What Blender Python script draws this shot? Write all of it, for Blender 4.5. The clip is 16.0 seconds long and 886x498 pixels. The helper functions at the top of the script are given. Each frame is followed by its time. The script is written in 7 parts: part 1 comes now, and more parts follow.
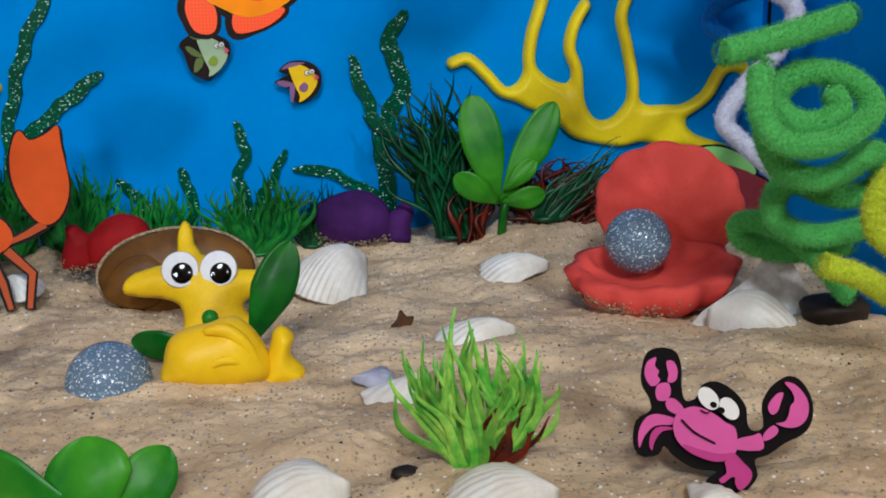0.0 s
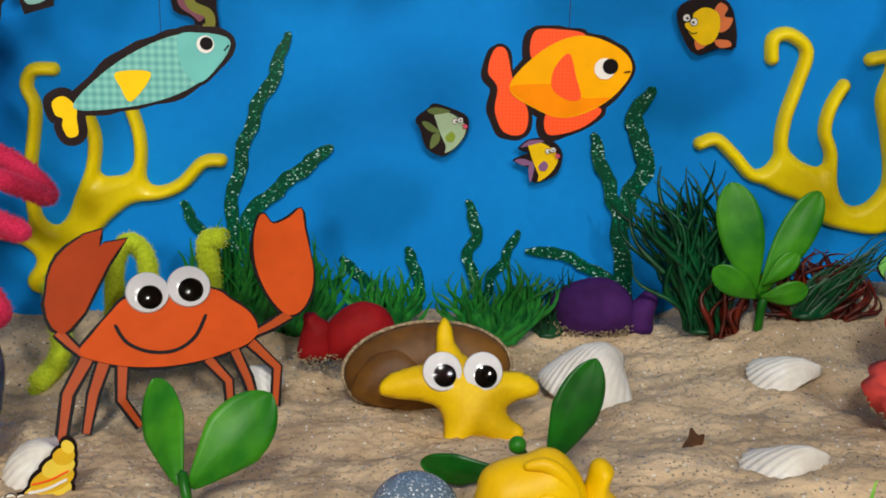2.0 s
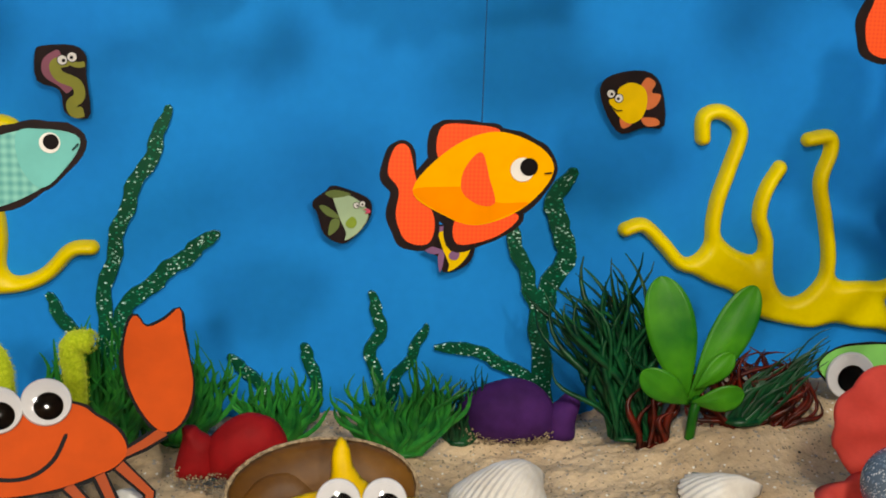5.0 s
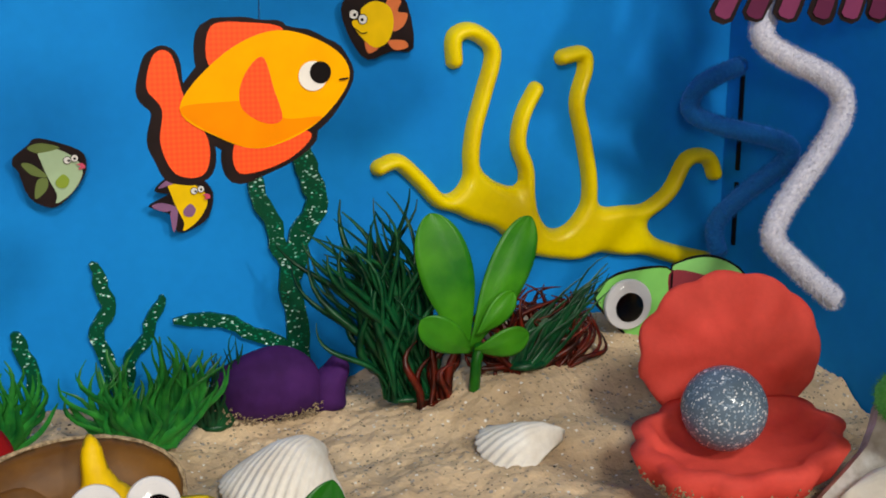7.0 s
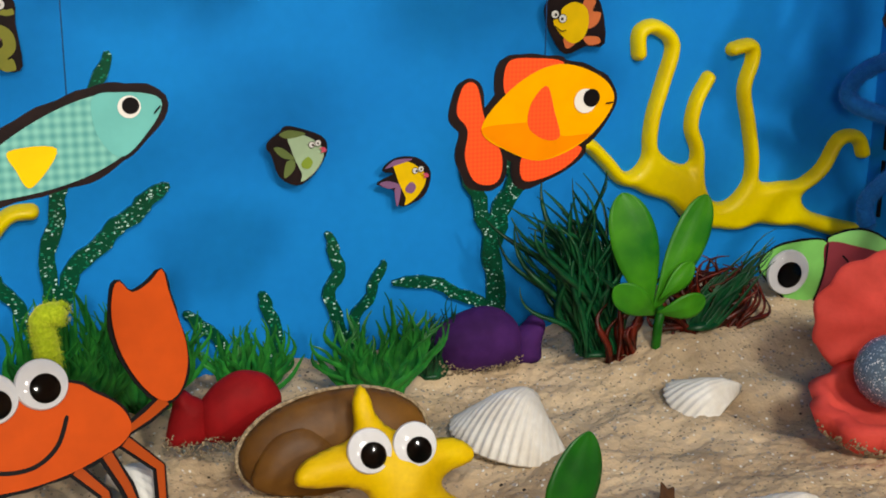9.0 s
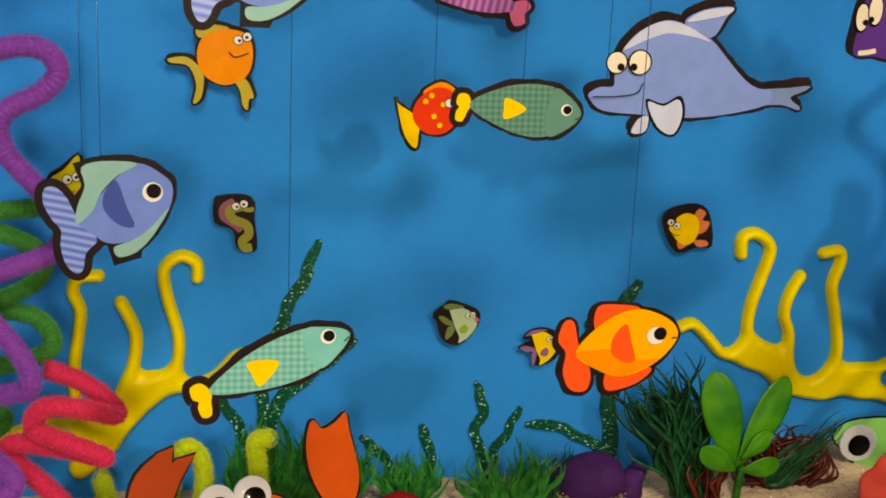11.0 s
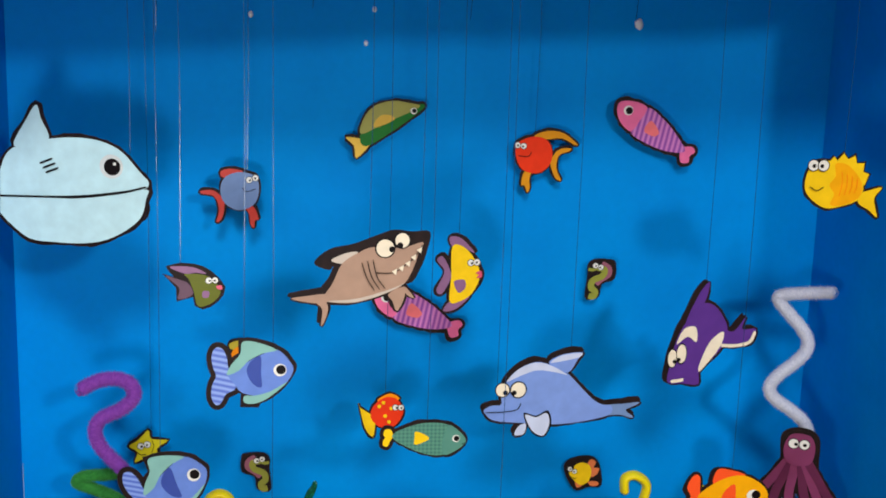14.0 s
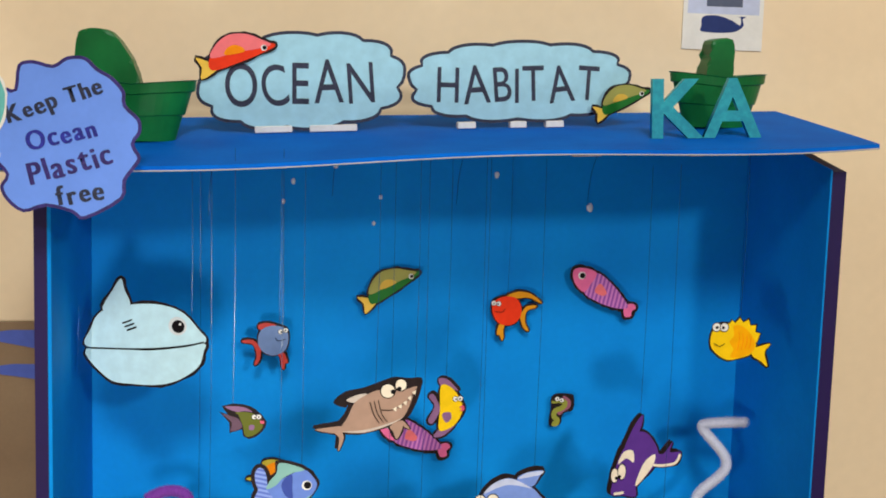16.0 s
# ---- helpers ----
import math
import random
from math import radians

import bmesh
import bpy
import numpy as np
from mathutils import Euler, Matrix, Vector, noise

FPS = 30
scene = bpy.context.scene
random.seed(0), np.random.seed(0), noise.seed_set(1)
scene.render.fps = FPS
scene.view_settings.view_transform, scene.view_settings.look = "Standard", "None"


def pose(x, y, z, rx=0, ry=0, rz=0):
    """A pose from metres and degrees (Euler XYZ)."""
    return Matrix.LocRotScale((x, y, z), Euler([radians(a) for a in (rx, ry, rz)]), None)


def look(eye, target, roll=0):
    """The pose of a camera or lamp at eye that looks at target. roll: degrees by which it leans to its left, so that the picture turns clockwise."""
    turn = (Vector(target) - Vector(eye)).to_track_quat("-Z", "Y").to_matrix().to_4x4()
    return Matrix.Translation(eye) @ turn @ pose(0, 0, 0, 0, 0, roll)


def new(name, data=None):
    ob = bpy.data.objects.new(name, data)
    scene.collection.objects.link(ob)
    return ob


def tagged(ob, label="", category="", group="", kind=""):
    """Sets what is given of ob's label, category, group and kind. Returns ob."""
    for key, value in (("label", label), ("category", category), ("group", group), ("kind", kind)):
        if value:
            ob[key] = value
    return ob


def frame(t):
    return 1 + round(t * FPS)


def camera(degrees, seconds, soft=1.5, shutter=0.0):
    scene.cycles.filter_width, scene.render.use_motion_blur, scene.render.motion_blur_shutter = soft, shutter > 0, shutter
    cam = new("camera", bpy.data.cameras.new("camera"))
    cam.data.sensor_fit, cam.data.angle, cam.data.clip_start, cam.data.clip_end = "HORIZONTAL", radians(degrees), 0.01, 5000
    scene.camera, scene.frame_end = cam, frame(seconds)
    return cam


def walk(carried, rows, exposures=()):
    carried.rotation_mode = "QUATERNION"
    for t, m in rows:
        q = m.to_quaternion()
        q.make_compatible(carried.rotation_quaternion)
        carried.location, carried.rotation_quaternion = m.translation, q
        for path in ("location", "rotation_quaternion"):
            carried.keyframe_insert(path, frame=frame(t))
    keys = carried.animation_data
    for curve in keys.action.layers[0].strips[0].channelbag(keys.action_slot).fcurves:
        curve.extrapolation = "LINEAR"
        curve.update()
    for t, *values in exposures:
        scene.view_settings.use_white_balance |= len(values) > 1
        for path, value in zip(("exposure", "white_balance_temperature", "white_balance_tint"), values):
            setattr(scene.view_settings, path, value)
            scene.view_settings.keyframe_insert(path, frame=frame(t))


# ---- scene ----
import collections
from mathutils.geometry import delaunay_2d_cdt

cam = camera(38.00, 16.0, soft=1.8)
PATH = [
    (0, (0.0453, -0.4970, 0.1313), (0.0688, -0.2078, 0.0551), -0.11),
    (0.5, (0.0263, -0.4748, 0.1400), (0.0522, -0.1856, 0.0646), 0.12),
    (1, (0.0140, -0.4640, 0.1466), (0.0389, -0.1744, 0.0724), 0.48),
    (1.5, (-0.0040, -0.4610, 0.1506), (0.0157, -0.1709, 0.0769), 0.79),
    (2, (-0.0245, -0.4583, 0.1517), (-0.0110, -0.1680, 0.0774), 0.91),
    (2.5, (-0.0405, -0.4570, 0.1550), (-0.0344, -0.1667, 0.0799), 0.74),
    (3, (-0.0584, -0.4489, 0.1532), (-0.0582, -0.1586, 0.0774), 0.42),
    (3.5, (-0.0800, -0.4382, 0.1526), (-0.0813, -0.1477, 0.0774), 0.22),
    (4, (-0.0719, -0.4194, 0.1595), (-0.0687, -0.1282, 0.0876), 0.48),
    (4.5, (-0.0487, -0.4086, 0.1613), (-0.0328, -0.1168, 0.0933), 1.12),
    (5, (-0.0173, -0.4090, 0.1613), (0.0156, -0.1184, 0.0945), 1.88),
    (5.2, (-0.0085, -0.4084, 0.1590), (0.0324, -0.1187, 0.0925), 2.27),
    (7.3, (-0.0510, -0.3490, 0.1380), (0.749, 1.419, -0.344), -0.3),
    (7.5, (-0.0650, -0.3450, 0.1430), (0.758, 1.394, -0.404), -0.2),
    (8, (-0.0760, -0.3380, 0.1490), (0.728, 1.400, -0.429), -0.5),
    (8.2, (-0.0840, -0.3430, 0.1510), (0.696, 1.404, -0.433), -0.5),
    (10.3, (-0.0950, -0.4601, 0.2082), (-0.0318, -0.1772, 0.1310), 1.97),
    (10.5, (-0.0960, -0.4684, 0.2175), (-0.0362, -0.1846, 0.1409), 2.06),
    (11, (-0.0985, -0.4794, 0.2344), (-0.0458, -0.1938, 0.1593), 2.22),
    (11.5, (-0.0988, -0.4958, 0.2584), (-0.0527, -0.2088, 0.1841), 2.12),
    (12, (-0.0948, -0.5074, 0.2851), (-0.0520, -0.2195, 0.2125), 2.22),
    (12.5, (-0.0927, -0.5190, 0.3141), (-0.0521, -0.2304, 0.2432), 2.30),
    (13, (-0.0924, -0.5409, 0.3331), (-0.0540, -0.2515, 0.2640), 2.34),
    (13.5, (-0.0697, -0.6032, 0.3600), (-0.0328, -0.3127, 0.2950), 2.16),
    (14, (-0.0660, -0.6618, 0.3818), (-0.0336, -0.3700, 0.3203), 1.71),
    (14.5, (-0.0584, -0.7242, 0.4209), (-0.0314, -0.4297, 0.3707), 1.26),
    (15, (-0.0524, -0.7605, 0.4364), (-0.0323, -0.4642, 0.3939), 1.30),
    (15.5, (-0.0743, -0.7984, 0.4388), (-0.0524, -0.5017, 0.4001), 1.60),
    (16, (-0.0758, -0.8249, 0.4389), (-0.0449, -0.5290, 0.4009), 1.74),
]
walk(cam, [(t, look(eye, target, roll)) for t, eye, target, roll in PATH],
     [(0, -0.20, 5850, 12), (2.0, -0.14, 6650, 12), (3.5, -0.08, 6600, 12), (5.2, -0.08, 7350, 12), (8.2, -0.02, 6700, 12), (10.3, -0.15, 8200, 12), (12.7, -0.18, 9700, 12), (13.9, -0.14, 6500, 10), (14.6, -0.10, 6050, 10), (16, -0.12, 6600, 10)])

# ---------- world and lights ----------
world = bpy.data.worlds.new("room_light")
world.use_nodes = True
scene.world = world
bg = world.node_tree.nodes["Background"]
bg.inputs[0].default_value = (1.0, 0.93, 0.84, 1)
bg.inputs[1].default_value = 0.26


def area(name, eye, target, size, watts, colour):
    lamp = bpy.data.lights.new(name, "AREA")
    lamp.shape, lamp.size, lamp.energy, lamp.color = "DISK", size, watts, colour
    ob = new(name, lamp)
    ob.matrix_world = look(eye, target)
    return ob


# the room's ceiling lamp in front of the box, and an added still fill standing in for the phone's torch
area("ceiling_lamp", (-0.06, -2.1, 1.68), (0, 0, 0.2), 0.44, 29, (0.98, 1.0, 0.95))
area("wall_lamp", (0.74, -2.1, 1.05), (0, 0, 0.2), 0.16, 14.5, (0.98, 1.0, 0.95))
# Broad fixed fill added near the camera; a carried torch would move.
torch = bpy.data.lights.new("torch_fill", "SPOT")
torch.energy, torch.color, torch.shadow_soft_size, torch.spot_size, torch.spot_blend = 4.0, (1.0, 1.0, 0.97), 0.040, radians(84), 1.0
new("torch_fill", torch).matrix_world = look((-0.15, -0.58, 0.23), (-0.06, 0.0, 0.21))

# ---------- helpers ----------
MM = 0.001


def sock(node, name, value):
    node.inputs[name].default_value = value


def paint(name, colour, rough=0.6, other=None, scale=60.0, amount=0.5, bump=0.15, bump_scale=400.0, metal=0.0,
          sheen=0.0, transmission=0.0, coat=0.0, specular=0.28):
    """A surface with colour varied at two scales and a fine relief. Scales are per metre."""
    m = bpy.data.materials.new(name)
    m.use_nodes = True
    n, link = m.node_tree.nodes, m.node_tree.links
    b = n["Principled BSDF"]
    sock(b, "Roughness", rough), sock(b, "Metallic", metal), sock(b, "Sheen Weight", sheen)
    sock(b, "Transmission Weight", transmission), sock(b, "Coat Weight", coat), sock(b, "Specular IOR Level", specular)
    tc = n.new("ShaderNodeTexCoord")
    a = n.new("ShaderNodeTexNoise")
    sock(a, "Scale", scale), sock(a, "Detail", 5.0)
    f = n.new("ShaderNodeTexNoise")
    sock(f, "Scale", bump_scale), sock(f, "Detail", 3.0)
    link.new(tc.outputs["Object"], a.inputs["Vector"]), link.new(tc.outputs["Object"], f.inputs["Vector"])
    ramp = n.new("ShaderNodeValToRGB")
    ramp.color_ramp.elements[0].position, ramp.color_ramp.elements[1].position = 0.35, 0.68
    second = other or tuple(c * (1 - 0.28 * amount) for c in colour)
    ramp.color_ramp.elements[0].color, ramp.color_ramp.elements[1].color = (*second, 1), (*colour, 1)
    link.new(a.outputs["Fac"], ramp.inputs["Fac"])
    mix = n.new("ShaderNodeMixRGB")
    mix.blend_type = "MULTIPLY"
    sock(mix, "Fac", 0.25 * amount)
    link.new(ramp.outputs["Color"], mix.inputs["Color1"]), link.new(f.outputs["Fac"], mix.inputs["Color2"])
    link.new(mix.outputs["Color"], b.inputs["Base Color"])
    bp = n.new("ShaderNodeBump")
    sock(bp, "Strength", bump), sock(bp, "Distance", 0.0004)
    link.new(f.outputs["Fac"], bp.inputs["Height"]), link.new(bp.outputs["Normal"], b.inputs["Normal"])
    return m


def printed(name, colour, other, kind="stripes", scale=300.0, turn=0.0, rough=0.4):
    """Printed paper with stripes or checks."""
    m = bpy.data.materials.new(name)
    m.use_nodes = True
    n, link = m.node_tree.nodes, m.node_tree.links
    b = n["Principled BSDF"]
    sock(b, "Roughness", rough)
    tc, mp = n.new("ShaderNodeTexCoord"), n.new("ShaderNodeMapping")
    mp.inputs["Rotation"].default_value = (0, radians(turn), 0)
    link.new(tc.outputs["Object"], mp.inputs["Vector"])
    mix = n.new("ShaderNodeMixRGB")
    mix.inputs["Color1"].default_value, mix.inputs["Color2"].default_value = (*colour, 1), (*other, 1)
    waves = []
    for axis in ("Z",) if kind == "stripes" else ("X", "Z"):
        w = n.new("ShaderNodeTexWave")
        w.bands_direction = axis
        sock(w, "Scale", scale), sock(w, "Distortion", 0.4)
        link.new(mp.outputs["Vector"], w.inputs["Vector"])
        waves.append(w.outputs["Fac"])
    fac = waves[0]
    if len(waves) > 1:
        mul = n.new("ShaderNodeMath")
        mul.operation, mul.use_clamp = "MULTIPLY_ADD", True
        half = n.new("ShaderNodeMath")
        half.operation = "MULTIPLY"
        sock(half, 1, 0.5)
        link.new(waves[1], half.inputs[0])
        link.new(waves[0], mul.inputs[0]), sock(mul, 1, 0.5), link.new(half.outputs[0], mul.inputs[2])
        fac = mul.outputs[0]
    link.new(fac, mix.inputs["Fac"])
    link.new(mix.outputs["Color"], b.inputs["Base Color"])
    return m


def part(name, bm, material, parent=None, label="", smooth=False):
    me = bpy.data.meshes.new(name)
    bmesh.ops.recalc_face_normals(bm, faces=bm.faces[:])
    bm.to_mesh(me)
    bm.free()
    if smooth:
        for p in me.polygons:
            p.use_smooth = True
    for mt in material if isinstance(material, (list, tuple)) else [material]:
        me.materials.append(mt)
    ob = new(name, me)
    if parent:
        ob.parent = parent
    if label:
        ob["label"] = label
    return ob


def thing(name, at, label, category, group="", rx=0, ry=0, rz=0):
    ob = new(name)
    ob.empty_display_size = 0.01
    ob.matrix_world = pose(at[0] * MM, at[1] * MM, at[2] * MM, rx, ry, rz)
    return tagged(ob, label, category, group)


def V(p):
    return Vector((p[0] * MM, p[1] * MM, p[2] * MM))


def smooth_line(pts, closed=False, n=6):
    """A Catmull-Rom curve through the points."""
    pts = [tuple(map(float, p)) for p in pts]
    k, out = len(pts), []
    for i in range(k if closed else k - 1):
        if closed:
            a, b, c, d = (pts[(i + j) % k] for j in (-1, 0, 1, 2))
        else:
            a, b, c, d = pts[max(i - 1, 0)], pts[i], pts[i + 1], pts[min(i + 2, k - 1)]
        for s in range(n):
            t = s / n
            out.append(tuple(0.5 * (2 * q + (r - p) * t + (2 * p - 5 * q + 4 * r - w) * t * t + (3 * q - p - 3 * r + w) * t ** 3)
                             for p, q, r, w in zip(a, b, c, d)))
    if not closed:
        out.append(pts[-1])
    return out


def S(*pts, n=6):
    return smooth_line(pts, True, n)


def E(cx, cz, rx, rz=None, rot=0.0, n=24):
    rz = rx if rz is None else rz
    c, s = math.cos(radians(rot)), math.sin(radians(rot))
    return [(cx + rx * math.cos(a) * c - rz * math.sin(a) * s, cz + rx * math.cos(a) * s + rz * math.sin(a) * c)
            for a in (2 * math.pi * i / n for i in range(n))]


def LN(width, *pts):
    """A drawn line of that width, tapered a little."""
    c = smooth_line(pts, False, 6)
    left, right = [], []
    for i, p in enumerate(c):
        q, r = c[max(i - 1, 0)], c[min(i + 1, len(c) - 1)]
        dx, dz = r[0] - q[0], r[1] - q[1]
        k = math.hypot(dx, dz) or 1
        w = width / 2 * (0.55 if i in (0, len(c) - 1) else 1)
        left.append((p[0] - dz / k * w, p[1] + dx / k * w))
        right.append((p[0] + dz / k * w, p[1] - dx / k * w))
    return left + right[::-1]


def grow(loop, d):
    """The outline moved outwards by d."""
    k = len(loop)
    area2 = sum(loop[i][0] * loop[(i + 1) % k][1] - loop[(i + 1) % k][0] * loop[i][1] for i in range(k))
    sign = 1 if area2 > 0 else -1
    out = []
    for i, p in enumerate(loop):
        q, r = loop[i - 1], loop[(i + 1) % k]
        dx, dz = r[0] - q[0], r[1] - q[1]
        g = math.hypot(dx, dz) or 1
        out.append((p[0] + sign * d * dz / g, p[1] - sign * d * dx / g))
    return out


def spin(loop, deg, flip=False, size=1.0):
    c, s = math.cos(radians(deg)), math.sin(radians(deg))
    f = -1 if flip else 1
    return [((f * x * c - z * s) * size, (f * x * s + z * c) * size) for x, z in loop]


def add_card(bm, loop, y, thick):
    """A flat piece in the upright plane: outline (x, z) in mm, front at y - thick."""
    k = len(loop)
    front = [bm.verts.new(V((x, y - thick, z))) for x, z in loop]
    back = [bm.verts.new(V((x, y, z))) for x, z in loop]
    bm.faces.new(front), bm.faces.new(back[::-1])
    for i in range(k):
        j = (i + 1) % k
        bm.faces.new((front[i], back[i], back[j], front[j]))


def card(loop, y=0.0, thick=0.4):
    bm = bmesh.new()
    add_card(bm, loop, y, thick)
    return bm


def add_tube(bm, pts, radius, sides=10, cap=True):
    """A tube along 3D points (mm); radius is a number or a function of 0..1."""
    pts = [Vector(p) for p in pts]
    rings, side = [], None
    for i, p in enumerate(pts):
        d = (pts[min(i + 1, len(pts) - 1)] - pts[max(i - 1, 0)]).normalized()
        if side is None:
            side = d.cross(Vector((0.3, 0.9, 0.2))).normalized()
        side = (side - d * side.dot(d)).normalized()
        up = d.cross(side)
        r = radius(i / (len(pts) - 1)) if callable(radius) else radius
        rings.append([bm.verts.new((p + (side * math.cos(a) + up * math.sin(a)) * r) * MM)
                      for a in (2 * math.pi * k / sides for k in range(sides))])
    for a, b in zip(rings, rings[1:]):
        for k in range(sides):
            bm.faces.new((a[k], a[(k + 1) % sides], b[(k + 1) % sides], b[k]))
    if cap:
        for ring, end, way in ((rings[0], 0, -1), (rings[-1], -1, 1)):
            d = (pts[end] - pts[1 if end == 0 else -2]).normalized()
            r = radius(0 if end == 0 else 1) if callable(radius) else radius
            tip = bm.verts.new((pts[end] + d * r * 0.7) * MM)
            for k in range(sides):
                bm.faces.new((ring[k], ring[(k + 1) % sides], tip))


def tube(pts, radius, sides=10, cap=True):
    bm = bmesh.new()
    add_tube(bm, pts, radius, sides, cap)
    return bm


def add_box(bm, x0, x1, y0, y1, z0, z1):
    v = [bm.verts.new(V((x, y, z))) for x in (x0, x1) for y in (y0, y1) for z in (z0, z1)]
    for f in ((0, 1, 3, 2), (4, 6, 7, 5), (0, 4, 5, 1), (2, 3, 7, 6), (0, 2, 6, 4), (1, 5, 7, 3)):
        bm.faces.new([v[i] for i in f])


def box(x0, x1, y0, y1, z0, z1, bevel=0.0):
    bm = bmesh.new()
    add_box(bm, x0, x1, y0, y1, z0, z1)
    if bevel:
        bmesh.ops.bevel(bm, geom=bm.edges[:], offset=bevel * MM, segments=2, affect="EDGES", profile=0.5)
    return bm


def ball(centre, rx, ry=None, rz=None, u=20, v=12, wobble=0.0, seed=0.0):
    bm = bmesh.new()
    bmesh.ops.create_uvsphere(bm, u_segments=u, v_segments=v, radius=1.0)
    ry, rz = ry or rx, rz or rx
    for w in bm.verts:
        c = w.co.copy()
        k = 1 + wobble * noise.noise(c * 1.7 + Vector((seed, seed, seed)))
        w.co = V((centre[0] + c.x * rx * k, centre[1] + c.y * ry * k, centre[2] + c.z * rz * k))
    return bm


def join(*bms):
    out = bms[0]
    for b in bms[1:]:
        me = bpy.data.meshes.new("t")
        b.to_mesh(me)
        b.free()
        out.from_mesh(me)
        bpy.data.meshes.remove(me)
    return out


# ---------- materials ----------
def lin(r, g, b):
    """Linear colour from eight-bit values, a little richer than on faded paper."""
    grey = 0.3 * r + 0.59 * g + 0.11 * b
    r, g, b = (min(255, max(0, grey + (c - grey) * 1.12)) for c in (r, g, b))
    return tuple(((c / 255 + 0.055) / 1.055) ** 2.4 if c > 10 else c / 255 / 12.92 for c in (r, g, b))


BLUE = paint("blue_painted_card", lin(12, 143, 220), 0.65, lin(10, 131, 208), 14, 0.5, 0.12, 260, specular=0.08)
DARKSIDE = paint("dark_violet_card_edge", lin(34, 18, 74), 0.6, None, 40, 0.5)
LIDBLUE = paint("blue_lid_paper", lin(4, 108, 206), 0.7, lin(2, 94, 190), 20, 0.5, 0.1, specular=0.04)
CARDEDGE = paint("bare_card_edge", lin(190, 190, 190), 0.8)
WALL = paint("beige_wall_paint", lin(246, 226, 196), 0.8, lin(240, 218, 187), 6, 0.3, 0.1, 120)
CEIL = paint("white_ceiling_paint", lin(232, 228, 220), 0.9)
WOOD = paint("brown_wood", lin(158, 126, 94), 0.5, lin(128, 98, 72), 30, 0.8)
YELLOW = paint("yellow_foam", lin(250, 226, 0), 0.42, lin(240, 212, 0), 80, 0.5, 0.1, 500, coat=0.2)
BLACK = paint("black_marker", lin(16, 12, 14), 0.5, specular=0.12)
BORDER = paint("dark_brown_rim_and_shadow", lin(38, 24, 24), 0.55, lin(24, 15, 16), 160, 0.8, specular=0.16)
WHITE = paint("white_print", lin(238, 236, 232), 0.35, None, 60, 0.3)
PINKLIP = paint("pink_print", lin(214, 92, 120), 0.4)


def ink(name, r, g, b, rough=0.38, amount=0.4):
    return paint(name, lin(r, g, b), rough, None, 120, amount, 0.05, 300, specular=0.14)


# ---------- the room ----------
def structure(name, bm, material, label):
    return tagged(part(name, bm, material), label, kind="structure")


structure("wall_back", box(-2500, 2500, 40, 120, -600, 2000), WALL, "plain beige painted room wall behind the box")
# Unseen walls, ceiling and floor, added to close the room and bounce soft fill.
structure("unseen_wall_front", box(-2500, 2500, -3600, -3500, -600, 2000), WALL, "plain beige painted room wall")
structure("unseen_wall_left", box(-2600, -2500, -3600, 120, -600, 2000), WALL, "plain beige painted room wall")
structure("unseen_wall_right", box(2500, 2600, -3600, 120, -600, 2000), WALL, "plain beige painted room wall")
structure("ceiling", box(-2600, 2600, -3600, 120, 2000, 2060), CEIL, "unseen pale room ceiling")
structure("floor", box(-2600, 2600, -3600, 120, -660, -600), WOOD, "unseen brown wooden room floor")
table = thing("table", (0, -200, -600), "brown wooden table under the craft box", "table")
part("tabletop", box(-700, 700, -260, 230, 560, 585, 2), WOOD, table)
for sx in (-1, 1):
    for sy in (-220, 190):
        part("leg", box(sx * 660 - 25, sx * 660 + 25, sy - 25, sy + 25, 0, 560, 2), WOOD, table)

# ---------- the box ----------
X0, X1, FRONT = -213.0, 211.0, -130.0
crate = thing("display_box", (0, 0, -15), "open cardboard box painted ocean blue inside", "box")


def panel(name, bm, material, label=""):
    return part(name, bm, material, crate, label)


bp = bmesh.new()
add_card(bp, [(X0 - 7, 0), (X1 + 7, 0), (X1 + 7, 433), (X0 - 7, 418)], 6, 6)
panel("back_panel", bp, BLUE)


def side(x0, x1, back, front, material, name, label, flare):
    bm = bmesh.new()
    v = [bm.verts.new(V((x, y, z))) for q in (x0, x1) for x, y, z in ((q + flare, FRONT, 0), (q, -0.2, 0), (q, -0.2, back), (q + flare, FRONT, front))]
    for f in ((3, 2, 1, 0), (4, 5, 6, 7), (0, 1, 5, 4), (1, 2, 6, 5), (2, 3, 7, 6), (3, 0, 4, 7)):
        bm.faces.new([v[i] for i in f])
    panel(name, bm, material, label)


side(X0 - 2, X0, 418, 402, BLUE, "side_panel", "blue painted side panel", 0.5)
side(X1, X1 + 1, 432, 413, BLUE, "side_panel", "blue painted side panel", 3)
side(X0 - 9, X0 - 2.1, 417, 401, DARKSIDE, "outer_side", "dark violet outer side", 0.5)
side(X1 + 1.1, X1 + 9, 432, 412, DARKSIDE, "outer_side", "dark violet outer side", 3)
panel("tray_base", box(-225, 225, -345, 6, -1, 3), BLUE)
panel("tray_front", box(-225, 225, -348, -345, -1, 12), BLUE)
for sx in (-1, 1):
    panel("tray_side", box(sx * 227 - 2, sx * 227 + 2, -348, FRONT - 1.5, -1, 14), BLUE)


LID0 = -15


def lid_top(x, y):
    """Height of the lid's upper face in mm."""
    u = max(0, min(1.08, (y + 158) / 158))
    f = 394 + (x + 166) * 0.052 + 1.6 * math.sin(x * 0.021 + 1) * (1 - u)
    return f + u * (412 + (x + 154) * 0.039 - f)


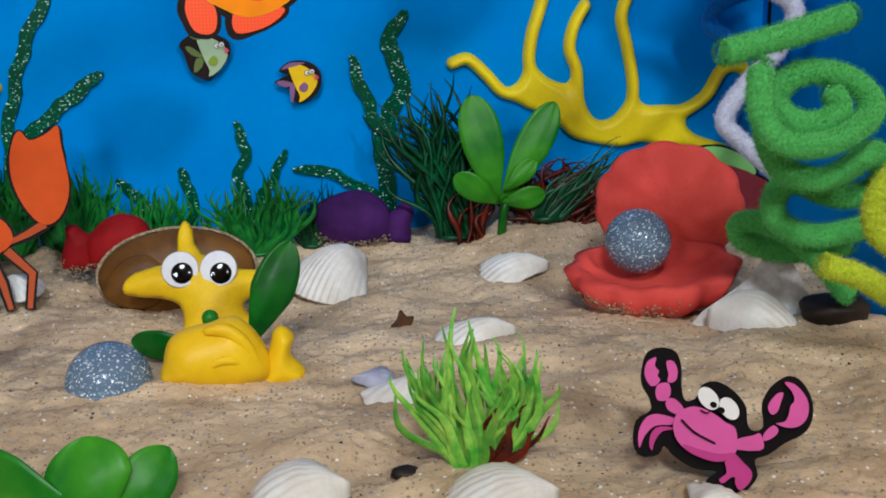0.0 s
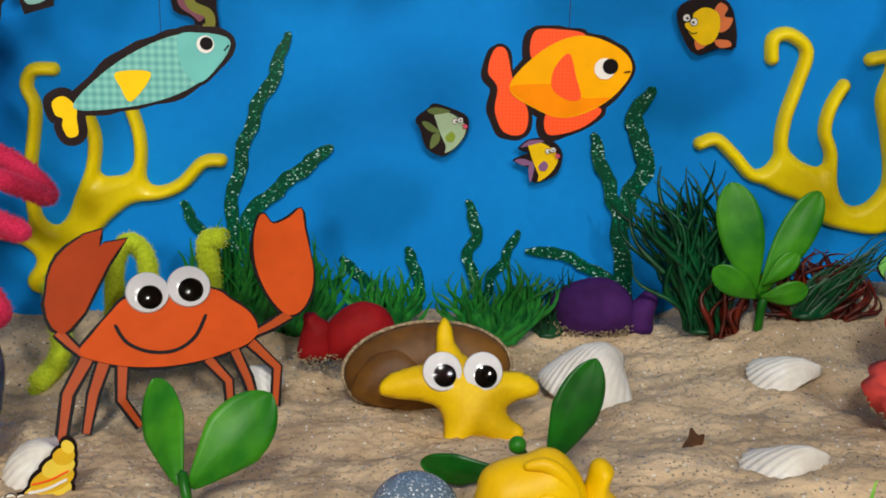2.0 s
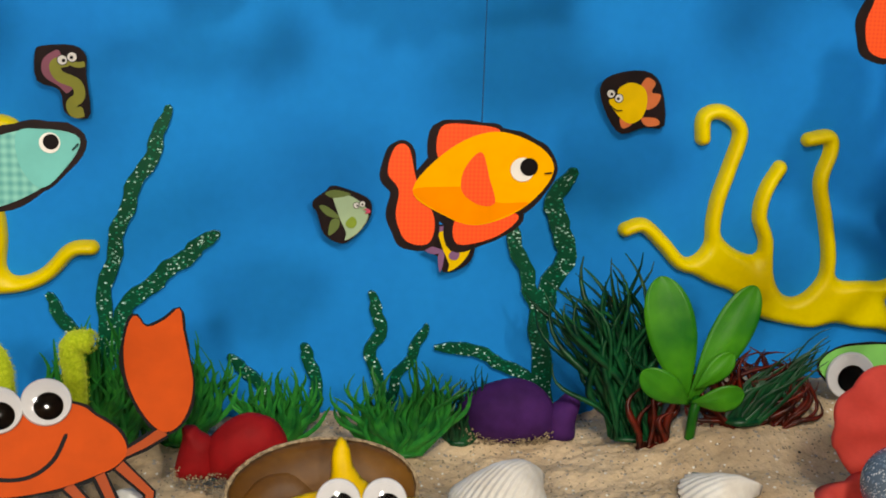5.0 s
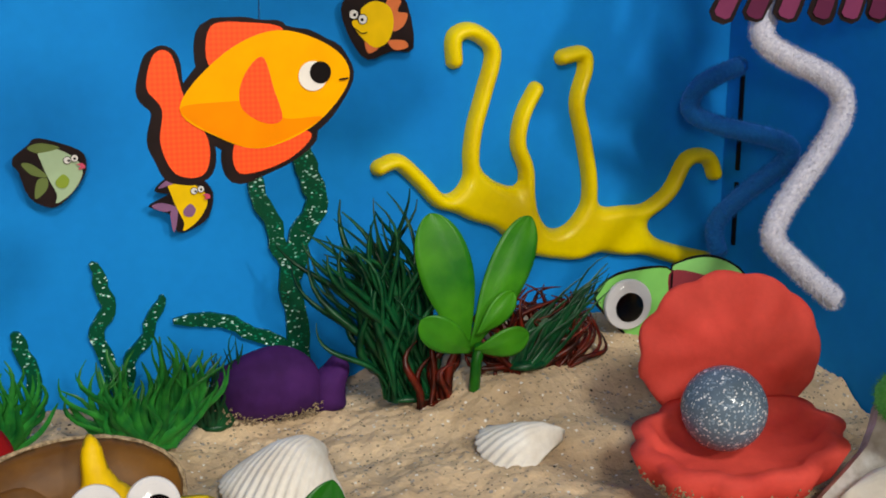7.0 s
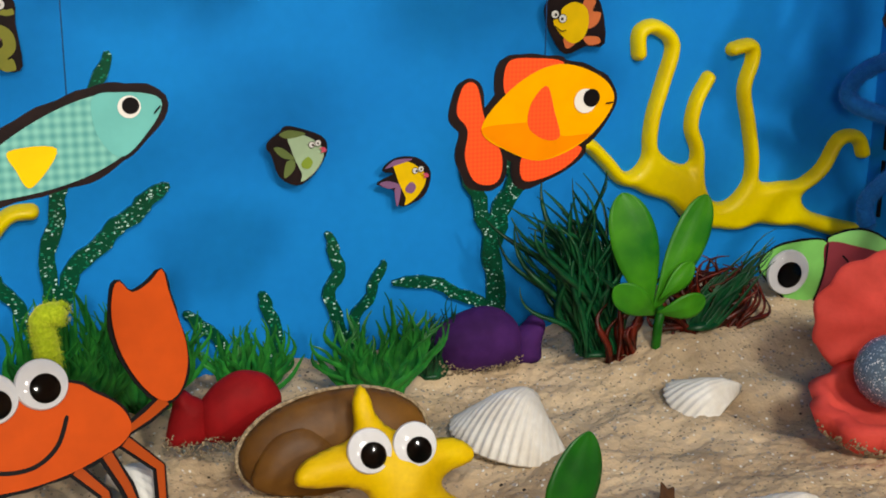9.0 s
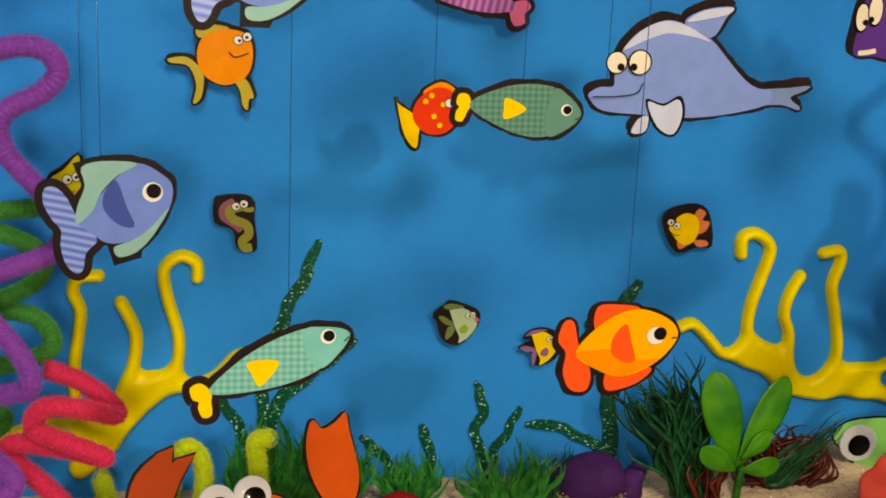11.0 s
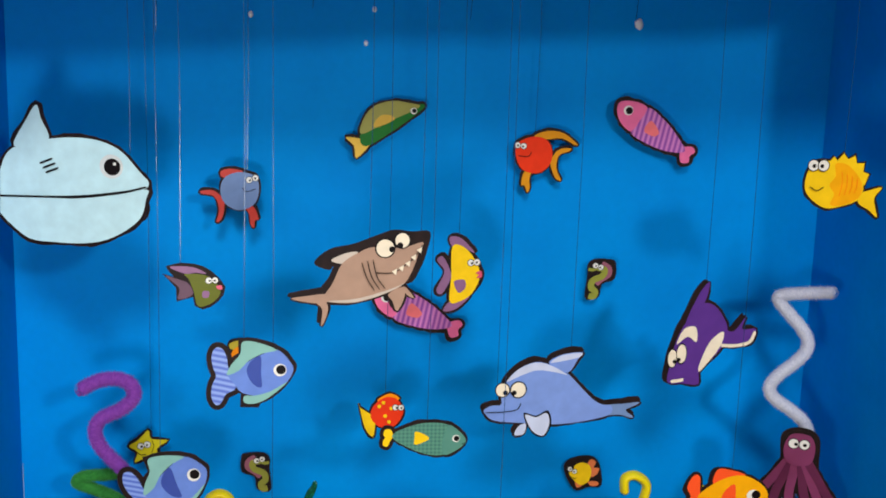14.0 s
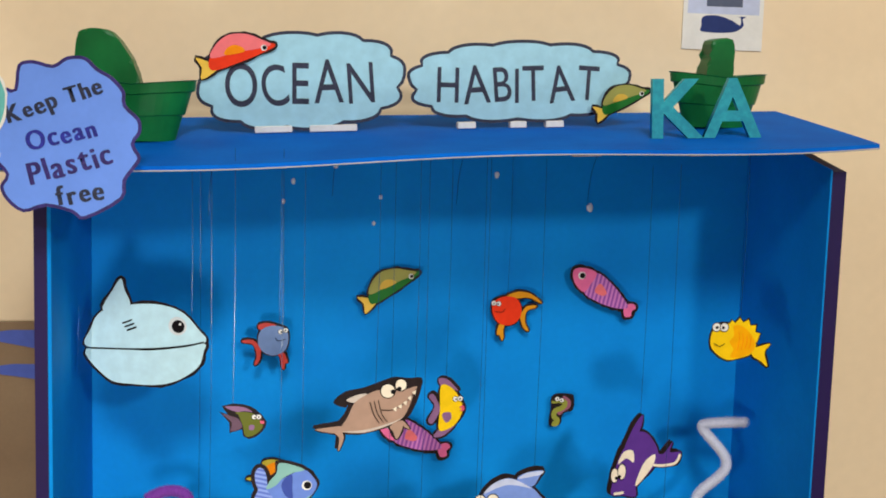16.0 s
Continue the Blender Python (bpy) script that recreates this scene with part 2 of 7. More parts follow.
def warped_lid():
    bm = bmesh.new()
    nx, ny = 40, 8
    top, low = {}, {}
    for i in range(nx + 1):
        for j in range(ny + 1):
            u, v = i / nx, j / ny
            x = -232 + 464 * u
            y = -158 + 170 * v
            z = lid_top(x, y) - 2 - LID0
            if x > 185:
                y += 8 * (x - 185) / 47 * (1 - v)
            top[i, j] = bm.verts.new(V((x, y, z + 2)))
            low[i, j] = bm.verts.new(V((x, y, z - 1)))
    for i in range(nx):
        for j in range(ny):
            for g, w in ((top, 1), (low, -1)):
                bm.faces.new([g[i, j], g[i + 1, j], g[i + 1, j + 1], g[i, j + 1]][::w])
    for i in range(nx):
        bm.faces.new((low[i, 0], low[i + 1, 0], top[i + 1, 0], top[i, 0]))
        bm.faces.new((low[i + 1, ny], low[i, ny], top[i, ny], top[i + 1, ny]))
    for j in range(ny):
        bm.faces.new((low[0, j + 1], low[0, j], top[0, j], top[0, j + 1]))
        bm.faces.new((low[nx, j], low[nx, j + 1], top[nx, j + 1], top[nx, j]))
    return bm


lid = panel("lid", warped_lid(), LIDBLUE, "warped blue paper-covered lid overhanging the front")
panel("front_edge", tube([(x, -158.3 + (8 * (x - 185) / 47 if x > 185 else 0), lid_top(x, -158) - 2.5 - LID0) for x in range(-232, 233, 8)], 0.38, 6), CARDEDGE,
      "bare white card edge of the lid")
for z0, z1 in ((58, 79), (83, 96), (99, 114)):
    panel("corner_gap", box(210.2, 211.2, -9.4, -8.2, z0, z1), BLACK, "dark gap at the back corner")
panel("torn_edge", tube([(X0 + 0.5, -0.9, z) for z in (40, 62, 74, 80, 96, 140)], lambda t: 0.12 + 0.5 * math.exp(-((t - 0.5) * 6) ** 2), 6), CARDEDGE, "bare torn card edge in the back corner")

# ---------- sand ----------
def dune(x, y):
    """Height of the sand in mm."""
    side = 0.5 + 0.5 * math.tanh((x - 20) / 60)
    h = -1.5 + 9.5 * side + 10 * max(0, min(1, (y + 55) / 45)) * (1.1 - 0.75 * side)
    h += 10 * max(0, min(1, (-y - 108) / 62)) * (1 - 0.35 * side)
    h += 11 * (0.5 + 0.5 * math.tanh((x - 93) / 13)) * max(0, min(1, (y + 88) / 44)) ** 1.3
    h += 2.4 * noise.noise(Vector((x * 0.016, y * 0.022, 0.3))) + 2.2 * noise.noise(Vector((x * 0.035, y * 0.06, 2.0)))
    h += 0.3 * math.sin(y * 0.16 + 3.5 * noise.noise(Vector((x * 0.014, y * 0.012, 5)))) * (0.5 + noise.noise(Vector((x * 0.02, y * 0.02, 9))))
    return h


def sand_sheet():
    bm = bmesh.new()
    nx, ny = 470, 350
    g = [[None] * (ny + 1) for _ in range(nx + 1)]
    for i in range(nx + 1):
        for j in range(ny + 1):
            y = -344 + 344 * j / ny
            edge = 224 if y < FRONT - 2 else 212.2
            x = -edge + 2 * edge * i / nx
            rough = 1.0 * noise.noise(Vector((x * 0.10, y * 0.13, 1))) + 1.3 * math.tanh(2.6 * noise.noise(Vector((x * 0.045, y * 0.06, 7)))) + 0.8 * noise.noise(Vector((x * 0.36, y * 0.42, 4))) + 0.45 * noise.noise(Vector((x * 0.95, y * 0.95, 6)))
            g[i][j] = bm.verts.new(V((x, y, dune(x, y) + rough)))
    for i in range(nx):
        for j in range(ny):
            bm.faces.new((g[i][j], g[i + 1][j], g[i + 1][j + 1], g[i][j + 1]))
    return bm


def sand_material():
    m = paint("dry_beach_sand", lin(236, 211, 177), 0.9, lin(186, 162, 133), 38, 0.9, 1.0, 900)
    n, link = m.node_tree.nodes, m.node_tree.links
    b = n["Principled BSDF"]
    last = b.inputs["Base Color"].links[0].from_socket
    tc = n.new("ShaderNodeTexCoord")
    for scale, edge, colour in ((760, 0.34, (0.30, 0.24, 0.17, 1)), (420, 0.19, (0.03, 0.022, 0.018, 1)), (560, 0.24, (0.80, 0.76, 0.68, 1)), (230, 0.12, (0.04, 0.03, 0.024, 1)), (950, 0.24, (0.12, 0.09, 0.07, 1)), (420, 0.26, (0.36, 0.32, 0.28, 1))):
        v = n.new("ShaderNodeTexVoronoi")
        sock(v, "Scale", scale)
        mp = n.new("ShaderNodeMapping")
        mp.inputs["Location"].default_value = (scale * 0.37, scale * 0.11, 0)
        link.new(tc.outputs["Object"], mp.inputs["Vector"]), link.new(mp.outputs["Vector"], v.inputs["Vector"])
        pick = n.new("ShaderNodeMath")
        pick.operation = "LESS_THAN"
        sock(pick, 1, edge)
        link.new(v.outputs["Distance"], pick.inputs[0])
        some = n.new("ShaderNodeSeparateColor")
        link.new(v.outputs["Color"], some.inputs["Color"])
        rare = n.new("ShaderNodeMath")
        rare.operation = "LESS_THAN"
        sock(rare, 1, 0.20)
        link.new(some.outputs["Red"], rare.inputs[0])
        both = n.new("ShaderNodeMath")
        both.operation = "MULTIPLY"
        link.new(pick.outputs[0], both.inputs[0]), link.new(rare.outputs[0], both.inputs[1])
        mix = n.new("ShaderNodeMixRGB")
        mix.inputs["Color2"].default_value = colour
        link.new(both.outputs[0], mix.inputs["Fac"]), link.new(last, mix.inputs["Color1"])
        last = mix.outputs["Color"]
    link.new(last, b.inputs["Base Color"])
    return m


SAND = sand_material()
tagged(part("ground", sand_sheet(), SAND, smooth=True), "pale dry sand with dark specks, gently rippled", kind="structure")

# ---------- yellow branching corals on the back panel ----------
def coral(name, at, label, branches, web=6.5):
    """One moulded sheet: round arms that flow into each other by smooth webs, flat on the panel."""
    ob = thing(name, at, label, "coral", "yellow corals")
    arms = [(np.array(smooth_line(pts, False, 5)), r) for pts, r in branches]
    allp = np.vstack([a for a, _ in arms])
    x0, z0 = allp.min(axis=0) - 8
    x1, z1 = allp.max(axis=0) + 8
    step = 0.75
    gx, gz = np.meshgrid(np.arange(x0, x1, step), np.arange(z0, z1, step), indexing="ij")

    def field(px, pz):
        total = None
        for line, r in arms:
            best = np.full(px.shape, 1e9)
            for p, q in zip(line[:-1], line[1:]):
                d = q - p
                t = np.clip(((px - p[0]) * d[0] + (pz - p[1]) * d[1]) / max(d @ d, 1e-9), 0, 1)
                best = np.minimum(best, np.hypot(px - p[0] - t * d[0], pz - p[1] - t * d[1]))
            best = best - r
            if total is None:
                total = best
            else:
                h = np.clip(0.5 + 0.5 * (best - total) / web, 0, 1)
                total = best * (1 - h) + total * h - web * h * (1 - h)
        return total

    f = field(gx, gz)
    e = 0.1
    dx, dz = (field(gx + e, gz) - f) / e, (field(gx, gz + e) - f) / e
    g2 = np.maximum(dx * dx + dz * dz, 0.2)
    out = f > 0
    vx, vz = np.where(out, gx - f * dx / g2, gx), np.where(out, gz - f * dz / g2, gz)
    full = 2.9
    depth = np.clip(-f, 0, full)
    high = 4.3 * np.sqrt(np.maximum(0, 1 - (1 - depth / full) ** 2))
    near = f < step * 1.1
    bm, ids = bmesh.new(), {}
    nx, nz = f.shape

    def vert(i, j):
        if (i, j) not in ids:
            ids[i, j] = bm.verts.new(V((vx[i, j], -0.3 - high[i, j], vz[i, j])))
        return ids[i, j]

    for i in range(nx - 1):
        for j in range(nz - 1):
            if near[i, j] and near[i + 1, j] and near[i, j + 1] and near[i + 1, j + 1] and min(f[i, j], f[i + 1, j], f[i, j + 1], f[i + 1, j + 1]) < 0:
                bm.faces.new((vert(i, j), vert(i + 1, j), vert(i + 1, j + 1), vert(i, j + 1)))
    border = [ed for ed in bm.edges if ed.is_boundary]
    made = bmesh.ops.extrude_edge_only(bm, edges=border)["geom"]
    for v in made:
        if isinstance(v, bmesh.types.BMVert):
            v.co.y = 0.0
    part("moulded_body", bm, YELLOW, ob, smooth=True)
    return ob


coral("coral", (0, 0, 0), "yellow rubbery branching coral stuck on the blue back panel", [
    ([(-141, 99), (-148, 98.5), (-150.5, 93), (-148, 86), (-149, 76), (-151, 62), (-150, 46), (-142, 36)], 2.5),
    ([(-133, 88.5), (-128, 77), (-128.5, 66), (-131.5, 56), (-134, 44)], 2.6),
    ([(-104.5, 98), (-105, 104), (-111, 106.5), (-117, 101), (-115.5, 89), (-112, 76), (-112.5, 64), (-118, 56), (-128, 50)], 2.5),
    ([(-83.5, 67), (-90, 66), (-98, 58), (-108, 54.5), (-120, 56)], 2.5),
    ([(-210, 34), (-198, 31), (-189, 31), (-172, 37.5), (-160, 40), (-148, 34)], 2.6),
    ([(-126, 51), (-134, 41), (-141, 30), (-150, 22)], 4.6)], 9)
coral("coral", (0, 0, 0), "yellow rubbery branching coral stuck on the blue back panel", [
    ([(89.5, 74.5), (95.5, 76), (102.5, 70), (109.5, 63), (118.5, 62.5), (128, 61)], 2.5),
    ([(113.5, 105.5), (113.5, 112.5), (119.5, 114), (126, 108), (123, 95), (120, 84), (119.5, 73), (124, 64)], 2.6),
    ([(140.5, 96), (136.5, 88.5), (135, 79.5), (138, 71), (138.5, 58), (139, 50)], 2.5),
    ([(149.5, 105.5), (156.5, 106.5), (157.5, 101.5), (155, 91.5), (158, 78.5), (160.5, 64.5), (159, 52), (156, 46)], 2.5),
    ([(207, 66), (204, 71.5), (196, 71), (190, 61), (181, 55), (170, 54), (161, 50)], 2.6),
    ([(122, 62), (130, 58), (138, 51), (148, 46.5), (161, 48), (173, 47)], 4.2),
    ([(173, 47), (186, 42), (195, 39), (206, 36)], 3.2)], 9)

# ---------- glitter seaweed on the back panel ----------
def glitter(name, colour, flake_glint, share=0.08, mid=(20, 170, 120), size=1900.0, long=1.0):
    m = paint(name, colour, 0.45, None, 300, 0.6)
    n, link = m.node_tree.nodes, m.node_tree.links
    b = n["Principled BSDF"]
    v = n.new("ShaderNodeTexVoronoi")
    sock(v, "Scale", size)
    tc = n.new("ShaderNodeTexCoord")
    way = n.new("ShaderNodeMapping")
    sock(way, "Scale", (1.0, 1.0, long))
    link.new(tc.outputs["Object"], way.inputs["Vector"]), link.new(way.outputs["Vector"], v.inputs["Vector"])
    sep = n.new("ShaderNodeSeparateColor")
    link.new(v.outputs["Color"], sep.inputs["Color"])
    pick = n.new("ShaderNodeMath")
    pick.operation = "GREATER_THAN"
    sock(pick, 1, 1 - share)
    link.new(sep.outputs["Red"], pick.inputs[0])
    # Pale cells are the flakes, with their glints painted into the base colour.
    mix = n.new("ShaderNodeMixRGB")
    link.new(pick.outputs[0], mix.inputs["Fac"])
    link.new(b.inputs["Base Color"].links[0].from_socket, mix.inputs["Color1"])
    tone = n.new("ShaderNodeValToRGB")
    tone.color_ramp.elements[0].position, tone.color_ramp.elements[1].position = 0.45, 0.85
    tone.color_ramp.elements[0].color, tone.color_ramp.elements[1].color = (*lin(*mid), 1), (*flake_glint, 1)
    link.new(sep.outputs["Blue"], tone.inputs["Fac"]), link.new(tone.outputs["Color"], mix.inputs["Color2"])
    link.new(mix.outputs["Color"], b.inputs["Base Color"])
    sock(b, "Roughness", 0.32)
    bump = n.new("ShaderNodeBump")
    sock(bump, "Strength", 0.9), sock(bump, "Distance", 0.0012)
    link.new(sep.outputs["Green"], bump.inputs["Height"]), link.new(bump.outputs["Normal"], b.inputs["Normal"])
    return m


GLITTER = glitter("green_glitter_foam", lin(0, 84, 58), lin(220, 255, 246), 0.12, (14, 140, 108), 1500.0, 1.6)


def seaweed(lines, label="dark green glitter seaweed strips stuck on the back panel"):
    ob = thing("seaweed", (0, 0, 0), label, "seaweed", "glitter seaweed")
    for i, (w, *pts) in enumerate(lines):
        line = smooth_line(pts, False, 7)
        wavy = []
        for k, p in enumerate(line):
            wavy.append((p[0] + 0.7 * math.sin(k * 0.9), p[1]))
        loop, m = [], len(wavy) - 1
        for way in (1, -1):
            for k in (range(m + 1) if way > 0 else range(m, -1, -1)):
                a, b = wavy[max(k - 1, 0)], wavy[min(k + 1, m)]
                far = math.hypot(b[0] - a[0], b[1] - a[1]) or 1.0
                half = 0.44 * w * (0.30 + 0.70 * min(1.0, 5.0 * k / m) ** 0.6) * (1 + 0.10 * math.sin(2.1 * k + i)) * way
                loop.append((wavy[k][0] - (b[1] - a[1]) / far * half, wavy[k][1] + (b[0] - a[0]) / far * half))
        bm = card(loop, -0.2 - 0.15 * i, 1.6)
        part("strip", bm, GLITTER, ob)
    return ob


seaweed([(5.4, (-59, 113), (-63, 100), (-71, 84), (-76, 68), (-80, 48), (-80, 20)),
         (6.0, (-44, 73), (-52, 66), (-62, 58), (-74, 46), (-79, 30))])
seaweed([(4.6, (-98, 52), (-92, 42), (-86, 30), (-84, 14))])
seaweed([(7.4, (71, 95), (65, 82), (70, 68), (64, 52), (62, 38), (66, 10)), (5.6, (50, 78), (55, 64), (60, 50), (63, 38)),
         (4.6, (27, 34), (40, 33), (52, 27), (62, 22))])
seaweed([(4.6, (5, 53), (9, 42), (6, 30), (12, 14)), (3.8, (24, 42), (20, 32), (14, 22), (12, 10))])
seaweed([(4.6, (-17, 35), (-13, 26), (-12, 8))])
seaweed([(4.2, (-41, 31), (-33, 24), (-26, 12), (-22, 2))])

# ---------- pipe cleaners ----------
def fuzz(name, colour, dark):
    m = paint(name, colour, 0.85, dark, 1400, 0.5, 0.35, 2500, sheen=1.0, specular=0.2)
    m.node_tree.nodes["Principled BSDF"].inputs["Sheen Tint"].default_value = (*[min(1, 0.1 + 1.5 * c) for c in colour], 1)
    return m


PURPLE_FUZZ = fuzz("purple_chenille", lin(138, 74, 168), lin(112, 54, 144))
PINK_FUZZ = fuzz("pink_chenille", lin(214, 60, 96), lin(184, 34, 72))
GREEN_FUZZ = fuzz("green_chenille", lin(104, 186, 106), lin(78, 160, 80))
DKGREEN_FUZZ = fuzz("dark_green_chenille", lin(62, 138, 62), lin(38, 104, 42))
LIME_FUZZ = fuzz("lime_chenille", lin(206, 220, 70), lin(168, 190, 44))
WHITE_FUZZ = fuzz("white_chenille", lin(226, 226, 238), lin(188, 190, 210))


def rounded(line, n):
    """The same line with its bends eased n times over."""
    for _ in range(n):
        line = line[:1] + [(a + b * 2 + c) / 4 for a, b, c in zip(line, line[1:], line[2:])] + line[-1:]
    return line


def chenille(name, pts, radius, material, label, seed=1):
    """A bent pipe cleaner: wire core, and a pile of short bristles in a twisted row."""
    ob = thing(name, pts[0], label, "pipe cleaner", "pipe cleaners")
    o = Vector(pts[0])
    line = [Vector(p) - o for p in smooth_line(pts, False, 24)]
    round_1 = rounded(line, 90)
    line = rounded([a + (a - b) * 0.9 for a, b in zip(line, round_1)], 90)
    run = [0.0]
    for a, b in zip(line, line[1:]):
        run.append(run[-1] + (b - a).length)
    part("core", tube(line, lambda t: radius * (0.70 + 0.07 * abs(math.sin(1.7 * run[round(t * (len(line) - 1))]))), 12), material, ob, smooth=True)
    rnd = random.Random(seed)
    verts, faces = [], []
    turn = 0.0
    for a, b in zip(line, line[1:]):
        d = b - a
        step = d.length
        if step < 1e-6:
            continue
        d.normalize()
        side = d.cross(Vector((0.31, 0.9, 0.2))).normalized()
        up = d.cross(side)
        for _ in range(int(step * 95)):
            s = rnd.random()
            ang = rnd.random() * 6.283
            out = side * math.cos(ang) + up * math.sin(ang)
            ridge = 0.86 + 0.16 * abs(math.sin(1.7 * (turn + s * step) + 0.25 * ang))
            root = a + d * (s * step) + out * radius * 0.66
            tip = a + d * (s * step + rnd.uniform(-0.7, 0.7)) + out * radius * ridge * (rnd.uniform(0.94, 1.06) + (0.1 * rnd.random() if rnd.random() < 0.12 else 0))
            w = (d.cross(out) * rnd.uniform(0.5, 1) + d * rnd.uniform(-1, 1)) * 0.10
            k = len(verts)
            verts += [tuple((root - w) * MM), tuple((root + w) * MM), tuple(tip * MM)]
            faces.append((k, k + 1, k + 2))
        turn += step
    for end, way in ((line[0], line[0] - line[1]), (line[-1], line[-1] - line[-2])):
        way.normalize()
        side = way.cross(Vector((0.31, 0.9, 0.2))).normalized()
        up = way.cross(side)
        for _ in range(420):
            ang, lift = rnd.random() * 6.283, rnd.random()
            out = ((side * math.cos(ang) + up * math.sin(ang)) * math.sqrt(1 - lift * lift) + way * lift)
            w = out.cross(Vector((0.2, 0.3, 0.9))).normalized() * 0.16
            root, tip = end + out * radius * 0.66, end + out * radius * rnd.uniform(0.8, 0.95)
            k = len(verts)
            verts += [tuple((root - w) * MM), tuple((root + w) * MM), tuple(tip * MM)]
            faces.append((k, k + 1, k + 2))
    me = bpy.data.meshes.new("fuzz")
    me.from_pydata(verts, [], faces)
    me.materials.append(material)
    pile = new("fuzz", me)
    pile.parent = ob
    tagged(pile, kind="stuff")
    return ob

# ---------- paper cut-outs ----------
# Dark blue tint puts the shadow lines of the clear threads into their colour.
THREAD = paint("shadow_tinted_nylon_thread", lin(44, 92, 140), 0.2, None, 100, 0.2, transmission=0.5)


def snipped(loop, border):
    """The outline of a rim cut by hand: now wider, now narrower."""
    wide = grow(loop, border)
    out = []
    for i, ((x, z), (gx, gz)) in enumerate(zip(loop, wide)):
        k = 1 + 0.26 * math.sin(0.23 * x + 0.31 * z + 1.3) + 0.16 * math.sin(0.9 * x - 0.7 * z)
        out.append((x + (gx - x) * k, z + (gz - z) * k))
    return out


def holds(loop, x, z):
    """Whether the outline goes round the point."""
    inside = False
    for (ax, az), (bx, bz) in zip(loop, loop[1:] + loop[:1]):
        if (az > z) != (bz > z) and x < ax + (z - az) / (bz - az) * (bx - ax):
            inside = not inside
    return inside


def one_card(loops, thick):
    """One flat card that covers all the outlines, cut from a single sheet."""
    flat, rings = [], []
    for loop in loops:
        k = len(loop)
        turn = sum(loop[i][0] * loop[(i + 1) % k][1] - loop[(i + 1) % k][0] * loop[i][1] for i in range(k))
        rings.append(list(range(len(flat), len(flat) + k)))
        flat += [Vector(p) for p in (loop if turn > 0 else loop[::-1])]
    points, _, tris = delaunay_2d_cdt(flat, [], rings, 1, 1e-3, False)[:3]
    tris = [t for t in tris if any(holds(loop, *(sum((points[i] for i in t), Vector((0, 0))) / len(t))) for loop in loops)]
    bm = bmesh.new()
    front = [bm.verts.new(V((p.x, -thick, p.y))) for p in points]
    rear = [bm.verts.new(V((p.x, 0.0, p.y))) for p in points]
    seen = collections.Counter()
    for t in tris:
        bm.faces.new([front[i] for i in t]), bm.faces.new([rear[i] for i in reversed(t)])
        seen.update((a, b) for a, b in zip(t, t[1:] + t[:1]))
    for a, b in seen:
        if (b, a) not in seen:
            bm.faces.new((front[b], front[a], rear[a], rear[b]))
    bmesh.ops.delete(bm, geom=[v for v in bm.verts if not v.link_faces], context="VERTS")
    bmesh.ops.recalc_face_normals(bm, faces=bm.faces[:])
    return bm


def cutout(name, at, label, pieces, border=1.4, edge=BORDER, rot=0.0, flip=False, size=1.0, rz=0.0, threads=(), group="paper sea animals",
           category="paper fish", skip=("eye", "pupil", "line", "lip", "tooth"), shade=(), extra=(), rims=True, split=False):
    """A card with dark rim and coloured printed pieces. pieces: (part name, material, outline). shade: shifts of extra
    dark copies, for a wider rim and drop shadow.
    """
    ob = thing(name, at, label, category, group, rz=rz)
    cuts, k = [spin(loop, rot, flip, size) for loop in extra], 0
    for part_name, _, loop in pieces:
        if part_name in skip or not rims:
            continue
        # Shifted copies widen the dark rim and put a drop shadow into the card.
        for dx, dz in shade:
            cuts.append(spin([(x + dx, z + dz) for x, z in snipped(loop, border)], rot, flip, size))
        if split:
            k += 1
            part(part_name + "_rim", card(snipped(spin(loop, rot, flip, size), border), -0.02 * k, 0.5), edge, ob, "black outline")
        else:
            cuts.append(snipped(spin(loop, rot, flip, size), border))
    if cuts:
        part("backing", one_card(cuts, 0.5), edge, ob, "card backing with dark rim and any added shadow")
    y = -0.52 - 0.02 * k
    for part_name, material, loop in pieces:
        part(part_name, card(spin(loop, rot, flip, size), y, 0.09), material, ob)
        y -= 0.1
    for dx, dz, top in threads:
        part("thread", tube([(dx, 0.4, dz), (dx + 0.6, 0.4, (dz + top) / 2), (dx, 0.4, top)], 0.14, 5), THREAD, ob, "thin clear hanging thread")
    return ob


def eyes(x, z, r, px=0.0, pz=0.0, pr=None):
    return [("eye", WHITE, E(x, z, r)), ("pupil", BLACK, E(x + px, z + pz, pr or r * 0.68))]


def cartoon_eyes(x, z, r, gap, px=0.3, tilt=0.0):
    out = []
    for s in (-1, 1):
        cx, cz = x + s * gap / 2, z + s * tilt
        out += [("line", BLACK, E(cx, cz, r * 1.18)), ("eye", WHITE, E(cx, cz, r)), ("pupil", BLACK, E(cx - s * 0.2 * r + px * r, cz - 0.1 * r, r * 0.38))]
    return out


ORANGE, DKORANGE, GOLD = ink("orange_print", 248, 148, 22), printed("orange_red_print", lin(244, 98, 44), lin(228, 74, 34), "checks", 330), ink("golden_print", 255, 178, 24)
TEALCHECK = printed("teal_check_print", lin(130, 194, 184), lin(80, 152, 150), "checks", 165)
TEAL, DKTEAL = ink("teal_print", 116, 190, 186), printed("green_check_print", lin(94, 146, 128), lin(54, 104, 96), "checks", 175)
YEL, PERI, SLATE = ink("yellow_print", 250, 208, 40), ink("periwinkle_print", 112, 140, 212), ink("slate_blue_print", 66, 84, 160)
MINT = ink("mint_print", 142, 188, 182)
BLUESTRIPE = printed("blue_stripe_print", lin(76, 100, 186), lin(140, 164, 222), "stripes", 130, -12)
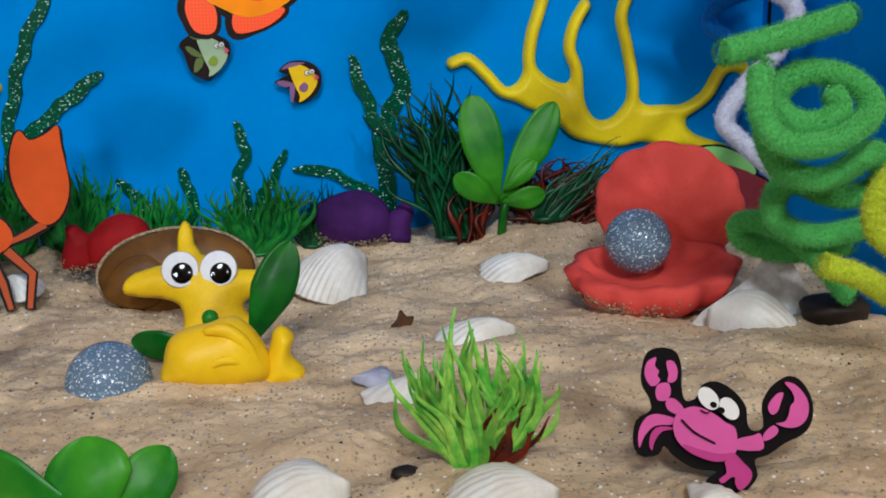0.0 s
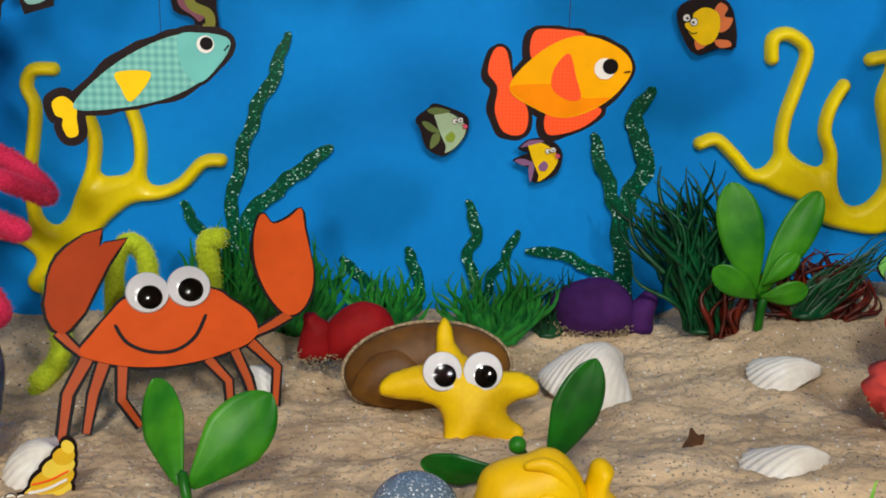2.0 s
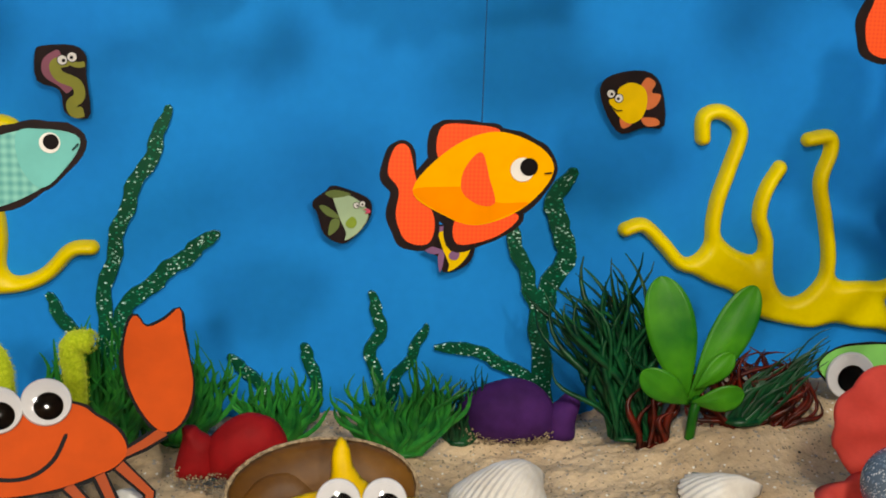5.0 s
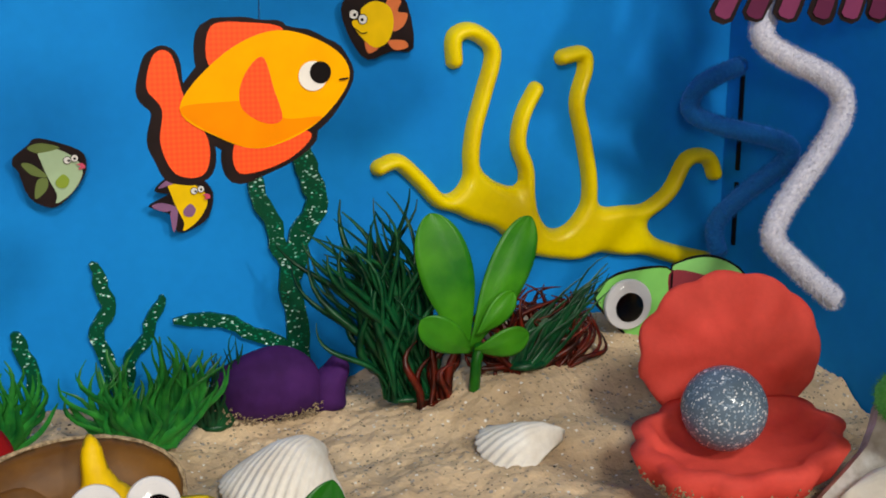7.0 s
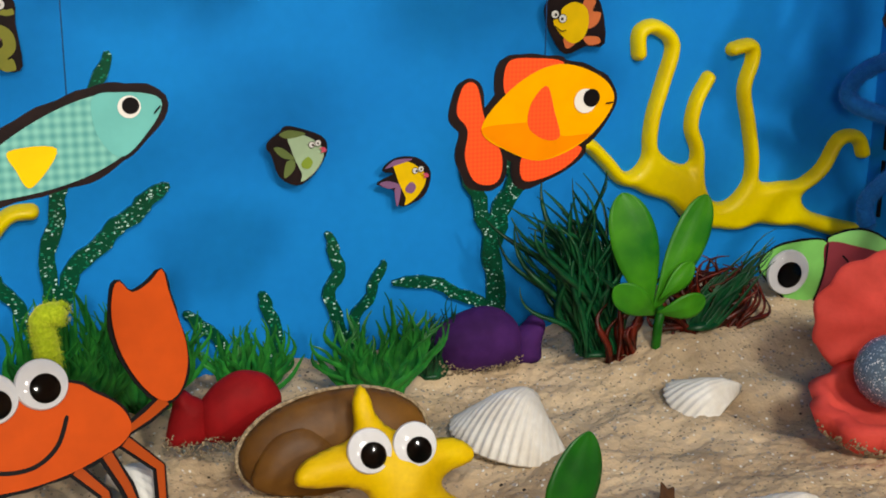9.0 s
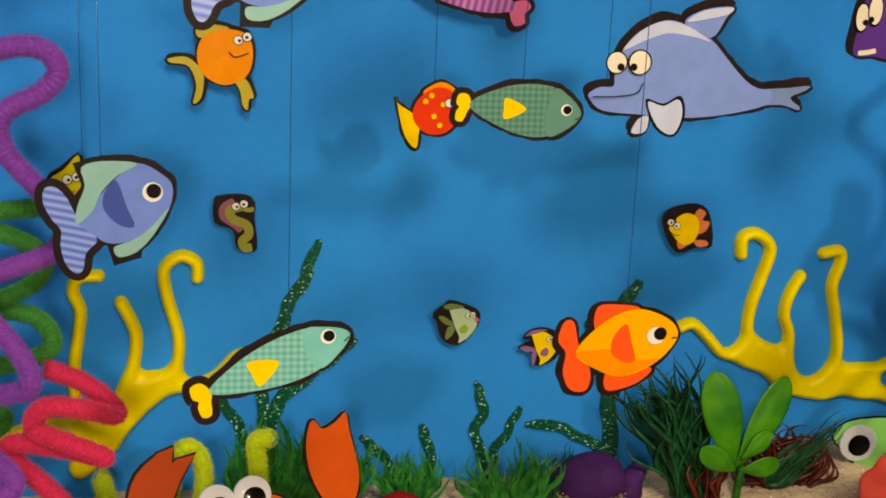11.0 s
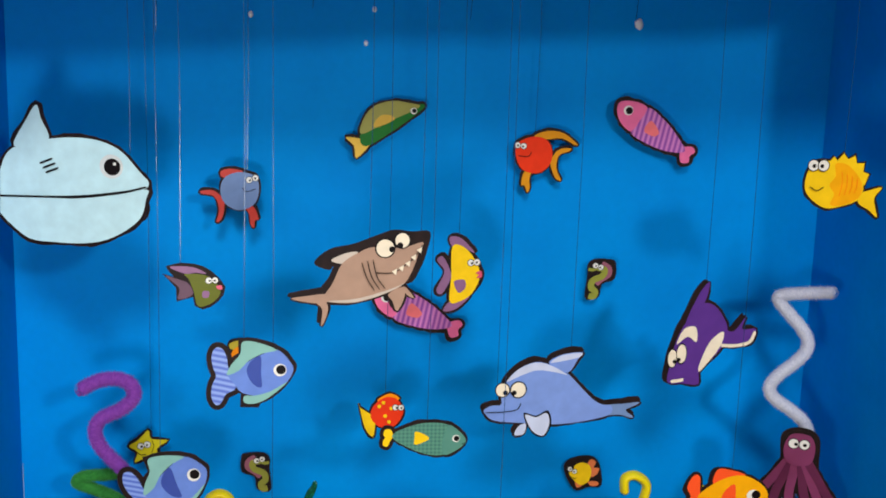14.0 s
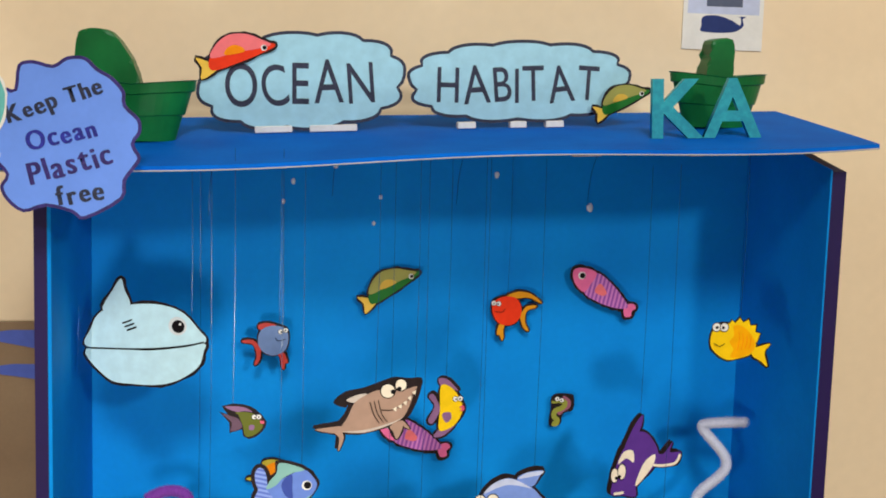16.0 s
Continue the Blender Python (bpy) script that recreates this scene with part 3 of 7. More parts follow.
PINKSTRIPE = printed("pink_stripe_print", lin(132, 62, 150), lin(206, 130, 190), "stripes", 115, 78)
PINK, SKIN, GREY = ink("rose_print", 236, 120, 166), ink("shark_grey_print", 178, 148, 131), ink("light_grey_print", 206, 194, 184)
DOLPH, PALE = ink("dolphin_blue_print", 132, 158, 222), ink("pale_blue_print", 206, 214, 240)
OLIVE, MAUVE, LIMEP = ink("olive_print", 98, 104, 22), ink("mauve_print", 142, 104, 140), ink("lime_print", 178, 196, 60)
RED, PURPLE, VIOLET = ink("red_print", 226, 64, 34), ink("purple_print", 92, 56, 138), ink("deep_violet_print", 66, 40, 104)
GREEN, LTGREEN, SALMON = ink("green_print", 34, 112, 44), ink("light_green_print", 148, 170, 74), ink("salmon_print", 242, 128, 132)
SKY, WHALEP = ink("sky_blue_card", 172, 216, 232), ink("whale_pale_card", 204, 236, 245)
CRABO = ink("crab_orange_card", 206, 86, 26, 0.6)
GREYBLUE = ink("grey_blue_print", 122, 146, 190)


def gold_fish(at, threads, rot=0.0, size=1.0):
    body = S((16.3, 1.4), (13, 7.2), (3, 10.4), (-7, 6.4), (-15, -2.8), (-8, -8.4), (0, -10.6), (10, -6.5))
    return cutout("paper_fish", at, "orange and gold paper fish with dark rim, hung on a thread", [
        ("tail", DKORANGE, S((-14, -1), (-16, 6.5), (-19, 6.6), (-20.5, 1), (-18, -3), (-18.5, -9), (-16, -14.5), (-11, -14.8), (-10, -9))),
        ("fin", DKORANGE, S((-9, 11.2), (-2, 11.8), (4, 10.6), (0, 7), (-9, 4))),
        ("fin", DKORANGE, S((-5, -9), (-4.6, -15), (4, -13.2), (9, -8.5), (2, -7))),
        ("body", GOLD, body),
        ("belly", ORANGE, S((-15, -3), (-7, -2), (0, -2.4), (4, -5.4), (11, -5.6), (0, -10.4), (-8, -8.2))),
        ("side_fin", DKORANGE, S((0, 5.8), (-3.6, 2), (-4, -3), (0, -6), (3.4, -5.4), (2, 0)))] + eyes(9.3, 2.1, 2.7, 1.4, 0.6, 2.0)
        + [("line", BLACK, LN(0.35, (14.2, 1.3), (16, 1.5)))], 1.0, shade=[(-0.9, -0.5)], threads=threads, rot=rot, size=size)


def slim_fish(at, check, plain, rot, label, threads, size=1.0, zs=1.0):
    made = ([
        ("tail", YEL, S((-21, 2.8), (-24, 2.6), (-24.6, -0.4), (-23.4, -1.8), (-24.2, -3.4), (-24, -6.2), (-21.6, -6.4), (-20.4, -3), (-19.4, -0.4))),
        ("body", check, S((-20, -0.6), (-10, 6.6), (2, 9.6), (12, 8.2), (19.5, 1.6), (14, -5.4), (4, -8.6), (-8, -6.8))),
        ("head", plain, S((9, 8.8), (14, 7), (19.4, 1.6), (15, -4.6), (9, -7.6), (7, 0))),
        ("side_fin", YEL, S((-7.6, 3.6), (-0.2, 0.6), (-7, -3.8), (-8, 0)))] + eyes(14, 2.2, 2.0, 0.3, 0.1, 1.5)
        + [("line", BLACK, LN(0.3, (17.4, -0.6), (19, 0.2)))])
    made = [(n, m, [(x, z * (zs if n in ("body", "head") else 1)) for x, z in loop]) for n, m, loop in made]
    return cutout("paper_fish", at, label, made, 1.1, rot=rot, size=size, threads=threads, extra=[grow(made[0][2], 2.0)], shade=[(-0.3, 0.7)])


def reef_fish(at, rot, label, threads, size=1.0, rz=0):
    tail = S((-10.8, 10.6), (-13.6, 11), (-15.2, 7.4), (-14.6, 2.6), (-13.4, -1), (-15, -5), (-15.4, -10), (-13.8, -13.4), (-11.6, -13), (-9.4, -9), (-5.4, -6.4), (-6.8, -1.4), (-8.4, 2.6), (-9, 7), n=4)
    return cutout("paper_fish", at, label, [
        ("tail", BLUESTRIPE, tail),
        ("body", PERI, S((18.2, 1), (17, 5), (11.6, 10.2), (4, 7.6), (-3, 3.4), (-8.6, 0.2), (-6, -4.4), (-2, -8.6), (8, -9.6), (15, -4.6), n=4)),
        ("fin", MINT, S((-2.6, 13.6), (3.2, 13.5), (11.6, 10.2), (6, 8.8), (0, 5.6), (-4, 1.4), (-9, -0.6), (-7.2, 3.8), (-3.4, 8.6), n=3)),
        ("fin", MINT, S((-1.6, -12.6), (3.2, -12.8), (9, -9.8), (15.8, -3.6), (9, -7.6), (3, -9.4), (-1.8, -9.6), n=3)),
        ("side_fin", SLATE, S((4.8, 7.6), (0.6, 5), (-0.8, 1), (1.4, -4), (5.2, -5.8), (5, 0), n=4))] + eyes(12.8, 1.6, 2.7, 0.4, 0.2, 2.0), 0.9, rot=rot,
        size=size, rz=rz, threads=threads, shade=[(0.5, 0.5)],
        extra=[grow(tail, 2.1), [(-4.4, 15.2), (3.6, 15), (8, 4), (8, -6), (4, -14.8), (-3.6, -14.6), (-3.4, -8.6), (-9.4, -8), (-9.6, 5), (-4.2, 8.8)]])


def striped_fish(at, rot, size, label, threads=()):
    return cutout("paper_fish", at, label, [
        ("tail", PINK, S((19, 1.6), (23, 4.8), (26, 3.4), (25, 0), (26.4, -3), (23, -5.4), (19.6, -2))),
        ("body", PINKSTRIPE, S((-10, 7.6), (2, 7.8), (14, 4.4), (21, 0.6), (14, -4.4), (2, -7.6), (-10, -7))),
        ("head", PINK, S((-24, 1), (-19, 6), (-10, 8), (-9, 0), (-10, -7.4), (-19, -5.6))),
        ("side_fin", SALMON, S((-4, 3.4), (2, 1.8), (3.6, 0), (2, -2.6), (-4, -3)))] + [("pupil", WHITE, E(-17.4, 1, 2.6)), ("pupil", BLACK, E(-17, 1.2, 1.9))],
        1.8, rot=rot, size=size, threads=threads)


KHAKI, SANDYP = ink("khaki_print", 164, 162, 92), ink("sand_yellow_print", 222, 184, 84)
CREAMY = ink("cream_yellow_tail_print", 236, 196, 90)


def leaf_fish(at, rot, size, label, top, low, spot, flip=False, group="paper sea animals", threads=()):
    return cutout("paper_fish", at, label, [
        ("tail", CREAMY, S((-12, -2.6), (-20.6, 2.6), (-18.6, -3), (-20, -9), (-11.6, -5.6), n=3)),
        ("body", low, S((-13.4, -5.4), (-13, 1.4), (0, 2.2), (17.6, 3.2), (20.6, 1.4), (16, -0.4), (2, -3.6), n=5)),
        ("back", top, S((-13, 1), (-9.6, 7), (-2, 11), (7, 10), (14, 6), (18, 2), (0, 1.4), n=5)),
        ("side_fin", spot, S((-5.4, 1.2), (-4.6, 4), (-0.6, 5.6), (3.4, 4), (4.4, 1.2), n=4))] + eyes(14.8, 1.4, 1.6, 0.3, 0, 1.1), 1.2, rot=rot, size=size, group=group,
        flip=flip, threads=threads)


gold_fish((22, -130, 113.5), [(0, 11, 286)])
gold_fish((128.6, -128, 155.2), [(0, 11, 244)], -10, 1.04)
slim_fish((-80.6, -144, 114.4), TEALCHECK, TEAL, 21.5, "teal checked paper fish with yellow tail, hung on a thread", [(2, 8, 284)], 1.05, 0.70)
slim_fish((-9.5, -120, 181), DKTEAL, ink("dull_green_print", 92, 142, 130), -7, "dark green checked paper fish with yellow tail", [(-1, 8, 222)], 0.84)
reef_fish((-130.8, -74, 140.8), 18, "blue paper fish with striped tail, tilted upwards", [(-2, 14, 258)], 1.17)
reef_fish((-88, -146, 220), 0, "blue paper fish with striped tail, hanging level", [(-2, 12, 183)])
striped_fish((-7, -7, 210), -23, 1.0, "pink and purple striped paper fish on the back panel")
striped_fish((115, -7, 308), -33, 0.98, "pink and purple striped paper fish on the back panel")
leaf_fish((-24, -6, 308), 24, 1.05, "green and olive paper fish on the back panel", KHAKI, GREEN, SANDYP)


DULLMAUVE = ink("dull_mauve_print", 100, 74, 92)


def small_fish(at, label, body, leaf, spot, size=1.0, notch=False, threads=(), rot=0.0):
    """A little angelfish printed on a dark brown scrap."""
    whole = S((-6, 10.2), (-2.5, 10), (6.5, 6.5), (8.4, 2.5), (7, -2), (2.5, -7.5), (-2.2, -9.8), (-8, -6.5), (-10.5, 1), (-12, 3), (-11.5, 5.5), (-7.5, 8.5), n=3)
    cut = S((-9, 4.4), (-5.5, 8), (0, 9), (5.5, 7.4), (9, 2.5), (7.4, -4.5), (3, -7.8), (-2.5, -8.8), (-4.8, -3), (-11, -0.4), (-7.5, 1.8), (-4.8, 3.2), n=3)
    return cutout("paper_fish", at, label, [
        ("body", body, S((-4.5, 6), (-1.5, 7), (2.5, 5.6), (6, 2.6), (6.4, -1), (3.4, -5.5), (-0.6, -8), (-0.4, -5.5), (-2.4, -1), (-3.8, 3))),
        ("fin", leaf, S((-7.2, 7.2), (-4, 8.4), (1, 7), (-4.4, 5.8)) if not notch else S((-7.4, 4.8), (-4, 7.4), (2, 7.4), (-4, 5.6))),
        ("tail", leaf, S((-9, 3.0), (-6.5, 3), (-2.4, -0.6), (-6.4, 0)) if not notch else S((-9.4, -0.2), (-6.5, 0.6), (-2.4, -1), (-6, -2))),
        ("tail", leaf, S((-5.2, -1.5), (-2.6, -1.2), (-3, -4.2), (-6, -6.4)) if not notch else S((-4.2, -2.4), (-2.2, -1.6), (-2.6, -6), (-3.6, -8))),
        ("side_fin", spot, S((-0.5, -2), (1.5, -0.2), (3, -1.8), (2, -3.8), (0, -3.6)))] + cartoon_eyes(3.7, 3.8, 0.9, 1.9, 0.2, 0.25)
        + [("lip", PINKLIP, S((5, 2.4), (6.6, 2.6), (7.2, 1.4), (5.4, 1), (6, 1.8)))], 0.5, size=size, threads=threads, rot=rot,
        extra=[[(0.93 * x, 0.93 * z) for x, z in (cut if notch else whole)]], rims=False)


small_fish((-2.6, -4, 79), "small pale green paper angelfish with pink lips", ink("pale_sage_print", 180, 204, 170), ink("dark_sage_print", 112, 128, 78), LTGREEN)
small_fish((31, -4, 68.6), "small yellow paper fish with mauve fins", YEL, MAUVE, MAUVE, 0.97, True)
cutout("paper_fish", (-111, -150, 259), "olive green paper fish with mauve tail, hung on a thread", [
    ("fin", MAUVE, S((-8.2, 7), (0.9, 6.9), (6.4, 4.2), (2, 4.6), (-2.2, 4.2), n=4)),
    ("tail", DULLMAUVE, S((-9.8, 3.2), (-4, 1.6), (-0.7, 0), (0.9, -4.4), (-5, -6.4), (-4.5, -1.7), n=4)),
    ("body", OLIVE, S((-2.2, 4.1), (7.2, 3.2), (11.9, -2.6), (9.6, -7), (4.8, -9.4), (2.4, -8.4), (1.3, -3.2), (-0.7, 2), n=5)),
    ("side_fin", MAUVE, S((5, -3), (7.4, -3.2), (7, -5.6), (4.8, -5.4), n=4))] + cartoon_eyes(8.6, 1.6, 1.2, 2.5, 0.1, 0.1)
    + [("lip", PINKLIP, S((10.4, -0.6), (12.4, -0.4), (12.6, -2), (10.8, -1.8), n=4))], 0.8, threads=[(-4, 6, 144)], rims=False,
    extra=[[(-9.7, 7.2), (-4, 8.6), (1.4, 8.2), (5, 7.2), (8, 5.5), (11.4, 2.4), (13.9, -1.3), (13.2, -4.4), (11.2, -7.1), (8, -9.6), (4.7, -10.7), (1.6, -9.2), (0.9, -5.5), (-5.6, -7.4), (-5.8, -1.7), (-11, 4), (-6.5, 2.6), (-9, 5.8)]])
PEACH = ink("peach_print", 224, 130, 84)
cutout("paper_fish", (88.6, -3, 117), "small round yellow paper fish with peach fins", [
    ("fin", PEACH, S((2, 4), (4, 8), (7, 6.4), (6, 3.4), (9, 2.6), (7.6, -1), (4, -2))), ("fin", PEACH, S((3, -5), (8, -5), (9, -7), (5, -7.6))), ("fin", PEACH, S((-4, -5), (-3, -8.4), (0, -7), (0, -5))),
    ("body", YEL, S((-8, 0.4), (-5.4, 1.6), (-5, 4.4), (-1, 6.4), (3.4, 4.6), (4.6, 0), (3, -5), (-1, -6.8), (-5, -4)))] + cartoon_eyes(-6.2, 2.0, 1.25, 2.6, 0.0, -0.7)
    + [("line", BLACK, LN(0.3, (-7.6, -1), (-5.4, -2.6), (-3.6, -2.4)))], 0.5,
    extra=[S((-11, 4), (-7.3, 8.6), (3.2, 10.2), (8.9, 5.6), (10.9, -7.3), (4, -8), (-3.2, -10.2), (-8, -4.8), n=3)], rims=False)
cutout("paper_fish", (11.5, -60, 244), "yellow paper angelfish with mauve fins and pink lips", [
    ("fin", MAUVE, S((-7.6, 17), (-2, 16.4), (4.6, 9.4), (-1.8, 12), (-6.3, 12.4))), ("fin", MAUVE, S((-9.8, -19.6), (-6.3, -14.6), (3, -12), (-3.6, -18.6))),
    ("tail", MAUVE, S((-6.7, 0), (-10.7, 7.4), (-13.4, 5.4), (-9.8, 0), (-13.4, -9), (-10.7, -11), (-7, -4.5))),
    ("body", YEL, S((-6.3, 12.2), (-1, 12.4), (4.6, 6.5), (7.6, -1.8), (4, -10.7), (-2.4, -15), (-6.8, -14.6), (-6.4, -1.8), n=5)),
    ("side_fin", MAUVE, S((-4.9, -4.9), (0, -4), (0.6, -8), (-2.7, -10.3)))] + cartoon_eyes(4.4, 4.7, 1.5, 2.9, 0.1, 0.2)
    + [("lip", PINKLIP, S((5.4, -0.4), (8, 0.6), (8.4, -2.4), (5.8, -2.8), (7, -1.4)))], 1.1, threads=[(-3, 16, 160)], shade=[(0.8, 0.6)])


def finned(at, label, body, fins, rot=0, flip=False, size=1.0, threads=(), sweep=False):
    """A round cartoon fish with long fins."""
    return cutout("paper_fish", at, label, [
        ("tail", fins, S((-9, -4), (-14, 0.4), (-20.6, 0), (-20, -1.6), (-13.6, -3), (-11, -10), (-12.4, -17), (-9.4, -15), (-8, -8))),
        ("fin", fins, S((-3, 11.4), (-11, 12), (-19, 8.6), (-25, 1.4), (-23, 1.6), (-17, 6.2), (-9, 7.4), (0, 8.4)) if sweep else S((-10, 10.8), (-5, 12.4), (2, 11), (-2, 8), (-9, 7.6))),
        ("fin", fins, S((1, -5.6), (7.6, -8.4), (10.4, -15), (8.6, -16), (7.8, -20), (6, -18), (5, -12))),
        ("body", body, S((10.6, 1), (8.6, 8.4), (0, 10.6), (-8, 7.4), (-10.2, 0), (-7.4, -7), (0, -10.4), (8, -7)))] + cartoon_eyes(7.0, 7.0, 1.6, 3.4, 0.1, 0.6)
        + [("line", BLACK, LN(0.4, (1.6, 2.2), (4, 0.2), (9, 1.6)))], 0.8, rot=rot, flip=flip, size=size, threads=threads, shade=[(0.4, 0.8)])


finned((-94, -5, 182), "orange cartoon paper fish with green-tipped fins", ORANGE, ink("fin_green_print", 196, 178, 70), 2, False, 0.96)
finned((-98, -18, 275), "grey-blue cartoon paper fish with red fins", GREYBLUE, ink("fin_red_print", 196, 70, 62), 0, False, 0.92, [(4, 10, 124)])
finned((53, -7, 294), "red cartoon paper fish with orange fins", RED, ink("fin_orange_print", 218, 150, 40), 12, True, 0.92, [(0, 10, 110)], True)
cutout("paper_fish", (-25, -54, 171), "red spotted paper fish with yellow and black tail", [
    ("tail", YEL, S((-5, -3), (-12, 2), (-13, 4), (-10, -8), (-6, -13), (-5, -8))), ("fin", ORANGE, S((-4, 6), (2, 9.6), (7, 7), (2, 4))),
    ("body", RED, S((9, 0), (6, 6.4), (0, 7.6), (-6, 3), (-7, -3), (-2, -8), (5, -7)))] + [("line", YEL, E(*p, 0.9)) for p in ((-3, 3), (0, -2), (3, 2), (-1, 5), (2, -5))]
    + cartoon_eyes(6.4, 2.6, 1.4, 2.8), 1.0, threads=[(0, 8, 238)])
cutout("paper_fish", (168, -127, 299), "yellow and orange cartoon paper fish hung near the side panel", [
    ("tail", YEL, S((8, -4), (13, -2), (18, -1), (15, -6), (17, -14), (13, -11), (8, -8))),
    ("fin", YEL, [(-8, 8.6), (-5, 12.6), (-3.4, 10.8), (-0.6, 14), (1.4, 11.4), (4.6, 13), (5.6, 9.6), (9, 9.8), (8.8, 6), (11.6, 5), (10, 0), (2, 2)]),
    ("body", YEL, S((-17, 3), (-14, 9), (-6, 10.6), (2, 9), (9, 1), (8, -6), (0, -9.4), (-8, -10), (-16, -4))),
    ("flank", GOLD, S((-4, 9.4), (2, 8.6), (8.6, 1), (7.6, -5.6), (0, -9), (-5, -8.6), (-3.6, -4), (-6, 0), (-3.6, 4), n=4))]
    + [("line", ORANGE, LN(0.4, (-1 + 2.4 * k, 6 - k), (-0.4 + 2.2 * k, 1 - 0.6 * k), (-1.4 + 2.2 * k, -5 + 0.5 * k))) for k in range(4)]
    + cartoon_eyes(-12, 8.6, 2.3, 4.4, -0.1)
    + [("line", BLACK, LN(0.4, (-15.4, -0.6), (-12, -2.4), (-9, -0.6)))], 1.0, threads=[(0, 12, 112)])

cutout("paper_star", (-146.5, -11, 136.5), "small yellow paper starfish with cartoon eyes", [
    ("body", ink("star_yellow_print", 214, 200, 46), S((0.7, 10.6), (2.2, 5.6), (10.8, 4.8), (5, 0.2), (6.4, -6.4), (0, -4.6), (-6.6, -7.4), (-5, -1.6), (-9.4, 1.6), (-4.4, 5.2), n=3)),
    ("line", BLACK, LN(0.3, (2.4, 5.2), (3.4, 1.6), (2.2, -2)))]
    + cartoon_eyes(-1.6, 2.2, 1.6, 3.4, 0.1, 0.5) + [("line", BLACK, LN(0.3, (-5, -1.6), (-3, -3), (-0.4, -2.4)))], 1.5, category="paper starfish", threads=[(2, 11, 262)])


ROSEBROWN, SEAGREEN = ink("rose_brown_print", 150, 96, 112), ink("dull_olive_print", 150, 152, 72)


def seahorse(at, label, flip=False):
    return cutout("paper_seahorse", at, label, [
        ("mane", ROSEBROWN, LN(3.0, (0, 8.4), (-3.8, 6), (-4, 2.4), (0, -0.4), (2.6, -3))),
        ("body", SEAGREEN, LN(3.4, (2.4, 6.2), (-1.6, 5), (-0.6, 1.6), (4.4, -0.8), (5.2, -4.6), (2.9, -7), (3.8, -9.6), (6.4, -9.2))),
        ("snout", SEAGREEN, LN(1.7, (2, 6), (5, 5), (7.2, 5.4)))]
        + cartoon_eyes(2.0, 6.9, 1.4, 3.0, 0.1, 0.5), 0.6, flip=flip, category="paper seahorse",
        extra=[S((-7.7, 8.5), (-5.3, 10.6), (3.9, 10.9), (7.6, 7.7), (7.4, 2), (8.4, -9.9), (4.6, -11.4), (0.5, -9.4), (-0.7, -2.8), (-7.4, 0), n=3)], rims=False)


seahorse((-90.6, -3, 120), "small green and mauve paper seahorse on the back panel")
seahorse((92, -6, 228), "small green and mauve paper seahorse on the back panel", True)

# the dolphin, shark, orca and whale
def eye_at(x, z, rx, rz, px, pz, pr):
    return [("line", BLACK, E(x, z, rx * 1.16, rz * 1.14)), ("eye", CREAM, E(x, z, rx, rz)), ("pupil", BLACK, E(px, pz, pr))]


CREAM = ink("cream_print", 246, 234, 214)
cutout("paper_dolphin", (58.5, -81, 189.6), "light blue laminated paper dolphin with cartoon eyes", [
    ("fin", DOLPH, S((-7.6, 14.6), (-1.6, 18.8), (8.2, 20), (6.2, 16.4), (1.6, 10), n=4)),
    ("tail", GREYBLUE, S((20, -6.8), (29.6, -5.8), (37.4, -5.0), (36, -6.6), (31, -9), (34.6, -12), (34, -13), (28, -11.4), (20, -11.4), n=3)),
    ("body", DOLPH, S((-38, -8.4), (-34.4, -6.4), (-30, -6), (-29.8, -2), (-27.6, 5.6), (-22.4, 11.6), (-14.4, 15.2), (-7.2, 14), (1.6, 9.6), (8, 3.2), (14.4, -3.2), (19.2, -6), (24, -6.8),
                      (23.2, -11.2), (11.2, -14.4), (-3.2, -16), (-19.2, -15.2), (-32.8, -14), (-37.4, -10.6), n=4)),
    ("crest", PALE, S((-27.6, 5.6), (-22.4, 11.5), (-14.4, 15), (-6.4, 13.5), (1.6, 8.8), (-3.2, 10), (-12.8, 11.2), (-20.8, 8.6), n=4)),
    ("crest", PALE, S((-7, 15), (-1.6, 18.6), (8, 19.8), (6.6, 17.6), (0, 16), n=4)),
    ("fin", PALE, S((-21, -16.6), (-17.6, -15.6), (-18.4, -20.6), (-23, -21), n=4)),
    ("line", BLACK, S((-19, -10.2), (-12.8, -11.4), (-7.2, -8.8), (-5.2, -15.2), (-8.4, -22.2), (-14.8, -19.8), n=4)),
    ("side_fin", PALE, S((-18.2, -11), (-12.8, -12.2), (-7.8, -10), (-6.2, -15.2), (-8.8, -21.4), (-14.4, -19), n=4))]
    + eye_at(-29.6, 1.6, 3.2, 3.3, -28.2, 0.2, 1.2) + eye_at(-22, 1.8, 3.5, 3.7, -24, 0.3, 1.2)
    + [("line", BLACK, LN(0.4, (-37.2, -9.4), (-28.8, -9.2), (-22.4, -8), (-20.6, -4.8)))], 1.0, category="paper dolphin", shade=[(-0.6, 1.7)],
    threads=[(-32, -5, 208), (3, 17, 208)])
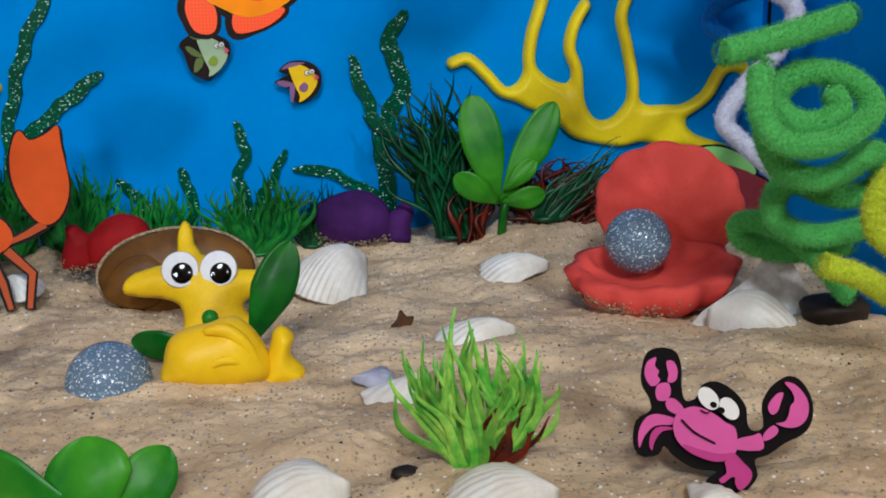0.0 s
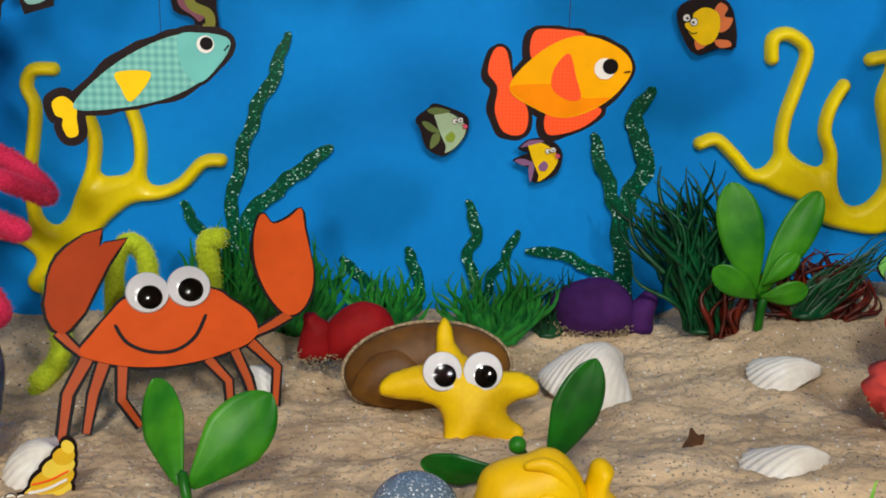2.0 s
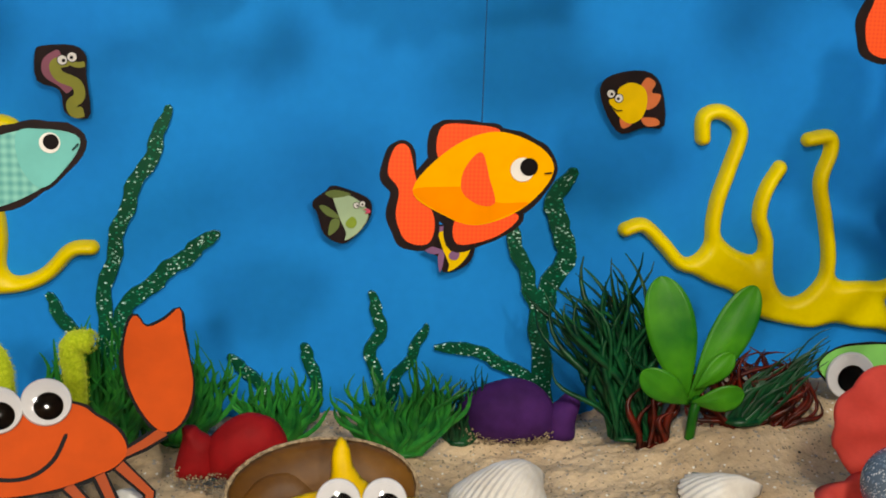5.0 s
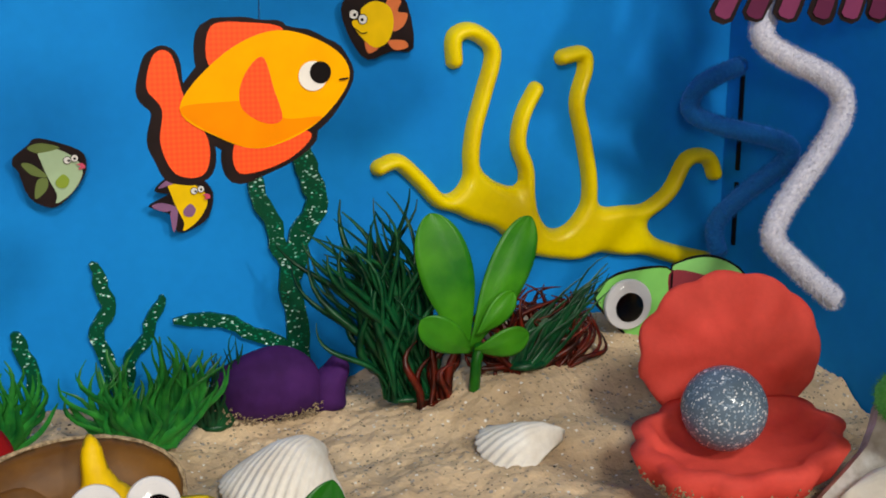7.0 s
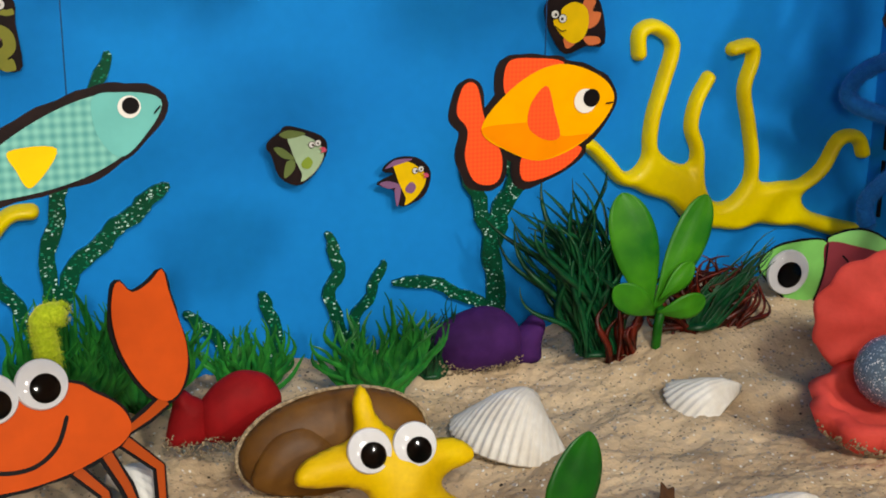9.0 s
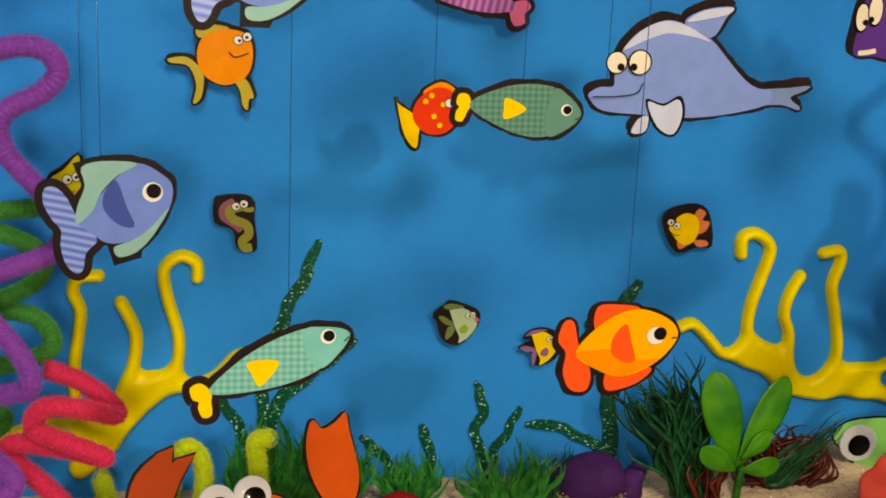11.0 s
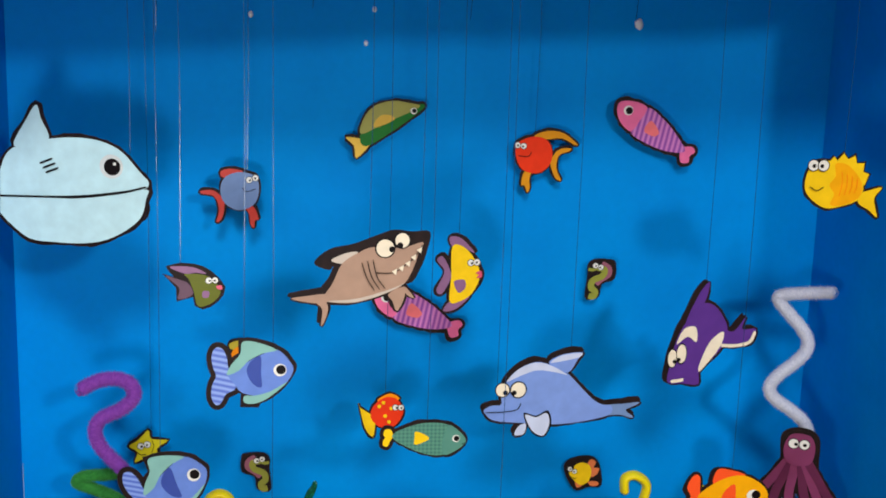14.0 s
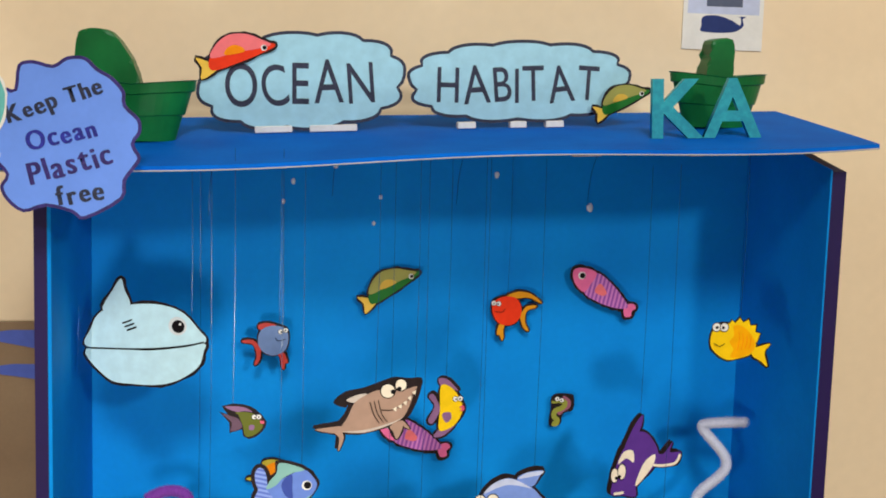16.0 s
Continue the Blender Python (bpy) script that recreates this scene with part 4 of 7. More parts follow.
cutout("paper_shark", (-40, -126, 255.5), "grey-brown paper shark with cartoon eyes and small teeth", [
    ("tail", SKIN, S((-31, -8.7), (-24.4, -7.4), (-16, -6.6), (-15.4, -10), (-21.3, -10.6), n=4)),
    ("tail", SKIN, S((-17, -9.6), (-15.2, -12.6), (-16.5, -18), (-18.2, -20.5), (-17.7, -13.4), (-20, -10.6), n=4)),
    ("fin", GREY, S((-14.2, 8.3), (-8, 11.4), (-2.8, 11.8), (-8.7, 7), n=4)),
    ("body", SKIN, S((24.8, 16.5), (16, 14), (4, 14.2), (-2.4, 11.8), (-9.4, 7), (-13.4, -1.6), (-17, -7.4), (-15.7, -9.8), (-4, -10.2), (8.7, -6.3), (17.3, -1.6), (21.6, 7), (23, 11.8), n=4)),
    ("belly", GREY, S((-15.7, -9.6), (-4, -10), (8.7, -6.2), (17.2, -1.6), (10, -4.6), (-3, -8.4), n=4)),
    ("side_fin", SKIN, S((10.4, -6.2), (17.3, -3), (17, -8.7), (14.2, -13.8), (12.2, -9.4), n=4)), ("fin", SKIN, S((17.7, -3.2), (21.6, -8), (18, -6.3), n=4))]
    + eye_at(8.7, 13.8, 3.8, 3.8, 11.6, 13.4, 1.3) + eye_at(15.9, 17.3, 3.0, 3.2, 15.0, 15.2, 1.3)
    + [("line", BLACK, LN(0.4, (24.4, 15.4), (21.6, 10.6), (17.3, 6.6), (11.8, 3.2), (4.7, 3.2)))]
    + [("tooth", CREAM, [(a, b), (a + 2.3, b + 1.3), (a + 1.9, b - 1.5)]) for a, b in ((11.6, 3.8), (14.4, 5.4), (17.2, 7.4), (19.6, 10.2), (22, 13.4))]
    + [("line", BLACK, LN(0.4, (-1.2 + k, 7.8 + 0.3 * k), (0.8 + k, 1.4), (4.3 + k, -4.4 + 0.2 * k))) for k in (0, 2.3, 4.6)], 0.9, category="paper shark", shade=[(-1.2, 1.6)],
    extra=[S((-21.4, 7), (-15, 13), (-5, 15.4), (4, 18.8), (12, 21.6), (20, 21), (27.6, 21), (27, 14), (24, 5), (18, -2), (0, 4), (-12, 6), (-15, 4), n=4)], threads=[(2, 18, 142), (24, 20, 142)])
cutout("paper_orca", (120.5, -84, 217), "purple and white paper orca diving head down", [
    ("fin", PURPLE, S((-5, 7.5), (0.6, 22), (5.4, 28), (3.4, 17.6), n=4)),
    ("tail", PURPLE, S((13, 5), (18.9, 3.8), (24.5, 11.3), (23, 5), (30, 5), (26.4, -2.4), (17.6, -2.4), (13, -3), n=4)),
    ("body", PURPLE, S((-12, -21.4), (-11.3, -12.6), (-8.8, 0), (-3.8, 10), (2.5, 17.4), (8.8, 16.4), (13.8, 10), (15.7, 4.4), (13.8, -3.8), (6.3, -12.6), (3.1, -16.4), (3.1, -22.6), (-5, -22), n=4)),
    ("belly", CREAM, S((13.8, 3.8), (12.6, -3.8), (3.8, -15.7), (3.1, -12.6), (7.5, -1.3), n=4)), ("belly", CREAM, LN(1.6, (13, -3), (20, -3.2), (27, -1.4), (29.4, 4))),
    ("patch", CREAM, S((-8.8, -2.5), (-5.7, 5), (0, 6), (0.8, -1.3), (-3.8, 1.3), n=4)), ("patch", CREAM, LN(1.6, (-10.6, -21), (-7, -20.6), (-4.4, -20)))]
    + eye_at(-10.6, -9.4, 2.1, 4.3, -9.4, -11, 1.0) + eye_at(-6.3, -7, 2.3, 4.6, -7.6, -10, 1.0), 1.0, category="paper orca", shade=[(-1.6, 0.8)],
    threads=[(4, 26, 178)])
whale = cutout("paper_whale", (-169, -80, 288.5), "pale blue paper whale with open mouth, taped to the side panel", [
    ("fin", WHALEP, S((-26, 15), (-20, 27), (-15, 34), (-13, 28), (-10, 18), n=4)),
    ("body", WHALEP, S((-35, -7), (-33, 4), (-27, 14), (-10, 19), (8, 20), (22, 16), (32, 6), (36, 1), (30, -2.6), (0, -6), n=5)),
    ("jaw", WHALEP, S((-36, -8.4), (0, -7.4), (22, -4.4), (35, -1.6), (34.6, -6), (31.6, -15), (21, -23), (9, -27), (-8, -27.6), (-23, -25), n=5)),
    # The small white disc paints a highlight onto the black pupil.
    ("eye", ink("pale_grey_print", 220, 226, 228), E(19, 8, 5.4)), ("pupil", BLACK, E(19.4, 7.8, 3.8)), ("pupil", WHITE, E(20.6, 9.2, 0.7)), ("line", BLACK, LN(0.9, (-36, -7.6), (0, -6.4), (24, -3.2), (35, -0.4)))]
    + [("line", BLACK, LN(0.9, (-14 + 1.4 * k, 8 - 2 * k), (-8 + 1.4 * k, 10.4 - 2 * k))) for k in range(3)], 1.5, BORDER, category="paper whale", rz=-13)
OCTO, DKOCTO = ink("plum_print", 128, 62, 98), ink("dark_plum_print", 98, 44, 74)
cutout("paper_octopus", (181, -76, 143), "plum paper octopus with cartoon eyes beside the side panel", [
    ("arm", DKOCTO if i % 2 else OCTO, LN(4.4, (x * 0.45, 9), (x * 1.0, 1), (x * 1.6, -8), (x * 2.0 + 1, -15), (x * 2.1 - 1, -22))) for i, x in enumerate((-10, -6, -2, 2.4, 6, 9.4))]
    + [("head", OCTO, S((-6, 8), (-7.6, 15), (-5, 21.6), (0, 23), (5.4, 21.6), (7.6, 15.6), (6, 8), (0, 6)))]
    + cartoon_eyes(-0.4, 17.6, 2.4, 5.2), 1.2, category="paper octopus", rz=-20, split=True,
    extra=[S((-9, 22), (0, 26), (9, 22), (10, 8), (11, 0), (8, -8), (-8, -8), (-12, 0), (-9, 8), n=4)])

# ---------- things on the sand ----------
def set_on(x, y, sink=1.0):
    return (x, y, dune(x, y) - sink)


def puff(loop, depth, rings=6, flat=0.0, power=0.5):
    """A plump body over an outline (x, z): rounded at the rim, it swells towards the viewer and a little behind."""
    p = np.array(loop, dtype=float)
    q = np.roll(p, -1, axis=0)
    (x0, z0), (x1, z1) = p.min(axis=0), p.max(axis=0)
    step = max(x1 - x0, z1 - z0) / 46
    gx, gz = np.meshgrid(np.arange(x0 - 2 * step, x1 + 2.5 * step, step), np.arange(z0 - 2 * step, z1 + 2.5 * step, step), indexing="ij")
    best, nx_, nz_ = np.full(gx.shape, 1e9), gx.copy(), gz.copy()
    inside = np.zeros(gx.shape, dtype=bool)
    for a, b in zip(p, q):
        d = b - a
        t = np.clip(((gx - a[0]) * d[0] + (gz - a[1]) * d[1]) / max(d @ d, 1e-9), 0, 1)
        ex, ez = a[0] + t * d[0], a[1] + t * d[1]
        r = np.hypot(gx - ex, gz - ez)
        near = r < best
        best, nx_, nz_ = np.where(near, r, best), np.where(near, ex, nx_), np.where(near, ez, nz_)
        if abs(d[1]) > 1e-9:
            cross = ((a[1] > gz) != (b[1] > gz)) & (gx < a[0] + (gz - a[1]) / d[1] * d[0])
            inside ^= cross
    deep = np.where(inside, best, 0.0)
    full = deep.max() * 0.95
    h = np.where(inside, (1 - (1 - np.clip(deep / full, 0, 1)) ** 2) ** power, 0.0)
    for _ in range(rings):
        soft = (h + np.roll(h, 1, 0) + np.roll(h, -1, 0) + np.roll(h, 1, 1) + np.roll(h, -1, 1)) / 5
        h = np.where(deep > step * 1.2, soft, h)
    vx, vz = np.where(inside, gx, nx_), np.where(inside, gz, nz_)
    bm = bmesh.new()
    keep = inside | (best < 1.5 * step)
    for side, k in ((-1, 1.0), (1, flat)):
        ids = {}
        for i in range(gx.shape[0] - 1):
            for j in range(gx.shape[1] - 1):
                cell = ((i, j), (i + 1, j), (i + 1, j + 1), (i, j + 1))
                if all(keep[c] for c in cell) and any(inside[c] for c in cell):
                    for c in cell:
                        if c not in ids:
                            ids[c] = bm.verts.new(V((vx[c], side * depth * k * h[c], vz[c])))
                    try:
                        bm.faces.new([ids[c] for c in cell])
                    except ValueError:
                        pass
    bmesh.ops.remove_doubles(bm, verts=bm.verts[:], dist=2e-5)
    return bm


def thin_clear(name, rough=0.07, share=0.0):
    """Thin clear plastic: seen through, with a gloss on it."""
    m = bpy.data.materials.new(name)
    m.use_nodes = True
    n, link = m.node_tree.nodes, m.node_tree.links
    n.remove(n["Principled BSDF"])
    clear, gloss, mix, lw = n.new("ShaderNodeBsdfTransparent"), n.new("ShaderNodeBsdfGlossy"), n.new("ShaderNodeMixShader"), n.new("ShaderNodeFresnel")
    sock(gloss, "Roughness", rough), sock(lw, "IOR", 1.5)
    if share:
        sock(mix, 0, share)
    else:
        link.new(lw.outputs[0], mix.inputs[0])
    link.new(clear.outputs[0], mix.inputs[1]), link.new(gloss.outputs[0], mix.inputs[2])
    link.new(mix.outputs[0], n["Material Output"].inputs["Surface"])
    return m


CLEAR = thin_clear("clear_plastic_dome")
EYEWHITE = paint("white_plastic", lin(208, 206, 208), 0.3, None, 100, 0.2)
EYEBLACK = paint("black_plastic", lin(4, 4, 5), 1.0, specular=0.0)


def disc(x, y, z, r, thick, n=32, bevel=0.25):
    bm = bmesh.new()
    loops = []
    for dy, k in ((0, 1), (-thick * 0.6, 1), (-thick, 1 - bevel * thick / r)):
        loops.append([bm.verts.new(V((x + r * k * math.cos(a), y + dy, z + r * k * math.sin(a)))) for a in (2 * math.pi * i / n for i in range(n))])
    for a, b in zip(loops, loops[1:]):
        for i in range(n):
            bm.faces.new((a[i], a[(i + 1) % n], b[(i + 1) % n], b[i]))
    bm.faces.new(loops[0]), bm.faces.new(loops[-1][::-1])
    return bm


def googly(parent, x, y, z, r, px=0.0, pz=0.0):
    """A wobbly craft eye: white cup, loose black disc, clear dome."""
    cup = part("googly_eye", disc(x, y, z, r, 1.2, 36, 0.22), EYEWHITE, parent, "white googly eye", smooth=False)
    part("pupil", disc(x + px, y - 1.22, z + pz, r * 0.58, 0.4), EYEBLACK, cup)
    bm = bmesh.new()
    n, m = 32, 6
    rows = [[bm.verts.new(V((x + r * 0.93 * math.cos(b) * math.cos(a), y - 1.25 - r * 0.26 * math.sin(b), z + r * 0.93 * math.cos(b) * math.sin(a))))
             for a in (2 * math.pi * i / n for i in range(n))] for b in (math.pi / 2 * j / m for j in range(m))]
    tip = bm.verts.new(V((x, y - 1.25 - r * 0.26, z)))
    for a, b in zip(rows, rows[1:]):
        for i in range(n):
            bm.faces.new((a[i], a[(i + 1) % n], b[(i + 1) % n], b[i]))
    for i in range(n):
        bm.faces.new((rows[-1][i], rows[-1][(i + 1) % n], tip))
    dome = part("dome", bm, CLEAR, cup, smooth=True)
    dome.visible_shadow = False


# the orange card crab
CRABLEG = ink("crab_brown_orange_card", 172, 74, 16)
CLAWD = ink("crab_dark_orange_card", 164, 64, 20, 0.6)


def leg(w, *pts):
    """A stiff jointed leg that narrows to its foot."""
    left, right = [], []
    for i, p in enumerate(pts):
        q, r = pts[max(i - 1, 0)], pts[min(i + 1, len(pts) - 1)]
        dx, dz = r[0] - q[0], r[1] - q[1]
        k = math.hypot(dx, dz)
        f = w / 2 * (1.0, 0.8, 0.55)[min(i, 2)]
        left.append((p[0] - dz / k * f, p[1] + dx / k * f)), right.append((p[0] + dz / k * f, p[1] - dx / k * f))
    return left + right[::-1]


crab = cutout("paper_crab", (-92, -78, 28), "orange card crab with black outline and googly eyes, standing in sand", [
    ("leg", CRABLEG, leg(3.4, (-23.2, -8), (-29.3, -19.1), (-31.6, -34))), ("leg", CRABLEG, leg(3.2, (-18.8, -9.6), (-22.3, -19.5), (-24.6, -31))),
    ("leg", CRABLEG, leg(2.8, (-13.8, -10.6), (-14.5, -21.6), (-9.4, -29.8))), ("leg", CRABLEG, leg(2.6, (10.6, -10.6), (16.3, -17.7), (16.6, -29))),
    ("leg", CRABLEG, leg(2.6, (18.6, -8.4), (21.9, -17.2), (24, -26))), ("leg", CRABLEG, leg(2.8, (23.6, -6.2), (31, -14.3), (29.6, -26))),
    ("arm", CRABLEG, leg(2.6, (-31.4, -0.6), (-28.7, -3.8), (-24.6, -8))), ("arm", CRABLEG, leg(2.8, (35.6, 2.2), (30.2, -1), (24.6, -3.6))),
    ("claw", CLAWD, [(-30.3, -1.6), (-33, 0.8), (-34.3, 3.8), (-34.9, 8), (-34.3, 12.1), (-33.8, 16), (-32.6, 19.5), (-30.8, 22.6), (-28.3, 25.2), (-23.3, 29), (-18, 30.5), (-18.8, 28), (-19.2, 25), (-17.8, 26.2), (-11.3, 27.3), (-14.2, 23.4), (-16.6, 19.8), (-20.3, 12.4), (-23.9, 5), (-27.9, 0.3)]),
    ("claw", CRABO, S((28.0, 33), (30, 34.6), (32.6, 31.4), (37.6, 33.4), (41.6, 36.4), (42.2, 30.4), (43.2, 23), (44, 16), (43, 9.4), (40, 3.8), (36, 1.8), (32.2, 4.4), (28.6, 10.6), (26.4, 18), (26.2, 26), n=3)),
    ("body", CRABO, S((-25.8, -7.2), (-22, -1.6), (-16.7, 4.7), (-11.6, 9.2), (0.2, 13), (13.4, 10.8), (18.2, 7.5), (23.7, 3), (25.7, -2.4), (22.9, -6.3), (16.7, -8.8), (8.2, -11.2), (-1.8, -12.4), (-11.4, -12), (-19.3, -10.3)))]
    + [("line", BLACK, LN(1.1, (-15.7, 1), (-12.5, -4.6), (-6.3, -7.7), (1.1, -7.7), (7.1, -3.8), (10.7, 3.1)))], 0.82, BLACK, category="paper crab", split=True)
googly(crab, -6.1, -1.9, 10.3, 6.3, 0.6, -1.6)
googly(crab, 5.9, -1.9, 11.8, 6.4, 0.5, -1.2)
crab.matrix_world = pose(-0.0915, -0.073, 0.0278, -27, 2.5, 16) @ Matrix.Diagonal((1.06, 1, 1.02, 1))

# the yellow starfish
STARY = paint("matte_yellow_clay", lin(240, 204, 4), 0.55, lin(226, 186, 4), 90, 0.6, 0.25, 700)
star = thing("starfish", (0.4, -87, 13.2), "puffy yellow toy starfish with googly eyes leaning on the brown disc", "toy starfish", rx=-26)
part("body", puff(S((-7, 21.4), (-4.4, 19.2), (-3, 13.4), (0.8, 8.9), (9.7, 5.2), (17.8, 4.2), (22.6, 0.6), (21.6, -2.8), (15.9, -4.4), (12.4, -6.8), (13.8, -9.8), (17.6, -13), (16, -17), (9, -17.4), (5, -15.6), (1, -17.6),
                     (-5, -22), (-7.6, -19.6), (-6.8, -12), (-8.6, -6.6), (-14.2, -4.5), (-20.6, -3.9), (-26, -2.6), (-26.6, 0.2), (-23.7, 3.6), (-17.1, 6), (-11.4, 7.4), (-9.3, 10.9), (-9, 16.6), n=3), 7, 10, 0.3), STARY, star, smooth=True)
googly(star, -7.4, -5.4, 3.9, 6.0, 0.7, -1.3)
googly(star, 4.9, -5.4, 3.9, 6.0, 0.8, -1.6)

# the brown disc behind it
BROWN = paint("brown_clay", lin(122, 84, 34), 0.5, lin(88, 58, 24), 60, 0.8, 0.2, 500)
SANDY = paint("sand_crust", lin(196, 176, 146), 0.95, lin(120, 104, 84), 700, 1.0, 0.9, 1400)
disc_ob = thing("snail_shell", (-11, -69, 13), "brown clay snail shell half with sandy rim, leaning in the sand", "toy shell", rx=-12, ry=-8)
part("shell", puff(E(0, -0.8, 26.8, 15.2, -3), 7, 10, 0.2), BROWN, disc_ob, smooth=True)
ring = [(27 * math.cos(a), 0.4, -0.8 + 15.4 * math.sin(a) - 1.2 * math.cos(a)) for a in (2 * math.pi * i / 72 for i in range(73))]
rnd_ring = random.Random(8)
part("rim", tube(ring, lambda t: 0.55 + 0.25 * rnd_ring.random(), 6, False), SANDY, disc_ob, "sand grains stuck on the rim", smooth=True)
whorl = part("whorl", puff(S((-24, -6), (-23.4, -0.5), (-17, 6.4), (-8.2, 7.8), (-1.8, 4.2), (1.4, -1), (-3, -8), (-13, -11), n=5), 4.4, 14, 0.0), BROWN, disc_ob, smooth=True)
whorl.location = (0.0, -0.0042, 0.0)


def clay_fish(name, at, length, high, material, label, body, tail):
    """A small rounded fish moulded in clay, with its foot in sand."""
    ob = thing(name, at, label, "clay fish", "clay fish")
    part("body", puff(body, length * 0.2, 7, 0.8), material, ob, smooth=True)
    part("tail", puff(tail, length * 0.13, 6, 0.8), material, ob, smooth=True)
    rnd = random.Random(int(length * 10))
    bm = bmesh.new()
    for _ in range(300):
        u, v = rnd.uniform(-0.5, 0.46), rnd.uniform(-0.52, -0.2 - 0.1 * rnd.random())
        k = max(0.05, 1 - (u / 0.5) ** 2) ** 0.5
        p = (u * length, -length * 0.2 * k * (1 - abs(v) * 1.1) - rnd.uniform(0, 0.6), v * high * (0.7 + 0.3 * k))
        r = rnd.uniform(0.25, 0.55)
        a = [bm.verts.new(V((p[0] + dx * r, p[1] + dy * r, p[2] + dz * r))) for dx, dy, dz in ((1, 0, -0.6), (-1, 0, -0.6), (0, -1, -0.2), (0, 0.2, 1))]
        for q in ((0, 1, 2), (0, 2, 3), (1, 3, 2), (0, 3, 1)):
            bm.faces.new([a[i] for i in q])
    tagged(part("sand_crust", bm, SANDY, ob, "sand grains stuck on the clay"), kind="stuff")
    return ob


REDCLAY = paint("dark_red_clay", lin(150, 24, 28), 0.7, lin(122, 16, 20), 90, 0.7, 0.25, 500, specular=0.18)
PURPLECLAY = paint("dark_purple_clay", lin(74, 38, 98), 0.8, lin(54, 26, 74), 90, 0.7, 0.3, 500, specular=0.15)
clay_fish("clay_fish", (-37, -48, 17), 36, 22, REDCLAY, "dark red clay fish half buried in sand",
          S((-6.8, 3.4), (-2, 8.6), (3.8, 11.4), (9, 10.8), (13.3, 8.4), (16.3, 2), (14, -5), (4.4, -9), (-6, -8), (-8, -1), n=5),
          S((-5, 2.5), (-9, 6), (-11.1, 7.8), (-14.4, 7.3), (-14.6, 3.3), (-16.1, -2.2), (-16.6, -8), (-10, -9), (-5, -7), n=4))
clay_fish("clay_fish", (52.5, -21, 18), 39, 20, PURPLECLAY, "dark purple clay fish with sand stuck on its belly",
          S((-18.4, 4.4), (-11.9, 9.1), (-1.1, 11.8), (7.2, 8.7), (11.8, 2), (11, -7), (-1.5, -10), (-12.9, -8), (-17.8, -1), n=5),
          S((9, 0), (13, 4), (16.4, 6.8), (20.4, 4), (19.2, -2.4), (18.6, -9), (10, -9), n=4))


# shells
SHELLW = paint("white_shell", lin(244, 242, 236), 0.5, lin(228, 222, 212), 120, 0.7, 0.3, 700)


MUSSEL = paint("bluish_shell", lin(186, 188, 206), 0.45, lin(150, 152, 176), 200, 0.6, 0.2, 700)


def scallop(at, radius, rz, tilt, label, ribs=13, spread=72, deep=0.36, roll=0, material=None):
    """A ribbed fan shell, hinge at the origin, opening along +x, domed upwards."""
    ob = thing("seashell", at, label, "seashell", "seashells", rx=roll, ry=tilt, rz=rz)
    bm = bmesh.new()
    nu, nv = ribs * 4, 14
    grids = []
    for off in (0.0, -0.7):
        g = []
        for j in range(nv + 1):
            v = j / nv
            row = []
            for i in range(nu + 1):
                u = i / nu * 2 - 1
                a = radians(spread) * u
                r = radius * v * (1 - 0.14 * abs(u) ** 3 + 0.015 * math.cos(ribs * math.pi * u) * v)
                h = radius * deep * math.sin(math.pi * min(1, 0.15 + 0.85 * v)) ** 0.8 * (1 - 0.75 * u * u)
                h += 0.007 * radius * v * math.cos(ribs * math.pi * u) + 0.12 * math.sin(v * 26)
                row.append(bm.verts.new(V((r * math.cos(a), r * math.sin(a), h + off))))
            g.append(row)
        grids.append(g)
        for j in range(nv):
            for i in range(nu):
                q = (g[j][i], g[j][i + 1], g[j + 1][i + 1], g[j + 1][i])
                bm.faces.new(q if off == 0 else q[::-1])
    a, b = grids
    for i in range(nu):
        bm.faces.new((a[nv][i], a[nv][i + 1], b[nv][i + 1], b[nv][i]))
    for side in (0, nu):
        for j in range(nv):
            bm.faces.new((a[j][side], a[j + 1][side], b[j + 1][side], b[j][side]))
    bmesh.ops.remove_doubles(bm, verts=bm.verts[:], dist=1e-7)
    part("valve", bm, material or SHELLW, ob, smooth=True)
    return ob


scallop((54, -61, 6), 28.5, 212, 0, "white ribbed scallop shell lying on the sand", 19, 56, 0.52, -4)
scallop((-72, -62, 6.5), 15, -5, 4, "small white shell behind the card crab", 9, 50, 0.35, 8)
scallop((117, -70, 9.6), 24, 181, 0, "small white ribbed shell half buried in sand", 10, 36, 0.32, -14)
scallop((96, -139, 7.6), 24.5, 194, 2, "small white ribbed shell half buried in sand", 10, 40, 0.42, -16)
scallop((154, -136, 8), 29, -14, 0, "white ribbed cockle shell lying on the sand", 14, 50, 0.5, 6)
scallop((66, -185, 14), 20, 238, 8, "small pale strongly ribbed shell on the sand", 7, 40, 0.26, -12)
scallop((47, -184, 14), 12, 10, 4, "tiny bluish white mussel shell on the sand", 5, 34, 0.26, 24, MUSSEL)
scallop((46, -251, 13), 21, 180, 0, "white ribbed shell at the front of the sand", 11, 62, 0.38, -10)
scallop((88, -260, 14), 23, 178, 0, "smooth white shell at the front of the sand", 14, 62, 0.36, -8)
scallop((-112, -126, 5.5), 17, 172, 4, "white ribbed shell beside the paper conch", 10, 60, 0.38, -12)
scallop((112, -272, 17), 14, 20, 4, "white shell fragment beside the pink crab", 9, 60, 0.34, 10)

